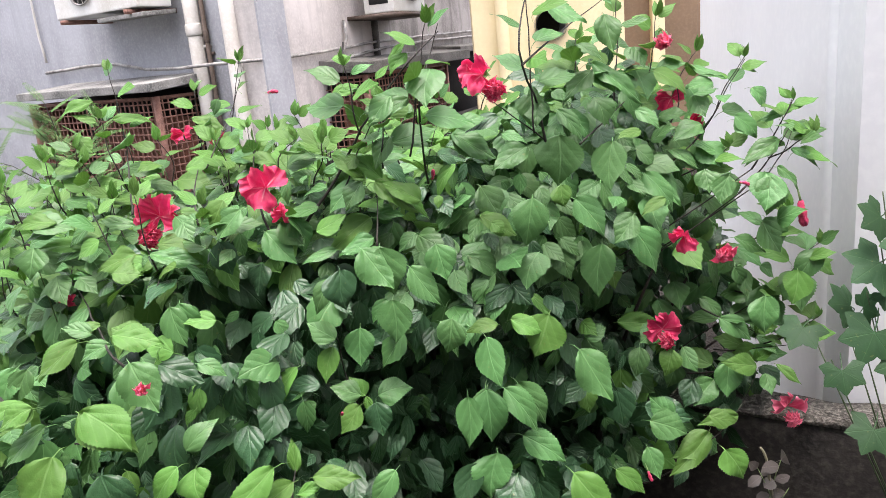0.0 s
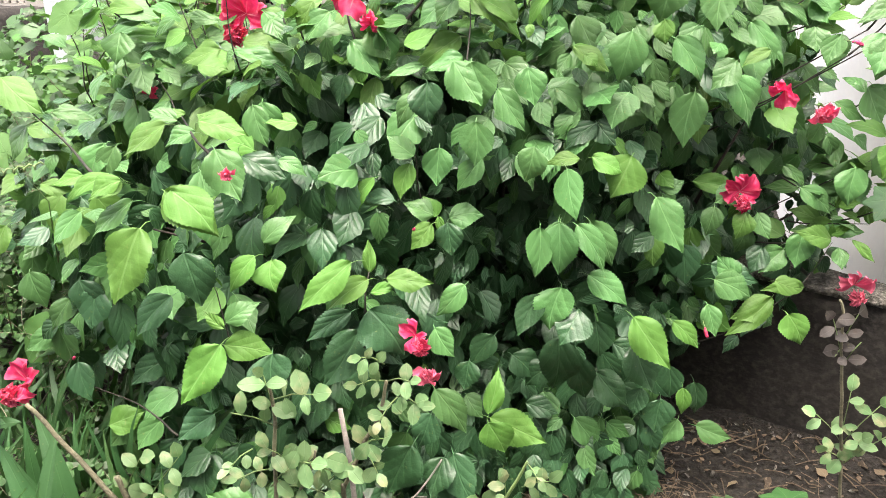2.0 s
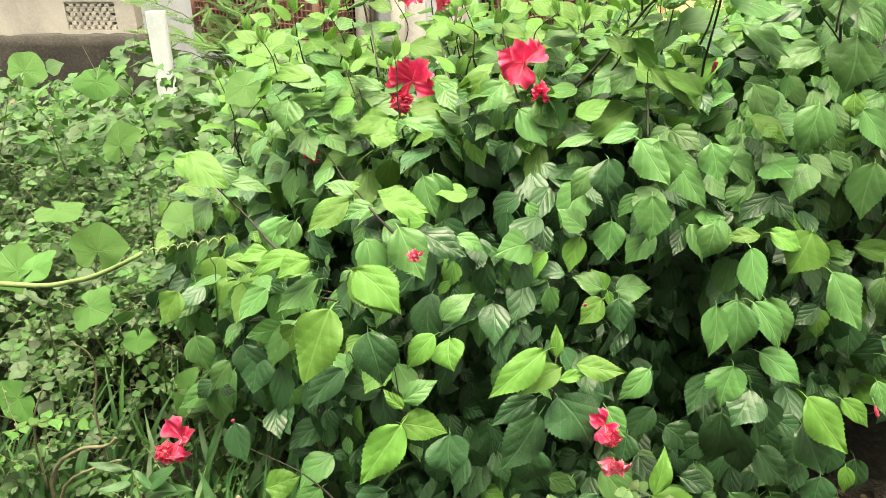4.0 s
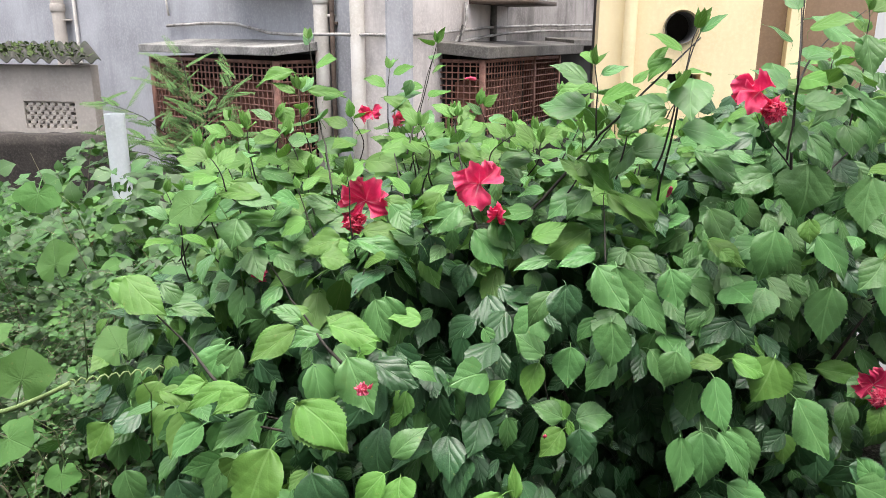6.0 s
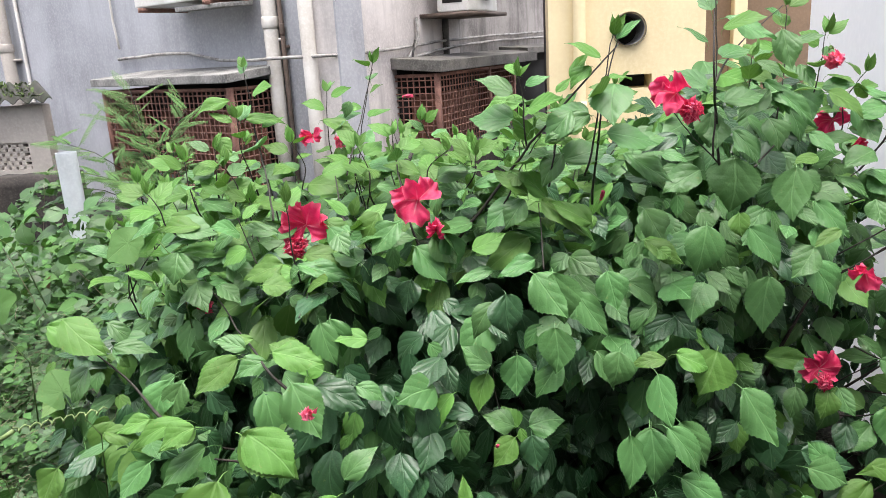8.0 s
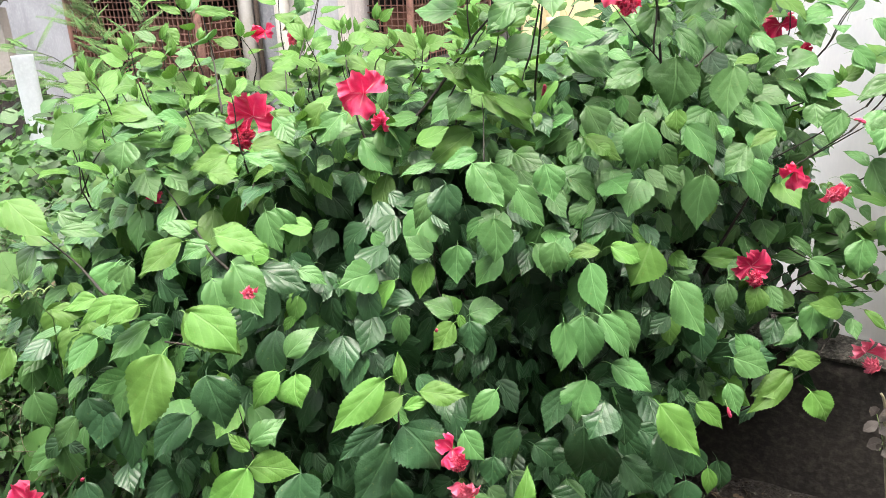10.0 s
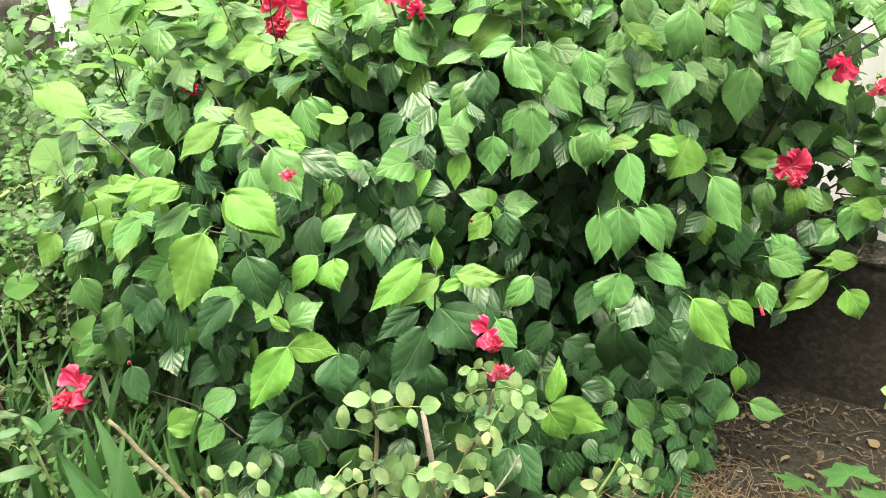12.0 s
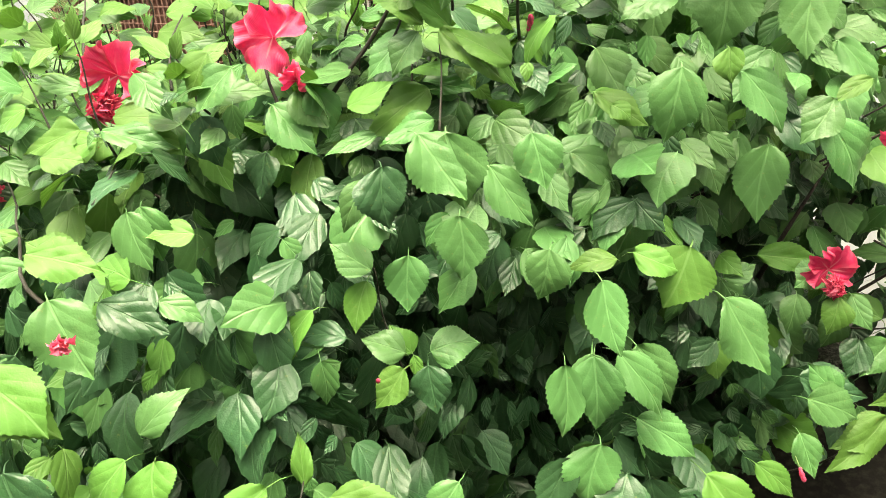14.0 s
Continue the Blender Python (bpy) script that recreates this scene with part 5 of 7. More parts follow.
leaves(
    (0.093, 1.470, 0.372, 0.082, 1.440, 0.216, 0.85, 0),
    (0.136, 1.500, 0.312, 0.164, 1.470, 0.177, 0.78, 0),
    (0.185, 1.500, 0.268, 0.277, 1.470, 0.200, 0.86, 0),
    (0.168, 1.460, 0.424, 0.178, 1.430, 0.341, 1.13, 0),
    (0.301, 1.550, 0.195, 0.291, 1.520, 0.133, 1.29, 0),
    (0.351, 1.550, 0.166, 0.342, 1.520, 0.087, 1.30, 0),
    (0.400, 1.560, 0.103, 0.362, 1.530, 0.046, 1.17, 1),
    (0.399, 1.550, 0.201, 0.398, 1.520, 0.137, 0.81, 2),
    (0.437, 1.600, 0.187, 0.450, 1.570, 0.100, 0.81, 0),
    (0.371, 1.600, 0.232, 0.369, 1.570, 0.153, 1.10, 0),
    (-0.052, 1.460, 0.378, -0.102, 1.430, 0.308, 0.97, 0),
    (-0.106, 1.420, 0.332, -0.116, 1.390, 0.273, 1.15, 0),
)
leaves(
    (-0.011, 1.520, 0.292, 0.050, 1.490, 0.244, 1.24, 0),
    (0.026, 1.480, 0.185, 0.100, 1.450, 0.184, 1.02, 0),
    (0.049, 1.500, 0.131, 0.168, 1.470, 0.036, 0.81, 0),
    (0.210, 1.550, -0.062, 0.308, 1.520, 0.040, 0.92, 0),
    (0.191, 1.500, -0.058, 0.230, 1.470, -0.139, 1.22, 1),
    (0.174, 1.520, -0.086, 0.165, 1.490, -0.144, 1.33, 0),
    (0.311, 1.570, -0.061, 0.374, 1.540, -0.133, 1.11, 0),
    (0.139, 1.470, -0.138, 0.217, 1.440, -0.143, 0.86, 1),
    (0.070, 1.420, -0.062, 0.117, 1.390, -0.142, 1.13, 0),
    (0.281, 1.580, 0.107, 0.288, 1.550, 0.067, 1.40, 0),
    (-0.166, 1.280, 0.494, -0.122, 1.250, 0.449, 1.17, 1),
    (-0.204, 1.180, 0.282, -0.257, 1.150, 0.177, 0.96, 0),
)
leaves(
    (-0.307, 1.250, 0.412, -0.319, 1.220, 0.308, 1.02, 0),
    (0.219, 1.520, 0.334, 0.280, 1.490, 0.318, 1.18, 0),
    (0.082, 1.520, 0.266, 0.025, 1.490, 0.218, 1.10, 0),
    (0.304, 1.550, 0.290, 0.242, 1.520, 0.227, 1.03, 0),
    (0.168, 1.560, 0.026, 0.224, 1.530, 0.001, 1.32, 0),
    (0.248, 1.580, 0.017, 0.282, 1.550, 0.128, 1.08, 0),
)
branch([(-0.301, 1.590, 0.984), (-0.206, 1.603, 1.095), (-0.130, 1.543, 1.203), (-0.039, 1.515, 1.305), (0.039, 1.575, 1.375)], 0.0037, 0.0012, "twig", TWIG)
branch([(-0.011, 1.595, 1.069), (-0.010, 1.486, 1.237), (0.024, 1.570, 1.340), (0.040, 1.573, 1.390)], 0.0025, 0.0008, "twig", TWIG)
branch([(-0.116, 1.449, 0.981), (-0.115, 1.528, 1.042), (-0.116, 1.558, 1.091)], 0.0019, 0.0006, "twig", TWIG)
branch([(0.253, 1.642, 1.086), (0.234, 1.620, 1.202), (0.189, 1.492, 1.327), (0.227, 1.642, 1.444)], 0.0034, 0.0012, "twig", TWIG)
branch([(0.194, 1.502, 1.297), (0.313, 1.768, 1.356), (0.467, 1.956, 1.434)], 0.0025, 0.0008, "twig", TWIG)
branch([(-0.346, 1.573, 0.966), (-0.382, 1.625, 1.048), (-0.412, 1.737, 1.124), (-0.444, 1.925, 1.175)], 0.0031, 0.0008, "twig", TWIG)
branch([(-0.500, 1.555, 1.033), (-0.535, 1.674, 1.090), (-0.606, 1.958, 1.128)], 0.0025, 0.0008, "twig", TWIG)
branch([(-0.678, 1.660, 1.048), (-0.715, 1.760, 1.117), (-0.781, 1.934, 1.186), (-0.800, 1.973, 1.251)], 0.0025, 0.0008, "twig", TWIG)
branch([(-0.560, 1.255, 0.842), (-0.609, 1.292, 0.872), (-0.744, 1.509, 0.887), (-0.838, 1.620, 0.944)], 0.0031, 0.0008, "twig", TWIG)
branch([(-0.760, 1.200, 0.825), (-0.864, 1.296, 0.857), (-0.911, 1.279, 0.919)], 0.0031, 0.0008, "twig", TWIG)
branch([(-0.575, 1.419, 0.912), (-0.571, 1.480, 0.941), (-0.565, 1.527, 0.978)], 0.0019, 0.0006, "twig", TWIG)
branch([(0.645, 1.916, 1.052), (0.701, 1.927, 1.116), (0.750, 1.954, 1.186), (0.791, 1.961, 1.245)], 0.0025, 0.0008, "twig", TWIG)
branch([(0.738, 1.773, 1.002), (0.805, 1.825, 1.055), (0.852, 1.860, 1.115), (0.873, 1.874, 1.146)], 0.0025, 0.0008, "twig", TWIG)
branch([(0.753, 1.742, 0.979), (0.822, 1.801, 1.030), (0.859, 1.833, 1.083)], 0.0019, 0.0006, "twig", TWIG)
branch([(0.680, 1.855, 0.584), (0.758, 1.827, 0.643), (0.822, 1.806, 0.696), (0.915, 1.843, 0.773)], 0.0019, 0.0006, "twig", TWIG)
branch([(0.702, 1.753, 0.951), (0.792, 1.797, 1.020), (0.863, 1.850, 1.090)], 0.0025, 0.0008, "twig", TWIG)
branch([(0.325, 1.680, 1.111), (0.396, 1.763, 1.144), (0.536, 1.988, 1.202)], 0.0025, 0.0008, "twig", TWIG)
branch([(0.262, 1.661, 1.117), (0.178, 1.567, 1.195), (0.107, 1.431, 1.258)], 0.0019, 0.0006, "twig", TWIG)
branch([(-0.535, 1.776, 1.121), (-0.542, 2.107, 1.244), (-0.519, 2.174, 1.342)], 0.0019, 0.0006, "twig", TWIG)
branch([(-0.659, 1.135, 0.313), (-0.778, 1.219, 0.321), (-0.965, 1.329, 0.287)], 0.0025, 0.0008, "twig", TWIG)
branch([(-0.530, 1.151, 0.522), (-0.543, 1.163, 0.573), (-0.555, 1.168, 0.627)], 0.0019, 0.0006, "twig", TWIG)
branch([(-0.278, 1.133, 0.534), (-0.267, 1.114, 0.636), (-0.266, 1.160, 0.676)], 0.0025, 0.0008, "twig", TWIG)
branch([(-0.189, 1.417, 0.657), (-0.215, 1.449, 0.725), (-0.222, 1.460, 0.792)], 0.0019, 0.0006, "twig", TWIG)
branch([(0.613, 1.601, 0.427), (0.698, 1.706, 0.435), (0.779, 1.807, 0.483)], 0.0019, 0.0006, "twig", TWIG)


SHOOT_LEAVES = []
# leaves that would hide these points from the camera are left out
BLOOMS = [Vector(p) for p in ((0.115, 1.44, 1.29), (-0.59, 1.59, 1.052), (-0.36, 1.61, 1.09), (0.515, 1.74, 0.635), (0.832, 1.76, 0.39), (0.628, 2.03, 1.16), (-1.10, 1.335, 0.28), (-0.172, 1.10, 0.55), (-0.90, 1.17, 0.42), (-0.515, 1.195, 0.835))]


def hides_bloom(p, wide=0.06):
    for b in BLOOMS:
        # from the bloom to where the camera stands
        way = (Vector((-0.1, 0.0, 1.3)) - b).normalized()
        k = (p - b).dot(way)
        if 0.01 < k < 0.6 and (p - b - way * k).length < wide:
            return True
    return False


def shoot(base, tip, count):
    """An upright young twig with alternate leaves, smaller and lighter towards its tip."""
    b, t = Vector(base), Vector(tip)
    mid = b.lerp(t, 0.5) + Vector((rb.gauss(0, 0.008), 0, 0))
    branch([b - (t - b) * 0.35 + Vector((0, 0.02, 0)), b, mid, t], 0.0022, 0.0009, "twig", TWIG)
    for i in range(count):
        k = (i + 0.5) / count
        p = b.lerp(t, k)
        a = i * 2.4 + rb.uniform(-0.5, 0.5)
        size = (0.098 - 0.045 * k) * rb.uniform(0.8, 1.15)
        d = Vector((math.cos(a), math.sin(a) * 0.8, rb.uniform(-0.15, 0.45) + 0.7 * k * k)).normalized()
        tone = 2 if rb.random() < 0.35 + 0.5 * k else 1
        p = p + d * size * 0.22
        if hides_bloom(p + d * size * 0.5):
            continue
        SHOOT_LEAVES.append((p, p + d * size, Vector((rb.gauss(0, 0.3), -0.7 + rb.gauss(0, 0.3), 1.0)), rb.uniform(0.7, 1.0), tone, rb.randrange(8)))
    for i in range(3):
        d = Vector((rb.gauss(0, 0.35), rb.gauss(0, 0.3), 1.0)).normalized()
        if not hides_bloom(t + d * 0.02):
            SHOOT_LEAVES.append((t, t + d * rb.uniform(0.025, 0.05), Vector((rb.gauss(0, 0.6), -1.0, 0.4)), rb.uniform(0.45, 0.75), 2, rb.randrange(8)))


shoot((-0.758, 1.924, 1.060), (-0.808, 1.975, 1.367), 7)
shoot((-0.791, 1.886, 1.110), (-0.812, 1.893, 1.252), 4)
shoot((-0.614, 2.030, 1.095), (-0.624, 2.054, 1.294), 6)
shoot((-0.559, 2.058, 1.103), (-0.507, 2.102, 1.358), 8)
shoot((-0.410, 1.782, 1.078), (-0.425, 1.785, 1.205), 5)
shoot((-0.140, 1.536, 1.225), (-0.150, 1.534, 1.328), 7)
shoot((-0.094, 1.523, 1.151), (-0.079, 1.520, 1.246), 5)
shoot((-0.023, 1.479, 1.208), (0.017, 1.503, 1.391), 6)
shoot((0.216, 1.570, 1.240), (0.215, 1.606, 1.482), 9)
shoot((0.332, 1.765, 1.241), (0.341, 1.761, 1.333), 7)
shoot((0.457, 1.918, 1.223), (0.470, 1.947, 1.434), 9)
shoot((0.558, 1.983, 1.228), (0.581, 1.993, 1.368), 6)
shoot((0.634, 1.991, 1.144), (0.683, 2.000, 1.274), 5)
shoot((-0.876, 1.574, 1.062), (-0.901, 1.562, 1.135), 5)
shoot((-0.875, 1.729, 1.076), (-0.885, 1.726, 1.178), 6)
shoot((-0.832, 1.761, 1.094), (-0.825, 1.759, 1.197), 5)
shoot((-0.679, 1.924, 1.072), (-0.696, 1.923, 1.184), 6)
shoot((-0.350, 1.696, 1.105), (-0.298, 1.688, 1.177), 5)
shoot((-0.266, 1.685, 1.092), (-0.239, 1.677, 1.165), 5)
shoot((-0.788, 1.734, 1.060), (-0.800, 1.731, 1.162), 5)
shoot((-0.485, 1.768, 1.083), (-0.502, 1.764, 1.185), 5)
shoot((-0.173, 1.577, 1.100), (-0.111, 1.581, 1.208), 5)
shoot((0.705, 1.937, 1.115), (0.785, 1.946, 1.252), 7)
shoot((0.813, 1.845, 1.052), (0.863, 1.842, 1.149), 7)
shoot((0.827, 1.814, 1.028), (0.891, 1.796, 1.071), 5)
shoot((0.744, 1.747, 0.843), (0.810, 1.735, 0.908), 5)
shoot((0.861, 1.826, 0.725), (0.923, 1.816, 0.795), 6)
shoot((0.830, 1.810, 0.552), (0.921, 1.797, 0.610), 5)
shoot((0.761, 1.820, 0.676), (0.847, 1.792, 0.678), 6)
shoot((0.647, 1.816, 0.472), (0.769, 1.796, 0.501), 6)
shoot((0.637, 1.868, 0.996), (0.715, 1.853, 1.046), 6)
shoot((0.684, 1.841, 0.615), (0.770, 1.802, 0.576), 6)
shoot((0.724, 1.830, 0.522), (0.858, 1.807, 0.535), 5)

for i in range(64):
    x = rb.uniform(-1.05, 0.15)
    back = rb.random()
    y = front_depth(x, top_height(x) * 0.9) + 0.05 + 0.75 * back
    z = top_height(x) * rb.uniform(0.92, 1.0) + 0.06 * back
    shoot((x, y, z), (x + rb.gauss(0, 0.03), y + rb.gauss(0, 0.02), z + rb.uniform(0.05, 0.15)), rb.randrange(4, 7))


for i in range(16):
    x, y = rb.uniform(-1.18, -0.9), rb.uniform(1.75, 2.3)
    z = rb.uniform(0.72, 0.98)
    shoot((x, y, z), (x + rb.gauss(0, 0.04), y + rb.gauss(0, 0.03), z + rb.uniform(0.10, 0.2)), rb.randrange(6, 9))


def clear_of_heroes(p, gap):
    for q in HERO:
        if abs(p.x - q.x) < gap and abs(p.z - q.z) < gap and p.y < q.y + 0.02 and (p.x - q.x) ** 2 + (p.z - q.z) ** 2 < gap * gap:
            return False
    return True


def bush_leaves():
    items = []
    while len(items) < 10500:
        x = rb.uniform(-1.25, 0.9)
        zt = top_height(x)
        roll = rb.random()
        deep = abs(rb.gauss(0, 0.12)) + 0.06
        if roll < 0.82:
            h = rb.uniform(-0.05, 1.0)
            z = zt * h
            if x > 0.15 and z < -0.05 + 0.50 * (x - 0.15):
                continue
            if x < -0.7 and z < 0.10 + (-0.7 - x) * 0.75:
                continue
            if x > 0.6 and z < 0.98 and rb.random() < 0.55:
                continue
            if deep < 0.17 and noise.noise(Vector((x * 5, z * 5, 2))) > 0.03:
                continue
            y = front_depth(x, z) + deep
            d = Vector((rb.gauss(0, 0.6), rb.gauss(-0.35, 0.35), rb.gauss(-0.75, 0.45)))
            face = Vector((rb.gauss(0, 0.75), -1.0 + rb.gauss(0, 0.4), rb.gauss(1.0 if z > 0.65 else 0.5, 0.6)))
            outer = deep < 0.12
            # tone follows height, side and depth: bright and shaded zones put into leaf colour
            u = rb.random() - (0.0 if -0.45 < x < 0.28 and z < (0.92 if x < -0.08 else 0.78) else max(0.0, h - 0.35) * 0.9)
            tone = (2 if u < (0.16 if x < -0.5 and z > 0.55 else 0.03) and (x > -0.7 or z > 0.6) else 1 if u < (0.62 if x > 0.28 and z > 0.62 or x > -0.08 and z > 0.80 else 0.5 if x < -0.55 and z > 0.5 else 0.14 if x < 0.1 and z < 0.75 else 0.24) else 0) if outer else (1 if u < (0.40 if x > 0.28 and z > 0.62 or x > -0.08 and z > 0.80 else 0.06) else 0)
        else:
            back = rb.random() ** 1.3
            z = zt * rb.uniform(0.9, 1.05) - 0.35 * back * back
            y = front_depth(x, zt * 0.9) + back * 0.7
            d = Vector((rb.gauss(0, 0.7), rb.gauss(-0.25, 0.6), rb.gauss(-0.35, 0.3)))
            face = Vector((rb.gauss(0, 0.3), rb.gauss(-0.5, 0.3), 1.0))
            u = rb.random()
            tone = 2 if u < 0.22 else 1 if u < 0.72 else 0
        # depth alone picks the dark tone: shade inside the bush put into leaf colour
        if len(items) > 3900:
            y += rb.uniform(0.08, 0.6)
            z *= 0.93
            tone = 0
        size = (0.034 + 0.080 * rb.random() ** 1.25) * (0.9 if roll >= 0.82 else 1.0)
        b = Vector((x, y, max(z, GROUND + 0.1)))
        d.normalize()
        c = b + d * size * 0.5
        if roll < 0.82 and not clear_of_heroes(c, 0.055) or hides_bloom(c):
            continue
        items.append((b, b + d * size, face, rb.uniform(0.72, 1.1), tone, rb.randrange(8)))
    # deep leaves all in the dark tone, inner shade painted by colour
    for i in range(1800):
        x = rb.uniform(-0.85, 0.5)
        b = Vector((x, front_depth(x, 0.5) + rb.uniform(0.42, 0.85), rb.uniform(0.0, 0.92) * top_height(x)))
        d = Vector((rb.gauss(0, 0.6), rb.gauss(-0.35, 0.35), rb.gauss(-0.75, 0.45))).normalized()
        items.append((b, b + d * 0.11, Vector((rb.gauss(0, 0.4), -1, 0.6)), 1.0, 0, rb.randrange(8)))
    for i in range(470):
        x = rb.uniform(-0.75, 0.38)
        z = rb.uniform(GROUND + 0.04, 0.20)
        b = Vector((x, front_depth(x, 0.2) + 0.02 + rb.uniform(-0.02, 0.20), z))
        d = Vector((rb.gauss(0, 0.5), rb.gauss(-0.5, 0.3), rb.gauss(-0.5, 0.3))).normalized()
        size = rb.uniform(0.06, 0.105)
        items.append((b, b + d * size, Vector((rb.gauss(0, 0.5), -1.0, 0.4)), rb.uniform(0.85, 1.1), 1 if rb.random() < 0.2 else 0, rb.randrange(8)))
    # extra light-toned leaves that brighten the upper front by their colour
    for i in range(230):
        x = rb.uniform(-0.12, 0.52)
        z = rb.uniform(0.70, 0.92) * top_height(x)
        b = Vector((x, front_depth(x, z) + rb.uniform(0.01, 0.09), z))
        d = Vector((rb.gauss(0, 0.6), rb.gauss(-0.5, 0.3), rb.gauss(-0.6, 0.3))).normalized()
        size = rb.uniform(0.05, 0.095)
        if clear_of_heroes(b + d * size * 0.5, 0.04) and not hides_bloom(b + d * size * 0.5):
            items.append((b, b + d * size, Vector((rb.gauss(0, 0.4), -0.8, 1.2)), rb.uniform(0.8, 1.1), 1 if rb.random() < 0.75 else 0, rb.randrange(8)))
    for i in range(190):
        x = rb.uniform(-0.10, 0.34)
        z = rb.uniform(GROUND + 0.03, 0.14)
        b = Vector((x, front_depth(x, 0.2) - rb.uniform(0.0, 0.14) * (1 - z / 0.2), z))
        d = Vector((rb.gauss(0, 0.5), rb.gauss(-0.4, 0.3), rb.gauss(-0.7, 0.3))).normalized()
        items.append((b, b + d * rb.uniform(0.05, 0.09), Vector((rb.gauss(0, 0.5), -1.0, 0.35)), rb.uniform(0.85, 1.1), 1 if rb.random() < 0.22 else 0, rb.randrange(8)))
    return items


fill = bush_leaves()
fill.sort(key=lambda it: it[0].y - front_depth(it[0].x, it[0].z))
near = max(0, 300 - len(HERO))
fill = SHOOT_LEAVES + fill
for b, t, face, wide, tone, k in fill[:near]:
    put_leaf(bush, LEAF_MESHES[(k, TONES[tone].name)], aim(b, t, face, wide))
shift = Matrix.Translation(-BUSH)
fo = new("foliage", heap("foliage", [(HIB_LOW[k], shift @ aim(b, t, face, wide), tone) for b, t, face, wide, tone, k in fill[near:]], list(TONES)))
fo.parent = bush
tagged(fo, "dense inner foliage", kind="stuff")


# flowers
def petal_blade(seed, length=1.0, width=0.42, ruffle=0.10):
    """A crinkled fan-shaped petal from its narrow claw along +Y, with a ragged wavy margin."""
    rnd = random.Random(seed)
    vs, fs, uv = [], [], []
    n, c = 14, 10
    p1, p2, p3 = (rnd.uniform(0, 6) for i in range(3))
    for i in range(n + 1):
        t = i / n
        w = width * (0.11 + 0.92 * math.sin(min(1, t * 1.02) * math.pi * 0.5) ** 1.3)
        for j in range(-c, c + 1):
            k = j / c
            edge = t * t * (0.25 + 0.75 * max(k * k, t ** 4))
            z = ruffle * edge * (1.5 * math.sin(p1 + 4.2 * k + 2.0 * t) + 0.6 * math.sin(p2 + 13 * k + 6 * t)) + 0.006 * t * math.sin(p3 + 24 * k) + 0.04 * t * math.sin(p3 * 2 + 9 * k + 8 * t)
            z += 0.34 * t * t - 0.48 * t ** 3 + 0.16 * k * k * t
            y = t * length * (1 - 0.30 * k * k * t) + edge * (0.04 * math.sin(p2 * 2 + 8 * k) + 0.016 * math.sin(p3 + 21 * k) + rnd.uniform(-0.015, 0.015))
            vs.append((w * k * (1 - 0.12 * t ** 6) * (1 + 0.05 * edge * math.sin(p1 + 14 * t)), y, z))
            uv.append((t, 0.5 + 0.5 * k))
    p = 2 * c + 1
    for i in range(n):
        for j in range(p - 1):
            a = i * p + j
            fs.append((a, a + 1, a + 1 + p, a + p))
    return np.array(vs), fs, np.array(uv)


PETALS = [petal_blade(i, 1.0, 0.52 + 0.07 * (i % 3), 0.12 + 0.05 * (i % 2)) for i in range(5)]
CRESTS = [petal_blade(10 + i, 1.0, 0.5, 0.28) for i in range(3)]
PETAL_MESH = {(i, mt.name): leaf_mesh("petal", b, mt) for i, b in enumerate(PETALS) for mt in (PETAL, PETAL_PINK)}
CUP = leaf_material("calyx", (0.13, 0.25, 0.06), (0.2, 0.35, 0.1), (0.2, 0.4, 0.08), 0.5, 0.1)


def flower(at, face, size, turn, open_=1.0, crest=True, material=PETAL, crest_way=(0.5, -0.6), parent=None, label="", drop=()):
    """A double hibiscus bloom: five ruffled petals round a centre, a frilled crest hanging from it. open_: 1 flat, 0 closed."""
    parent = parent or bush
    at, z = Vector(at), Vector(face).normalized()
    x = Vector((0, 0, 1)).cross(z).normalized()
    y = z.cross(x)
    base = Matrix((x, y, z)).transposed().to_4x4()
    base.translation = at
    root = ROOTS[parent.name]
    items, mats = [], [material, CUP, PETAL_PINK]
    rf = random.Random(int(turn * 10) + 3)
    r = size / 2
    if crest:
        cx = Matrix.Translation((crest_way[0] * r, crest_way[1] * r, 0.30 * r))
        for i in range(38):
            m = cx @ pose(0, 0, 0, rf.uniform(-10, 80), rf.uniform(-25, 25), i * 137.5 + rf.uniform(-15, 15)) @ Matrix.Scale(r * rf.uniform(0.30, 0.52), 4)
            items.append((CRESTS[i % 3], base @ m, 0 if i % 3 else 2))
        items.append((CRESTS[0], base @ pose(0, 0, 0.02, 10, 0, math.degrees(math.atan2(-crest_way[0], crest_way[1]))) @ Matrix.Diagonal((r * 0.22, r * 0.75, r * 0.4, 1)), 0))
    for i in range(5):
        items.append((WEED_B[1], base @ pose(0, 0, -0.02 * size / 0.09, 60, 0, i * 72 + 36) @ Matrix.Scale(r * 0.45, 4), 1))
    ob = new("flower", heap("flower", [(b, Matrix.Translation(-root) @ m, k) for b, m, k in items], mats))
    ob.parent = parent
    if label:
        tagged(ob, label)
    for i in range(5):
        if i in drop:
            continue
        tilt = 80 - 66 * open_ + rf.uniform(-30, 30)
        m = base @ pose(0, 0, 0, tilt, rf.uniform(-22, 22), turn + i * 72 + rf.uniform(-12, 12)) @ Matrix.Scale(r * rf.uniform(0.95, 1.12), 4)
        pt = new("petal", PETAL_MESH[((i + int(turn)) % 5, material.name)])
        pt.parent = ob
        pt.matrix_basis = Matrix.Translation(-root) @ m
    return ob


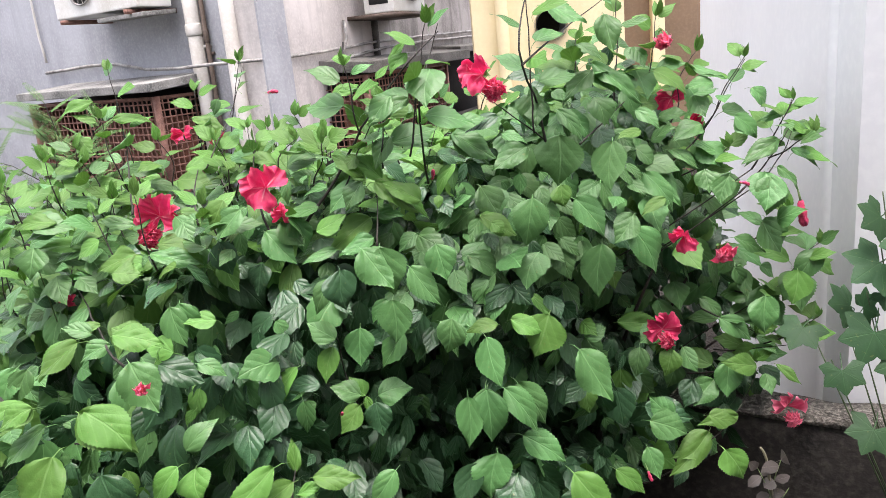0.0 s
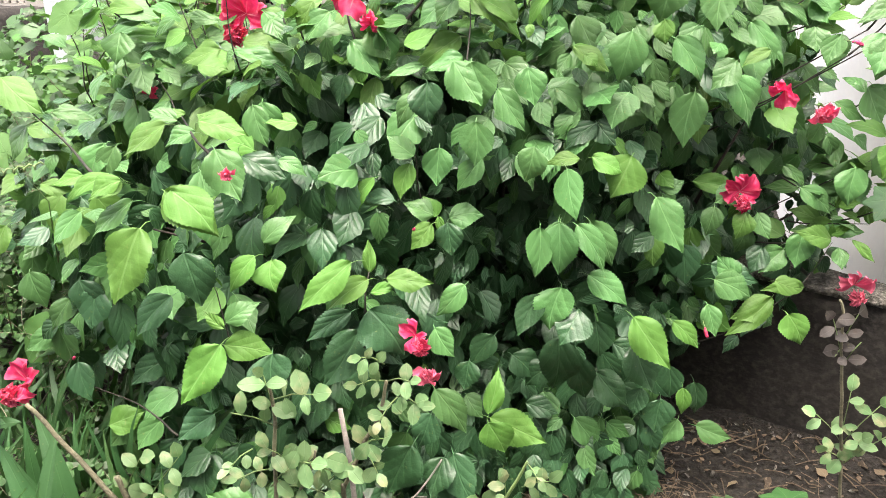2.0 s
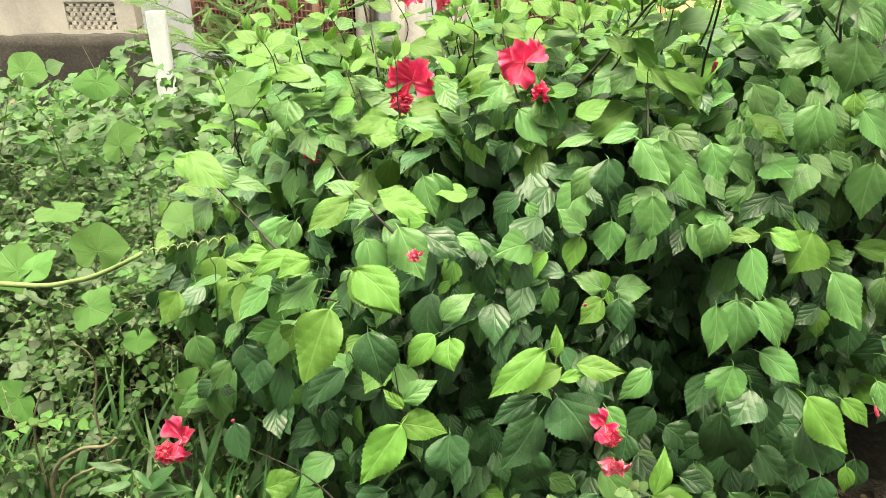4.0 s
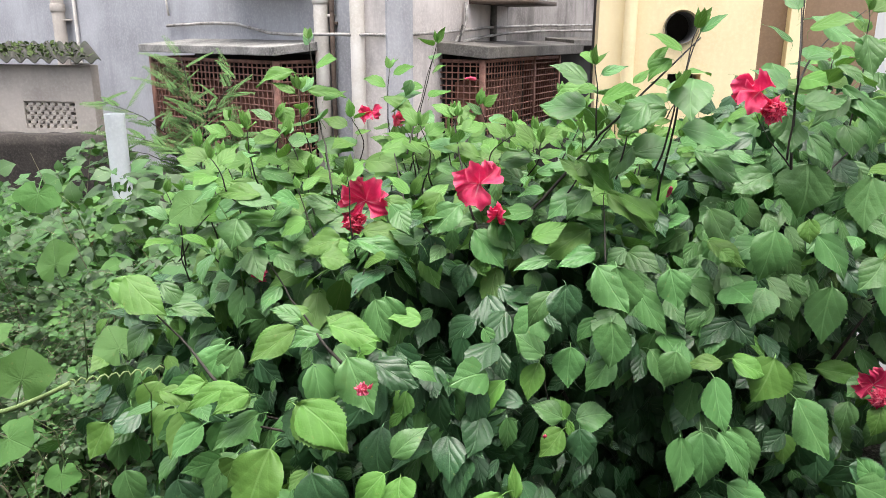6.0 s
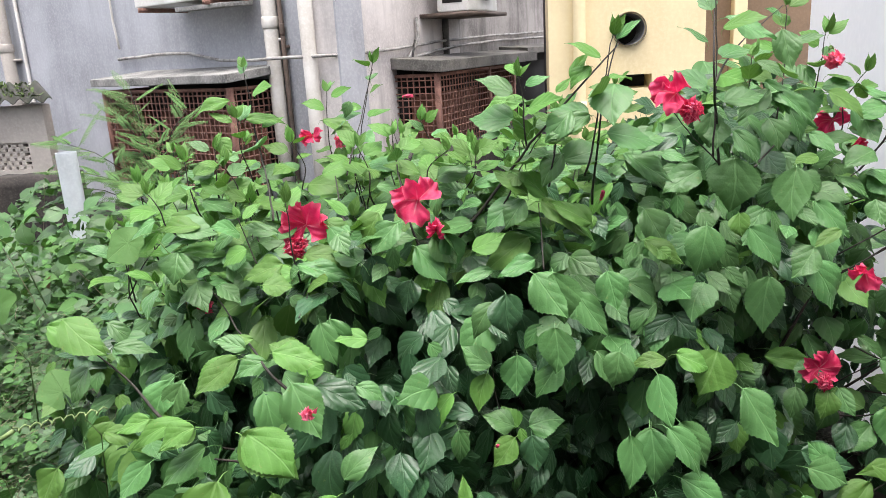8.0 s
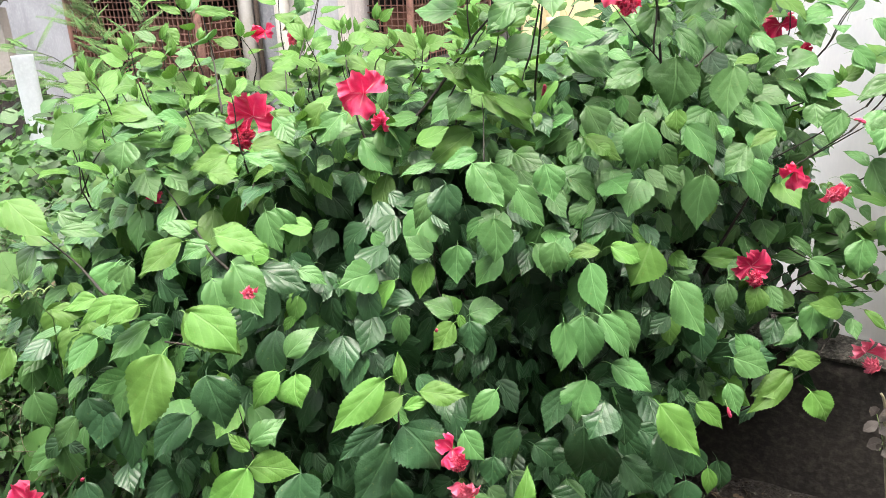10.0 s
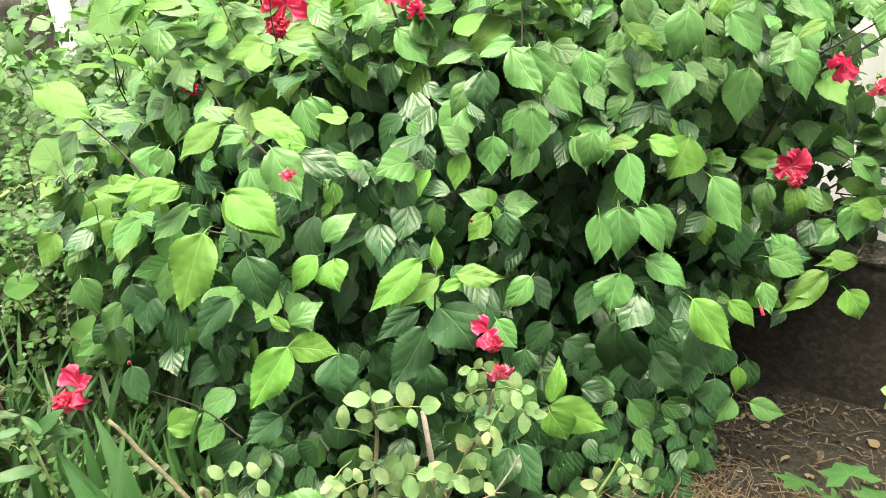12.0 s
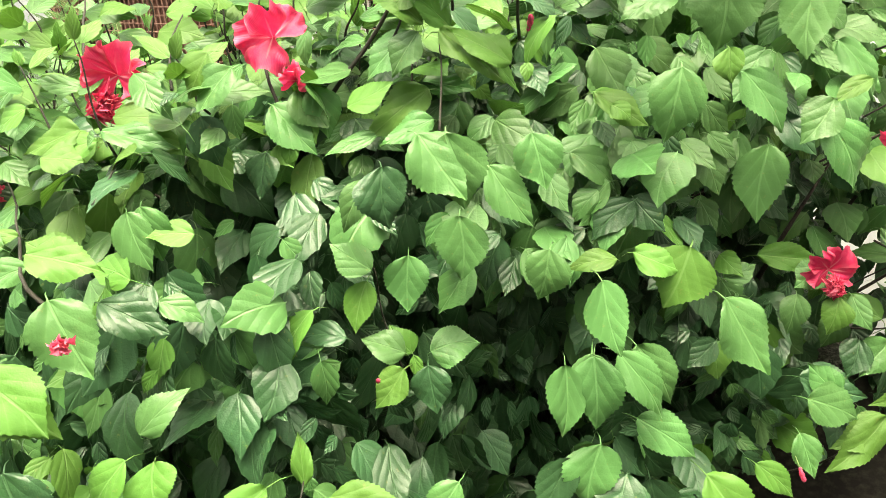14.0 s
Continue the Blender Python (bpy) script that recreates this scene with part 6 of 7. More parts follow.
def furled(pts, radii, n=20, lobes=5, turn=2.2, deep=0.28):
    """A body of rolled petals: a fluted cross-section that twists along the line."""
    verts, faces = [], []
    d = (pts[-1] - pts[0]).normalized()
    side = d.orthogonal().normalized()
    up = d.cross(side)
    m = len(pts)
    for i, (p, r) in enumerate(zip(pts, radii)):
        for k in range(n):
            a = 2 * math.pi * k / n
            q = r * (1 + deep * (i / m) * math.cos(lobes * a + turn * i / m * 3))
            verts.append(p + (side * math.cos(a) + up * math.sin(a)) * q)
    for i in range(m - 1):
        for k in range(n):
            a, b = i * n + k, i * n + (k + 1) % n
            faces.append((a, b, b + n, a + n))
    faces.append(tuple(range((m - 1) * n, m * n)))
    return verts, faces


def bud(at, way, length, parent=None):
    """A furled bloom: rolled petals that twist to a blunt tip out of a green cup of five sepals."""
    parent = parent or bush
    at, w = Vector(at), Vector(way).normalized()
    steps = [i / 9 for i in range(10)]
    lean = w.orthogonal() * 0.04 * length
    pts = [at + w * length * k + lean * math.sin(k * 4) for k in steps]
    tip = part("bud", furled(pts, [length * (0.05 + 0.11 * math.sin(math.pi * min(1.0, k * 0.82 + 0.05)) ** 0.8 + 0.02 * math.sin(k * 17)) for k in steps]), BUD_RED, parent, "furled red bud")
    for i in range(5):
        a = 2 * math.pi * i / 5
        o = (w.orthogonal() * math.cos(a) + w.cross(w.orthogonal()) * math.sin(a)) * length * 0.11
        put_leaf_part(tip, at + o * 0.2, at + w * length * 0.38 + o * 1.25, o)
    part("stalk", tube([at - w * length * 0.5 + Vector((0, 0.01, 0)), at + w * length * 0.04], [length * 0.025, length * 0.05], 6), STEM_GREEN, tip)
    return tip


SEPAL_MESH = leaf_mesh("sepal", WEED_B[1], CUP)


def put_leaf_part(parent, base, tip, face):
    ob = new("sepal", SEPAL_MESH)
    ob.parent = parent
    ob.matrix_basis = Matrix.Translation(-BUSH) @ aim(base, tip, face, 0.7)


flower((0.115, 1.44, 1.29), (-0.25, -1, 0.05), 0.090, 8, 0.75, True, PETAL, (0.5, -0.65), drop=(3, 4), label="large red ruffled bloom at the top of the bush")
flower((-0.59, 1.59, 1.052), (-0.1, -1, 0.1), 0.108, 35, 0.75, True, PETAL, (-0.35, -0.7), drop=(2,))
flower((-0.36, 1.61, 1.09), (0.3, -1, 0.3), 0.112, 10, 0.8, False, PETAL, drop=(3,))
flower((0.515, 1.74, 0.635), (0.1, -1, 0.15), 0.088, 35, 0.9, True, PETAL, (0.05, -0.6), drop=(2,))
flower((0.832, 1.76, 0.39), (0.1, -1, -0.1), 0.090, 15, 0.7, True, PETAL_PINK, (0.2, -0.7), drop=(2, 3))
flower((0.628, 2.03, 1.16), (-0.2, -1, 0.2), 0.085, 70, 0.6, False, PETAL, drop=(2, 4))
flower((0.655, 1.98, 1.10), (0.5, -1, -0.2), 0.07, 5, 0.6, False, PETAL, drop=(1,))
flower((0.583, 1.96, 1.325), (0.1, -0.4, -1), 0.075, 30, 0.25, True, PETAL_PINK, (0.0, 0.0), label="wilting crimson bloom hanging down")
flower((0.529, 1.60, 0.905), (-0.3, -1, -0.4), 0.075, 55, 0.7, False, PETAL, drop=(1, 3))
flower((0.606, 1.60, 0.868), (0.2, -0.7, -0.7), 0.065, 25, 0.4, True, PETAL_PINK, (0.0, 0.0))
flower((-0.67, 2.046, 1.185), (-0.3, -1, 0.2), 0.065, 44, 0.5, False, PETAL, drop=(4,))
flower((-0.61, 2.12, 1.165), (0.3, -1, 0.1), 0.055, 12, 0.4, True, PETAL_PINK, (0.0, 0.0))
flower((-0.825, 1.58, 0.892), (0.3, -1, -0.3), 0.046, 33, 0.45, False, PETAL, drop=(0, 2))
flower((-0.322, 1.56, 1.035), (0.2, -1, 0.0), 0.055, 64, 0.5, False, PETAL, drop=(1, 2))
flower((-1.101, 1.335, 0.280), (-0.1, -1, 0.3), 0.105, 40, 0.7, True, PETAL, (-0.5, -0.6), drop=(1,))
flower((-0.180, 1.105, 0.580), (0.2, -1, 0.2), 0.068, 40, 0.45, True, PETAL, (0.2, -0.5), drop=(1, 4))
flower((-0.164, 1.095, 0.518), (0.3, -1, -0.2), 0.058, 15, 0.35, True, PETAL_PINK, (0.2, -0.2), drop=(0, 3))
flower((-0.515, 1.195, 0.835), (0.1, -1, -0.2), 0.034, 22, 0.35, True, PETAL_PINK, (0.0, 0.0))
bud((-0.216, 1.375, 0.662), (0.1, -0.6, 0.4), 0.018)
bud((0.426, 1.545, 0.372), (0.2, -0.5, -0.8), 0.024)
bud((0.84, 1.74, 0.925), (0.12, -0.1, -1), 0.062)
bud((-0.43, 2.05, 1.27), (1, -0.2, 0.05), 0.03)
bud((0.0, 1.55, 1.085), (0.2, -0.4, 0.9), 0.024)
bud((0.69, 1.72, 0.985), (0.9, -0.3, -0.2), 0.024)
bud((-0.95, 1.30, 0.37), (0.4, -0.6, 0.5), 0.022)


# ---- roses before the bush ----
LEAFLET = [leaf_mesh("leaflet", b, LEAF_ROSE) for b in ROSE_B]
PLUM = [leaf_mesh("leaflet", b, LEAF_PLUM) for b in ROSE_B]
rp = random.Random(31)


def compound(parent, base, tip):
    """A rose leaf: a thin rachis with two pairs of leaflets and one at the end."""
    b, t = Vector(base), Vector(tip)
    d = t - b
    size = min(max(d.length * 0.46, 0.019), 0.029)
    part("rachis", tube([b, b.lerp(t, 0.5) + Vector((0, 0, 0.004)), t], [0.0011, 0.0009, 0.0007], 4), STEM_GREEN, parent)
    side = d.normalized().cross(Vector((0, -1, 0.5)).normalized()).normalized()
    spots = [(1.0, d.normalized())]
    for k in (0.3, 0.8):
        for s in (-1, 1):
            spots.append((k, (d.normalized() * 0.35 + side * s).normalized()))
    for k, w in spots:
        if rp.random() < (0.4 if b.x > 0.45 and b.z > 0.5 else 0.16):
            continue
        p = b.lerp(t, k)
        w = (w + Vector((rp.gauss(0, 0.2), rp.gauss(-0.15, 0.25), rp.gauss(-0.1, 0.2)))).normalized()
        put_leaf(parent, (PLUM if b.x > 0.45 and b.z > 0.5 else LEAFLET)[rp.randrange(3)], aim(p, p + w * size * rp.uniform(0.8, 1.15), (rp.gauss(0, 0.4), -0.8, rp.uniform(0.3, 1.0)), rp.uniform(0.75, 1.0)), "leaflet")


ROSE = thing("rose_bush", (-0.270, 0.720, 0.025), "thin rose bush with pale small leaflets and thorny canes", "rose bush", "rose bushes before the hibiscus")
branch([(-0.318, 0.720, 0.014), (-0.314, 0.720, 0.370), (-0.308, 0.720, 0.561), (-0.301, 0.720, 0.678), (-0.299, 0.720, 0.736)], .0036, .0022, "cane", STEM_ROSE, ROSE)
branch([(-0.241, 0.720, 0.031), (-0.226, 0.720, 0.384), (-0.220, 0.720, 0.513), (-0.222, 0.720, 0.589)], .0042, .003, "cane", STEM_ROSE, ROSE)
branch([(-0.222, 0.720, 0.580), (-0.197, 0.720, 0.645), (-0.170, 0.720, 0.698), (-0.161, 0.720, 0.747)], .003, .002, "cane", STEM_ROSE, ROSE)
branch([(-0.307, 0.720, 0.502), (-0.278, 0.720, 0.574), (-0.253, 0.720, 0.640)], .003, .0015, "cane", STEM_ROSE, ROSE)
for b, t in (((-0.301, 0.730, 0.665), (-0.345, 0.700, 0.705)),
             ((-0.303, 0.730, 0.705), (-0.244, 0.700, 0.737)),
             ((-0.303, 0.730, 0.680), (-0.300, 0.700, 0.760)),
             ((-0.337, 0.730, 0.629), (-0.357, 0.700, 0.622)),
             ((-0.292, 0.730, 0.620), (-0.229, 0.700, 0.627)),
             ((-0.316, 0.730, 0.599), (-0.349, 0.700, 0.605)),
             ((-0.295, 0.730, 0.573), (-0.240, 0.700, 0.593)),
             ((-0.318, 0.730, 0.571), (-0.282, 0.700, 0.626)),):
    compound(ROSE, b, t)
for b, t in (((-0.328, 0.730, 0.531), (-0.351, 0.700, 0.530)),
             ((-0.338, 0.730, 0.489), (-0.361, 0.700, 0.483)),
             ((-0.284, 0.730, 0.465), (-0.235, 0.700, 0.485)),
             ((-0.269, 0.730, 0.413), (-0.280, 0.700, 0.416)),
             ((-0.293, 0.730, 0.610), (-0.306, 0.700, 0.656)),
             ((-0.308, 0.730, 0.609), (-0.254, 0.700, 0.637)),
             ((-0.257, 0.730, 0.568), (-0.198, 0.700, 0.647)),
             ((-0.198, 0.730, 0.642), (-0.164, 0.700, 0.680)),):
    compound(ROSE, b, t)
for b, t in (((-0.198, 0.730, 0.647), (-0.173, 0.700, 0.628)),
             ((-0.345, 0.730, 0.509), (-0.300, 0.700, 0.565)),
             ((-0.369, 0.730, 0.399), (-0.385, 0.700, 0.405)),
             ((-0.165, 0.730, 0.740), (-0.191, 0.700, 0.753)),
             ((-0.161, 0.730, 0.740), (-0.131, 0.700, 0.761)),
             ((-0.157, 0.730, 0.725), (-0.120, 0.700, 0.728)),
             ((-0.151, 0.730, 0.718), (-0.168, 0.700, 0.704)),
             ((-0.165, 0.730, 0.763), (-0.185, 0.700, 0.790)),):
    compound(ROSE, b, t)
ROSE = thing("rose_bush", (-0.096, 0.850, -0.052), "leaning rose shoot with yellowish green leaflets", "rose bush", "rose bushes before the hibiscus")
branch([(-0.159, 0.850, 0.014), (-0.110, 0.850, 0.261), (-0.062, 0.850, 0.368), (-0.009, 0.850, 0.486), (0.010, 0.850, 0.534)], .004, .002, "cane", STEM_GREEN, ROSE)
branch([(-0.086, 0.850, 0.317), (-0.123, 0.850, 0.372), (-0.133, 0.850, 0.394)], .003, .0015, "cane", STEM_GREEN, ROSE)
for b, t in (((-0.010, 0.860, 0.456), (-0.043, 0.830, 0.451)),
             ((0.004, 0.860, 0.479), (0.041, 0.830, 0.518)),
             ((0.010, 0.860, 0.458), (0.047, 0.830, 0.462)),
             ((-0.000, 0.860, 0.435), (0.011, 0.830, 0.408)),
             ((0.012, 0.860, 0.521), (0.026, 0.830, 0.517)),
             ((-0.025, 0.860, 0.432), (-0.058, 0.830, 0.481)),
             ((-0.081, 0.860, 0.391), (-0.118, 0.830, 0.386)),
             ((-0.123, 0.860, 0.350), (-0.155, 0.830, 0.389)),):
    compound(ROSE, b, t)
for b, t in (((-0.092, 0.860, 0.354), (-0.065, 0.830, 0.346)),
             ((-0.108, 0.860, 0.316), (-0.139, 0.830, 0.317)),
             ((-0.034, 0.860, 0.326), (-0.063, 0.830, 0.316)),
             ((-0.046, 0.860, 0.384), (-0.022, 0.830, 0.387)),
             ((-0.054, 0.860, 0.371), (-0.096, 0.830, 0.450)),
             ((-0.018, 0.860, 0.449), (-0.020, 0.830, 0.512)),
             ((-0.062, 0.860, 0.358), (-0.095, 0.830, 0.428)),
             ((-0.031, 0.860, 0.409), (-0.064, 0.830, 0.387)),):
    compound(ROSE, b, t)
ROSE = thing("rose_bush", (-0.523, 0.830, -0.113), "thick pruned rose cane with a cut stub and few leaflets", "rose bush", "rose bushes before the hibiscus")
branch([(-0.523, 0.830, -0.113), (-0.528, 0.830, 0.218), (-0.559, 0.830, 0.359), (-0.611, 0.830, 0.446), (-0.661, 0.830, 0.529), (-0.707, 0.830, 0.602)], .0058, .0032, "cane", STEM_ROSE, ROSE)
branch([(-0.571, 0.830, 0.386), (-0.584, 0.830, 0.438), (-0.595, 0.830, 0.479)], .0052, .0042, "cane", STEM_ROSE, ROSE)
for b, t in (((-0.596, 0.843, 0.402), (-0.510, 0.804, 0.474)),
             ((-0.601, 0.843, 0.425), (-0.535, 0.804, 0.540)),
             ((-0.588, 0.843, 0.390), (-0.477, 0.804, 0.445)),
             ((-0.571, 0.843, 0.410), (-0.478, 0.804, 0.545)),
             ((-0.615, 0.843, 0.405), (-0.612, 0.804, 0.405)),
             ((-0.589, 0.843, 0.378), (-0.575, 0.804, 0.369)),):
    compound(ROSE, b, t)
ROSE = thing("rose_bush", (0.644, 1.120, -0.068), "upright rose shoot with purplish upper and green lower leaflets", "rose bush", "rose bushes before the hibiscus")
branch([(0.647, 1.120, -0.068), (0.567, 1.120, 0.370), (0.539, 1.120, 0.514), (0.515, 1.120, 0.635), (0.505, 1.120, 0.671)], .0034, .002, "cane", STEM_ROSE, ROSE)
for b, t in (((0.535, 1.130, 0.553), (0.493, 1.100, 0.646)),
             ((0.538, 1.130, 0.541), (0.544, 1.100, 0.606)),
             ((0.531, 1.130, 0.575), (0.509, 1.100, 0.577)),
             ((0.529, 1.130, 0.586), (0.530, 1.100, 0.658)),
             ((0.565, 1.130, 0.389), (0.548, 1.100, 0.512)),
             ((0.567, 1.130, 0.377), (0.600, 1.100, 0.486)),
             ((0.565, 1.130, 0.389), (0.501, 1.100, 0.463)),
             ((0.580, 1.130, 0.353), (0.585, 1.100, 0.415)),):
    compound(ROSE, b, t)
for b, t in (((0.582, 1.130, 0.340), (0.630, 1.100, 0.430)),
             ((0.582, 1.130, 0.340), (0.533, 1.100, 0.388)),):
    compound(ROSE, b, t)


stick = thing("stick", (-0.255, 0.92, GROUND), "bare grey stick leaning among the rose canes", "stick")
part("stick", tube([(-0.25, 0.92, GROUND - 0.02), (-0.256, 0.92, 0.25), (-0.262, 0.92, 0.45), (-0.272, 0.92, 0.555)], [0.005, 0.0045, 0.0045, 0.004], 8), STICK, stick)
for pts, r in ((((-0.264, 0.930, 0.258), (-0.252, 0.940, 0.282), (-0.228, 0.950, 0.330), (-0.170, 0.970, 0.352), (-0.126, 1.000, 0.405)), 0.0028),
               (((-0.228, 0.950, 0.330), (-0.243, 0.950, 0.343), (-0.252, 0.950, 0.370)), 0.0018),
               (((-0.170, 0.970, 0.352), (-0.150, 0.980, 0.340)), 0.0014),
               (((-0.260, 0.920, 0.356), (-0.255, 0.940, 0.320), (-0.228, 0.950, 0.330)), 0.002)):
    branch(pts, r, r * 0.5, "twig", STICK, stick)


# ---- lobed plants, vine, grass ----
def lobed_plant(name, foot, rows, material, blades, label, category, stem_r=0.004, scale=1.0):
    p = thing(name, foot, label, category)
    meshes = [leaf_mesh("leaf", b, material) for b in blades]
    foot = Vector(foot)
    for i, (b, t, *wide) in enumerate(rows):
        b, t = Vector(b), Vector(t)
        t = b + (t - b) * scale
        put_leaf(p, meshes[i % len(meshes)], aim(b, t, (rp.gauss(0, 0.45), -0.75 + rp.gauss(0, 0.3), 0.8), *wide))
        back = b - (t - b) * 0.55 + Vector((0, 0.03, -0.03))
        low = foot if stem_r > 0.002 else back + Vector((0.05 * math.sin(i * 2.1), 0.09, -0.22))
        part("stalk", tube([low, low.lerp(back, 0.6) + Vector((0, 0.03, 0.02)), back], [stem_r, stem_r * 0.7, stem_r * 0.4], 6), STEM_DARK if stem_r > 0.0025 else STEM_GREEN, p)
    return p


lobed_plant("lobed_shrub", (1.12, 1.50, GROUND), (
    ((0.850, 1.420, 0.731), (0.761, 1.350, 0.597)), ((0.776, 1.400, 0.662), (0.764, 1.330, 0.566)), ((0.873, 1.460, 0.949), (0.760, 1.390, 0.928)),
    ((0.873, 1.450, 0.860), (0.716, 1.380, 0.808)), ((0.845, 1.500, 0.748), (0.718, 1.430, 0.805)), ((0.770, 1.550, 0.696), (0.671, 1.480, 0.618)),
    ((0.874, 1.520, 0.733), (0.895, 1.450, 0.822)), ((0.882, 1.450, 0.795), (0.926, 1.380, 0.738)), ((0.885, 1.420, 0.908), (0.929, 1.350, 0.812)),
    ((0.899, 1.380, 0.682), (0.817, 1.310, 0.555)), ((0.944, 1.400, 0.765), (1.005, 1.330, 0.671)), ((0.908, 1.460, 0.998), (0.950, 1.390, 0.935)),
    ((0.826, 1.360, 0.550), (0.742, 1.290, 0.466)), ((0.892, 1.360, 0.548), (0.953, 1.290, 0.482))),
    LEAF_LOBE, LOBE_B, "tall plant with dark green palmately lobed leaves", "shrub", 0.003, 0.48)
lobed_plant("lobed_seedling", (0.58, 1.36, GROUND), (
    ((0.512, 1.34, 0.03), (0.490, 1.461, 0.006)), ((0.61, 1.349, 0.05), (0.605, 1.472, 0.029)), ((0.443, 1.261, 0.0), (0.450, 1.384, -0.023)),
    ((0.563, 1.26, 0.02), (0.637, 1.359, 0.002)), ((0.647, 1.288, 0.03), (0.723, 1.386, 0.014)), ((0.512, 1.215, 0.0), (0.431, 1.300, -0.043))),
    LEAF_SEED, SEED_B, "low seedling with broad green lobed leaves on the soil", "plant", 0.0022, 0.66)
vine = lobed_plant("gourd_vine", (-1.5, 1.25, GROUND), (
    ((-1.163, 1.26, 0.76), (-1.156, 1.30, 0.847), 1.10), ((-1.338, 1.26, 0.71), (-1.43, 1.30, 0.769), 0.88),
    ((-1.318, 1.25, 0.72), (-1.249, 1.29, 0.777), 0.69), ((-1.623, 1.75, 1.02), (-1.585, 1.79, 1.09), 1.40),
    ((-1.417, 1.75, 1.02), (-1.421, 1.72, 0.95), 1.40), ((-1.172, 1.42, 0.932), (-1.197, 1.46, 1.004), 1.22),
    ((-0.887, 1.45, 1.071), (-0.951, 1.42, 1.028), 1.11), ((-1.347, 1.40, 0.807), (-1.26, 1.37, 0.792), 1.20),
    ((-1.12, 1.28, 0.582), (-1.111, 1.25, 0.539), 1.60), ((-1.118, 1.46, 0.345), (-1.193, 1.43, 0.24), 0.95),
    ((-1.244, 1.30, 0.632), (-1.157, 1.27, 0.625), 1.17), ((-0.984, 1.30, 0.819), (-1.036, 1.34, 0.872), 0.96),
    ((-1.452, 1.30, 0.388), (-1.513, 1.27, 0.342), 1.40),
    ), LEAF_VINE, VINE_B, "climbing gourd vine with broad soft lobed leaves and a tendril", "vine", 0.0016, 0.74)
branch([(-1.433, 1.22, 0.711), (-1.357, 1.22, 0.713), (-1.251, 1.22, 0.716), (-1.141, 1.22, 0.744), (-1.036, 1.22, 0.797)], 0.0065, 0.004, "runner", STEM_GREEN, vine)
curl = [Vector((-1.036 + 0.17 * k / 40, 1.22 + 0.006 * math.sin(k * 1.3), 0.797 + 0.035 * k / 40 + 0.006 * math.cos(k * 1.3))) for k in range(41)]
part("tendril", tube(curl, 0.0017, 5), STEM_GREEN, vine)

creeper = thing("woody_creeper", (-1.36, 1.2, GROUND), "bare twisting grey-brown creeper stems among the weeds", "creeper")
for pts, r in ((((-1.36, 1.2, GROUND), (-1.351, 1.2, 0.197), (-1.315, 1.2, 0.291), (-1.258, 1.2, 0.336), (-1.196, 1.2, 0.352), (-1.165, 1.2, 0.377)), 0.0055),
               (((-1.34, 1.2, 0.10), (-1.315, 1.2, 0.233), (-1.198, 1.2, 0.307), (-1.163, 1.2, 0.319)), 0.004),
               (((-1.36, 1.2, 0.22), (-1.357, 1.2, 0.364), (-1.332, 1.2, 0.438), (-1.308, 1.2, 0.482)), 0.003),
               (((-1.277, 1.3, 0.20), (-1.277, 1.3, 0.359), (-1.257, 1.3, 0.450), (-1.258, 1.3, 0.507), (-1.298, 1.3, 0.539)), 0.003)):
    branch(pts, r, r * 0.55, "stem", STEM_ROSE, creeper)

LANCE_B = [blade(12, 0.095 + 0.02 * i, elliptic, 0.25, 0.35, 0.0, cols=2, stalk=0.05, seed=90 + i) for i in range(3)]
LANCE_MESH = [leaf_mesh("leaf", b, LEAF_GRASS) for b in LANCE_B]
lance = thing("lance_weed", (-1.06, 1.14, GROUND), "weed with long lance-shaped green leaves", "weed")
part("stem", tube([(-1.06, 1.14, GROUND), (-1.068, 1.12, 0.15), (-1.066, 1.10, 0.385)], [0.004, 0.0035, 0.002], 6), STEM_GREEN, lance)
for i, (b, t) in enumerate((((-1.066, 1.10, 0.389), (-1.147, 1.08, 0.423)), ((-1.065, 1.10, 0.392), (-1.049, 1.08, 0.445)), ((-1.064, 1.10, 0.387), (-1.020, 1.08, 0.360)), ((-1.067, 1.10, 0.382), (-1.094, 1.08, 0.327)),
                            ((-1.063, 1.10, 0.341), (-0.977, 1.08, 0.365)), ((-1.055, 1.10, 0.33), (-0.982, 1.08, 0.42)), ((-1.06, 1.11, 0.30), (-0.955, 1.07, 0.38)), ((-1.065, 1.10, 0.36), (-1.125, 1.06, 0.375)), ((-1.065, 1.11, 0.25), (-1.14, 1.05, 0.28)))):
    put_leaf(lance, LANCE_MESH[i % 3], aim(b, t, (0.1, -0.6, 1.0)))

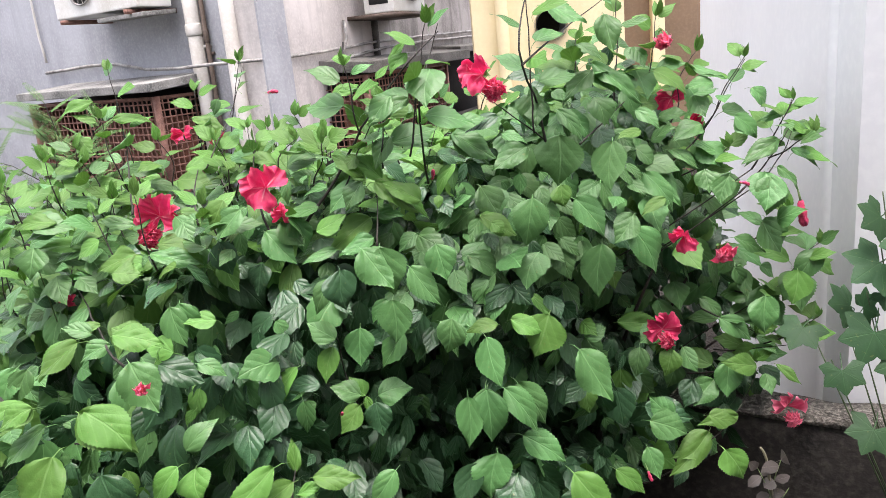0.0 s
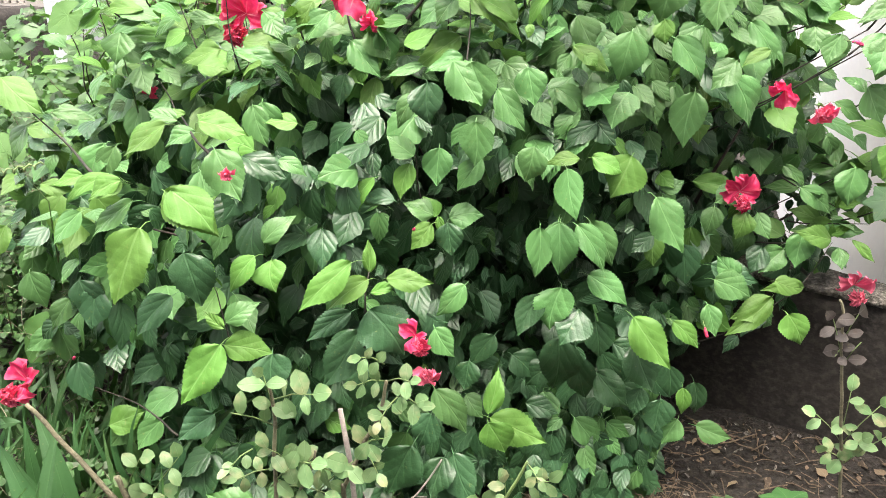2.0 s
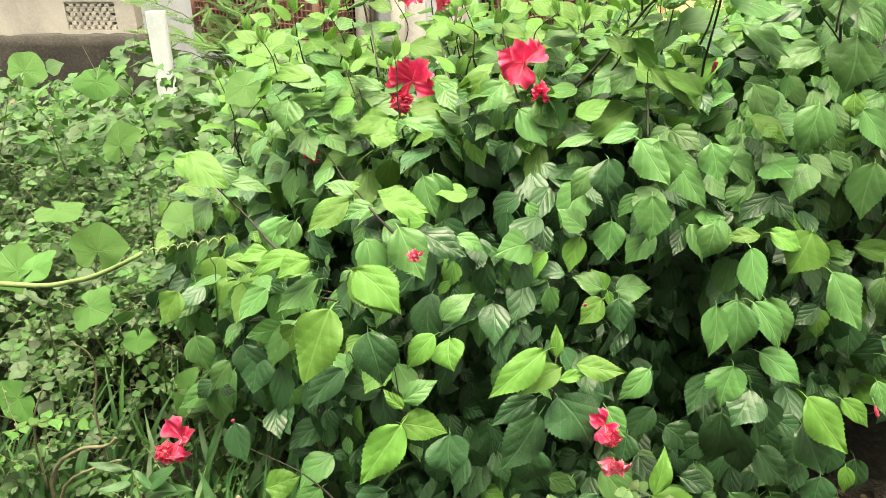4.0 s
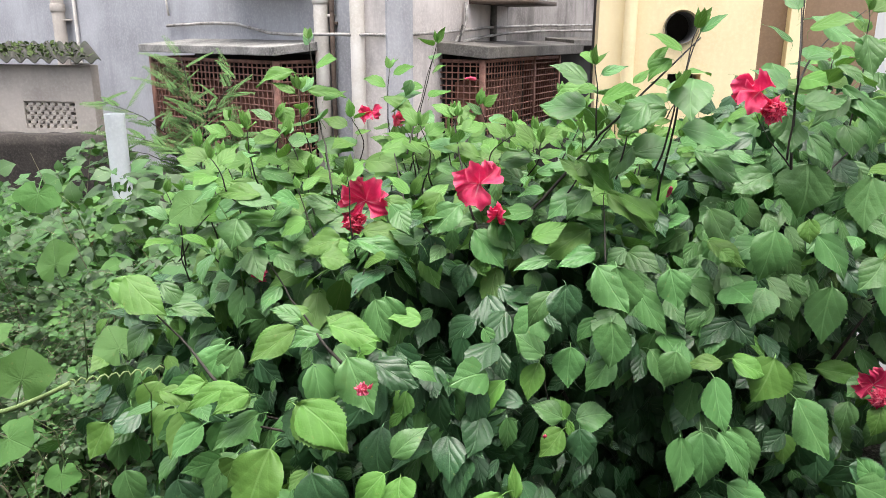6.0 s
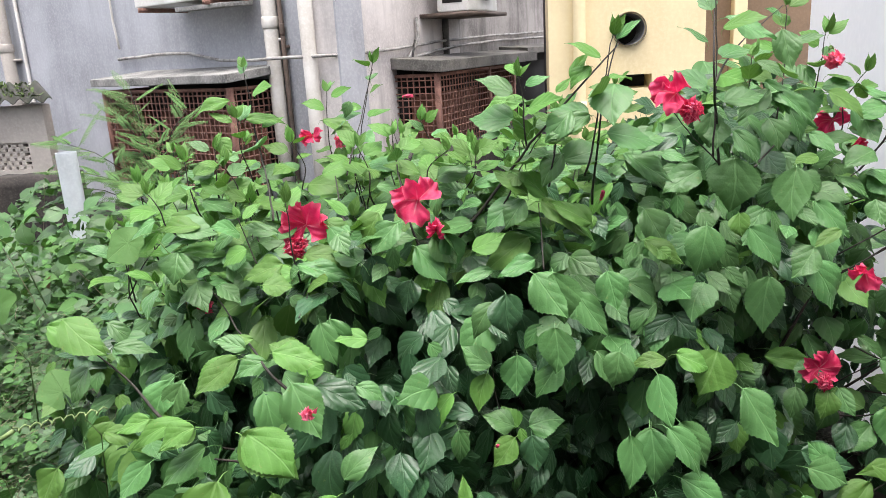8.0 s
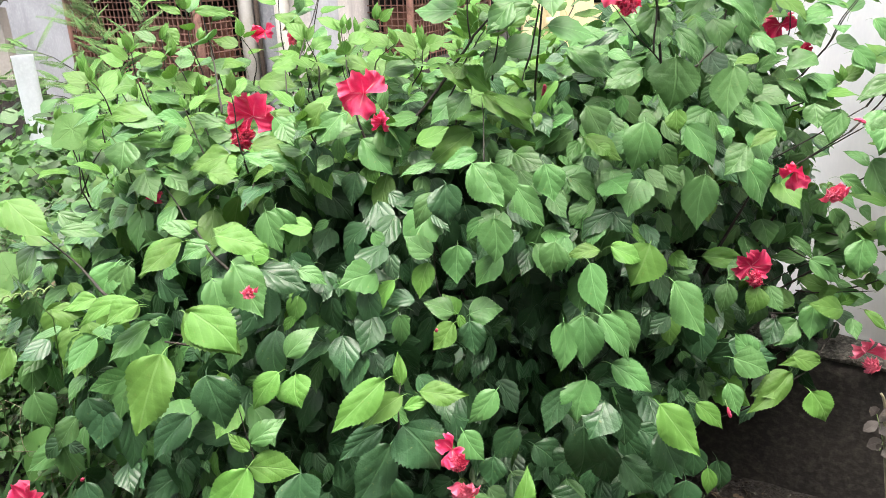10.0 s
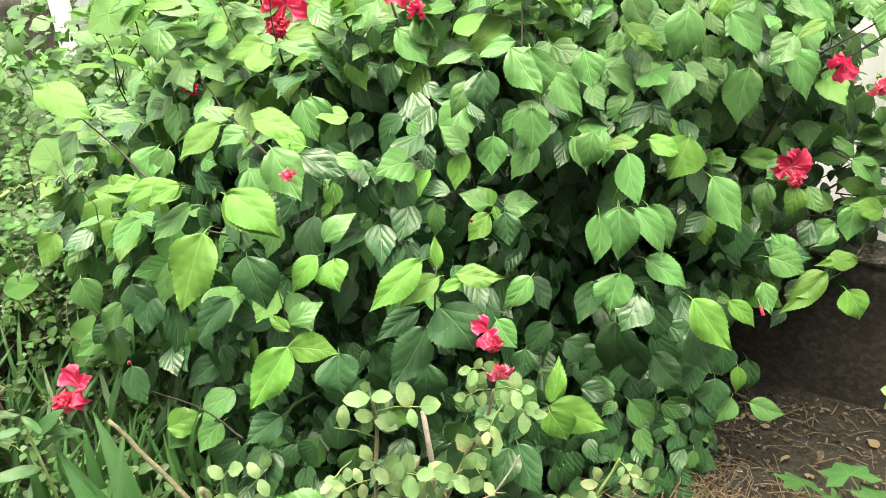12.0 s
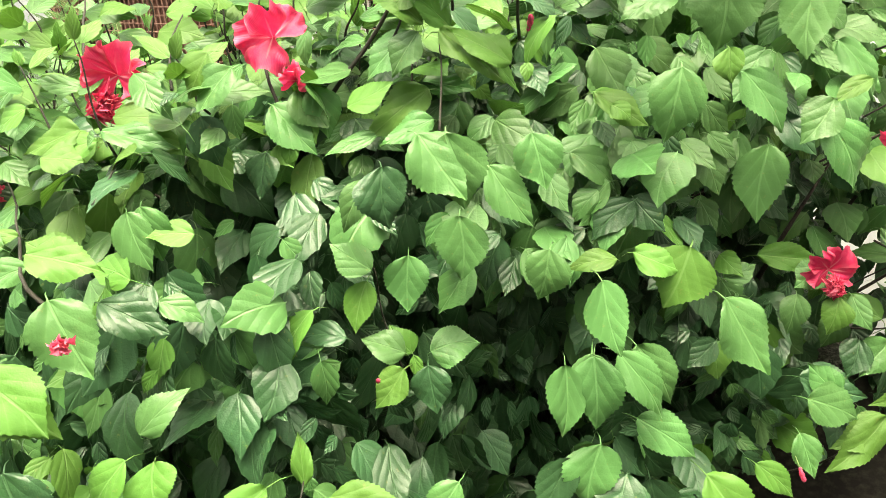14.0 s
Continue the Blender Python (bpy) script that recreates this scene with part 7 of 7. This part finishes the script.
GRASS_MESH = [leaf_mesh("blade", b, LEAF_GRASS) for b in GRASS_B]
grass = thing("broad_grass", (-0.98, 1.05, GROUND), "clump of broad arching green grass blades", "grass")
for b, t in (((-1.07, 0.95, -0.12), (-0.852, 0.93, 0.343)), ((-1.125, 1.15, -0.10), (-1.088, 1.13, 0.275)), ((-0.88, 1.15, -0.10), (-1.03, 1.12, 0.25)), ((-1.01, 1.2, -0.10), (-0.993, 1.18, 0.30)),
             ((-0.70, 1.0, -0.10), (-0.84, 0.97, 0.27)), ((-0.66, 0.95, -0.1), (-0.83, 0.93, 0.23)), ((-0.54, 0.86, -0.1), (-0.53, 0.84, 0.44)), ((-1.2, 1.1, -0.1), (-1.32, 1.05, 0.20)), ((-0.96, 0.85, -0.1), (-0.732, 0.77, 0.471)), ((-0.99, 1.0, -0.1), (-0.80, 0.95, 0.306)), ((-0.85, 0.98, -0.1), (-0.696, 0.89, 0.256)), ((-0.80, 0.92, -0.1), (-0.632, 0.83, 0.252)),
             ((-1.04, 1.08, -0.1), (-1.033, 1.08, 0.311)), ((-0.98, 1.12, -0.1), (-0.972, 1.12, 0.36)), ((-0.89, 1.06, -0.1), (-0.885, 1.05, 0.392)), ((-0.54, 0.80, -0.1), (-0.485, 0.75, 0.40)), ((-1.0, 0.98, -0.1), (-0.78, 0.92, 0.295)),
             ((-0.683, 0.82, -0.1), (-0.683, 0.77, 0.332)), ((-1.2, 0.93, -0.1), (-0.979, 0.87, 0.2)), ((-0.95, 1.0, -0.1), (-0.72, 0.94, 0.13)), ((-1.15, 1.3, -0.1), (-0.98, 1.22, 0.28))):
    put_leaf(grass, GRASS_MESH[rp.randrange(3)], aim(b, t, (rp.gauss(0, 0.5), -1, 0.6), 1.15), "blade")


# ---- feathery shrub by the grey house ----
def frond(base, tip, pairs, size):
    b, t = Vector(base), Vector(tip)
    d = t - b
    items = []
    sag = Vector((0, 0, -0.12 * d.length))
    up = Vector((0, -0.5, 1))
    side = d.cross(up).normalized()
    at = lambda k: b + d * k + sag * (k * k)
    for i in range(pairs):
        k = 0.12 + 0.88 * i / pairs
        w = size * (0.55 + 0.45 * math.sin(math.pi * min(1, k + 0.15)))
        for s in (-1, 1):
            p = at(k)
            items.append((PINNA_B[0], aim(p, p + (side * s + d.normalized() * 0.35).normalized() * w * rp.uniform(0.8, 1.15) + Vector((0, 0, -0.2 * w)), up, 1.2), 0))
    return items, [at(k / 5) for k in range(6)]


def feathery(name, foot, rows, stems, label, size, pairs, material=LEAF_FERN):
    p = thing(name, foot, label, "shrub")
    foot = Vector(foot)
    for line in stems:
        n = len(line)
        part("stem", tube(line, [size * (0.17 - 0.12 * i / n) for i in range(n)], 6), TWIG, p)
    for i, (b, t) in enumerate(rows):
        items, line = frond(b, t, pairs, size)
        ob = new("frond", heap("frond", [(x, Matrix.Translation(-foot) @ m, k) for x, m, k in items], [material]))
        ob.parent = tagged(ob, kind="stuff") and p
        part("midrib", tube(line, [size * k for k in (0.07, 0.06, 0.05, 0.04, 0.035, 0.025)], 5), STEM_GREEN, p)


foot, fr, arcs = Vector((-2.25, 4.5, GROUND)), [], []
for tip in ((-2.31, 4.45, 1.24), (-1.97, 4.40, 1.12), (-2.86, 4.5, 0.98), (-2.62, 4.4, 0.78), (-2.46, 4.55, 1.10), (-2.15, 4.42, 0.95), (-2.80, 4.45, 0.70), (-2.02, 4.5, 0.80), (-2.35, 4.35, 0.72)):
    tip = Vector(tip)
    arc = [foot + (tip - foot) * k + Vector((0, 0, 0.22 * math.sin(math.pi * k))) + Vector(((foot.x - tip.x) * 0.35 * math.sin(math.pi * k), 0, 0)) for k in (0, 0.2, 0.4, 0.6, 0.8, 1.0)]
    arcs.append(arc)
    for i in range(19):
        k = 0.28 + 0.72 * i / 18
        q = k * 5
        j = min(4, int(q))
        b = arc[j].lerp(arc[j + 1], q - j)
        way = (arc[j + 1] - arc[j]).normalized()
        a = rp.uniform(0, 2 * math.pi)
        d = Vector((math.cos(a), math.sin(a) * 0.5 - 0.2, rp.uniform(-0.1, 0.3))) + way * 0.5
        fr.append((b, b + d.normalized() * rp.uniform(0.16, 0.32)))
feathery("feathery_shrub", foot, fr, arcs, "loose shrub with feathery yellow-green fronds before the cage", 0.030, 26)
fr = []
for i in range(22):
    b = Vector((-0.41 + rp.gauss(0, 0.03), 0.62 + rp.uniform(-0.02, 0.05), 0.42 + rp.uniform(0, 0.10)))
    fr.append((b, b + Vector((rp.uniform(-0.045, 0.045), rp.uniform(-0.03, 0.02), rp.uniform(-0.01, 0.045)))))
feathery("feathery_herb", (-0.40, 0.64, GROUND), fr, [[(-0.40, 0.64, GROUND), (-0.405, 0.64, 0.2), b] for b, t in fr[::4]], "small herb with bright green comb-like leaves", 0.010, 16, LEAF_MID)

# ---- litter ----
rs = random.Random(77)


def arc_stalk():
    x, y = rs.gauss(0.30, 0.11), rs.gauss(1.33, 0.09)
    r, a0, arc = rs.uniform(0.05, 0.13), rs.uniform(0, 6.28), rs.uniform(0.8, 2.6)
    z = ground_height(x, y) + 0.012 + rs.random() * 0.05
    pts = [(x + r * (math.cos(a0 + arc * k / 5) - math.cos(a0)), y + r * (math.sin(a0 + arc * k / 5) - math.sin(a0)), z + 0.02 * math.sin(k * 1.1 + a0)) for k in range(6)]
    return tube(pts, rs.uniform(0.0008, 0.002), 4, False)


nest = thing("straw_heap", (0.30, 1.33, GROUND), "nest-like heap of dry brown stalks on the soil", "straw heap")
for i in range(280):
    part("stalk", arc_stalk(), STRAW, nest)


def straw_stuff():
    shapes = [arc_stalk() for i in range(120)]
    while len(shapes) < 480:
        x, y = rs.uniform(0.0, 1.2), rs.uniform(1.15, 1.82)
        if (Vector((x, y, 0)) - LOW_P).dot(LOW_N) < 0.06:
            continue
        a, l = rs.uniform(0, 6.28), rs.uniform(0.02, 0.13)
        z = ground_height(x, y) + 0.010
        shapes.append(tube([(x + math.cos(a) * l * k / 3, y + math.sin(a) * l * k / 3, z + 0.012 * rs.random()) for k in range(4)], rs.uniform(0.0008, 0.002), 4, False))
    return join(*shapes)


tagged(new("dry_straw", mesh_of("dry_straw", straw_stuff(), STRAW)), "loose dry straw strewn over the soil", "straw", kind="stuff")
dry = []
for i in range(120):
    x, y = rs.uniform(-0.4, 1.1), rs.uniform(1.0, 1.85)
    if (Vector((x, y, 0)) - LOW_P).dot(LOW_N) < 0.05:
        continue
    b = Vector((x, y, ground_height(x, y) + 0.012))
    a = rs.uniform(0, 6.28)
    dry.append((WEED_B[rs.randrange(3)], aim(b, b + Vector((math.cos(a), math.sin(a), rs.uniform(-0.1, 0.25))) * rs.uniform(0.015, 0.042), (rs.gauss(0, 0.5), rs.gauss(0, 0.5), 1)), 0))
tagged(new("dead_leaves", heap("dead_leaves", dry, [LEAF_DRY])), "scattered dead brown leaves on the soil", "leaf litter", kind="stuff")

bits = []
for i in range(2600):
    x, y = rs.uniform(-0.3, 1.25), rs.uniform(0.9, 1.85)
    if (Vector((x, y, 0)) - LOW_P).dot(LOW_N) < 0.02:
        continue
    b = Vector((x, y, ground_height(x, y) + 0.006))
    a = rs.uniform(0, 6.28)
    bits.append((WEED_B[rs.randrange(3)], aim(b, b + Vector((math.cos(a), math.sin(a), rs.uniform(-0.3, 0.5))) * rs.uniform(0.006, 0.022), (rs.gauss(0, 0.7), rs.gauss(0, 0.7), 1), rs.uniform(0.5, 1.6)), rs.randrange(3)))
tagged(new("soil_litter", heap("soil_litter", bits, [STRAW, SOIL, RUBBLE])), "crumbs of soil, husk and broken stalk on the ground", "litter", kind="stuff")

# ---- weeds and ground cover ----
rw = random.Random(21)
WEED_BUMPS = [(rw.uniform(-3.4, -0.9), rw.uniform(1.2, 4.8), rw.uniform(0.2, 0.55)) for i in range(34)]


def weed_height(x, y):
    h = 0.12
    for cx, cy, a in WEED_BUMPS:
        h = max(h, a * math.exp(-((x - cx) ** 2 + (y - cy) ** 2) / 0.18) + 0.1)
    return h + 0.16 * math.exp(-((x + 2.0) / 0.7) ** 2 - ((y - 3.2) / 0.7) ** 2) + max(0.0, min(0.30, (y - 1.5) * 0.25)) + 0.30 * max(0.0, min(1.0, (-0.75 - x) * 2.2)) * max(0.0, min(1.0, (3.2 - y) / 0.8))


SPRIG_STEMS = []


def sprig(items, x, y, z):
    """A thin arching shoot with small leaves set alternately along it."""
    a = rw.uniform(0, 6.28)
    d = Vector((math.cos(a), math.sin(a) * 0.8 - 0.25, rw.uniform(-0.25, 0.8))).normalized()
    n = rw.randrange(7, 16)
    gap = rw.uniform(0.010, 0.020)
    size = rw.choice((0.011, 0.014, 0.017, 0.021, 0.028, 0.036))
    tone = rw.choice((0, 0, 0, 0, 0, 1))
    p = Vector((x, y, z))
    line = [p.copy()]
    for i in range(n):
        d = (d + Vector((rw.gauss(0, 0.10), rw.gauss(0, 0.10), -0.06 + rw.gauss(0, 0.06)))).normalized()
        p = p + d * gap
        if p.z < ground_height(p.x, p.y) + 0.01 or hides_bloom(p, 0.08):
            break
        line.append(p.copy())
        out = d.cross(Vector((0, 0, 1))).normalized() * (1 if i % 2 else -1)
        w = (out + d * 0.5 + Vector((rw.gauss(0, 0.25), rw.gauss(0, 0.25), rw.gauss(0.05, 0.25)))).normalized()
        items.append((SMALL_B[rw.randrange(3)], aim(p, p + w * size * rw.uniform(0.7, 1.2), (rw.gauss(0, 0.4), rw.gauss(-0.4, 0.35), 1.0), rw.uniform(0.8, 1.3)), tone))
    if len(line) > 2:
        SPRIG_STEMS.append(tube(line[::2] + line[-1:], 0.0009, 3, False))


def weed_stuff():
    items = []
    while len(items) < 17000:
        x, y = rw.uniform(-4.2, -0.75), 1.75 + 3.3 * rw.random() ** 1.4
        edge = 0.35 * noise.noise(Vector((x * 1.7, y * 1.7, 11)))
        if x < -3.7 + edge or y > 4.7 + edge or (x > -0.95 and y < 2.3):
            continue
        g = ground_height(x, y)
        z = g + weed_height(x, y) * rw.random() ** 0.7
        if noise.noise(Vector((x * 4, y * 4, z * 4))) > 0.14:
            continue
        b = Vector((x, y, z))
        d = Vector((rw.gauss(0, 0.8), rw.gauss(-0.2, 0.7), rw.gauss(0.05, 0.5))).normalized()
        face = Vector((rw.gauss(0, 0.4), rw.gauss(-0.4, 0.4), 1.0))
        size = rw.choice((0.012, 0.016, 0.02, 0.024, 0.03, 0.038, 0.055)) * rw.uniform(0.8, 1.2) * min(2.2, max(1.0, y / 1.4))
        u = rw.random()
        items.append((SMALL_B[rw.randrange(3)], aim(b, b + d * size, face, rw.uniform(0.8, 1.3)), 0 if u < 0.82 else 1 if u < 0.997 else 2))
    while len(items) < 38000:
        if rw.random() < 0.80:
            x, y = rw.uniform(-2.5, -0.78), rw.uniform(1.12, 2.3)
            z = ground_height(x, y) + weed_height(x, y) * rw.random() ** 0.45
            if z < 0.42 and rw.random() < 0.72:
                continue
            if noise.noise(Vector((x * 3.5, y * 3.5, z * 3.5 + 4))) > 0.18:
                continue
        else:
            x, y = rw.uniform(-1.7, 0.3), rw.uniform(0.75, 1.3)
            if x > -0.35 and rw.random() < 0.6:
                continue
            z = ground_height(x, y) + 0.14 * rw.random()
            if x < -0.9 and rw.random() < 0.5:
                continue
        sprig(items, x, y, z)
    return items


tagged(new("weeds", heap("weeds", weed_stuff(), [LEAF_WEED, LEAF_VINE, LEAF_DRY])), "tangle of small green weeds and creepers on the ground", "weeds", kind="stuff")
stalks = []
for i in range(110):
    x, y = rw.uniform(-3.4, -0.75), 1.1 + 3.4 * rw.random() ** 1.5
    g = ground_height(x, y)
    h = weed_height(x, y) * rw.uniform(0.7, 1.3)
    q = Vector((x, y, g))
    stalks.append(tube([q, q + Vector((rw.gauss(0, 0.05), rw.gauss(0, 0.05), h * 0.5)), q + Vector((rw.gauss(0, 0.14), rw.gauss(0, 0.1), h))], [0.0025, 0.002, 0.001], 5, False))
tagged(new("weed_stalks", mesh_of("weed_stalks", join(*stalks, *SPRIG_STEMS), STEM_ROSE)), "thin brown and green weed stalks", "stalks", kind="stuff")
thin = []
for i in range(1700):
    if i < 900:
        x, y = rw.uniform(-1.7, -0.35), rw.uniform(0.72, 1.5)
    else:
        x, y = rw.uniform(-3.0, -0.9), rw.uniform(1.2, 3.2)
    b = Vector((x, y, ground_height(x, y) + rw.uniform(0, 0.15)))
    t = b + Vector((rw.gauss(0, 0.09), rw.gauss(-0.02, 0.07), rw.uniform(0.03, 0.22) + (0.12 if y > 1.2 else 0)))
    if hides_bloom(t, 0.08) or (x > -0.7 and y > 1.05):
        continue
    thin.append((THIN_B[rw.randrange(3)], aim(b, t, (rw.gauss(0, 0.5), -1, 0.6)), 0 if rw.random() < 0.7 else 1))
tagged(new("thin_grass", heap("thin_grass", thin, [LEAF_GRASS, LEAF_WEED])), "thin green grass blades among the weeds", "grass", kind="stuff")
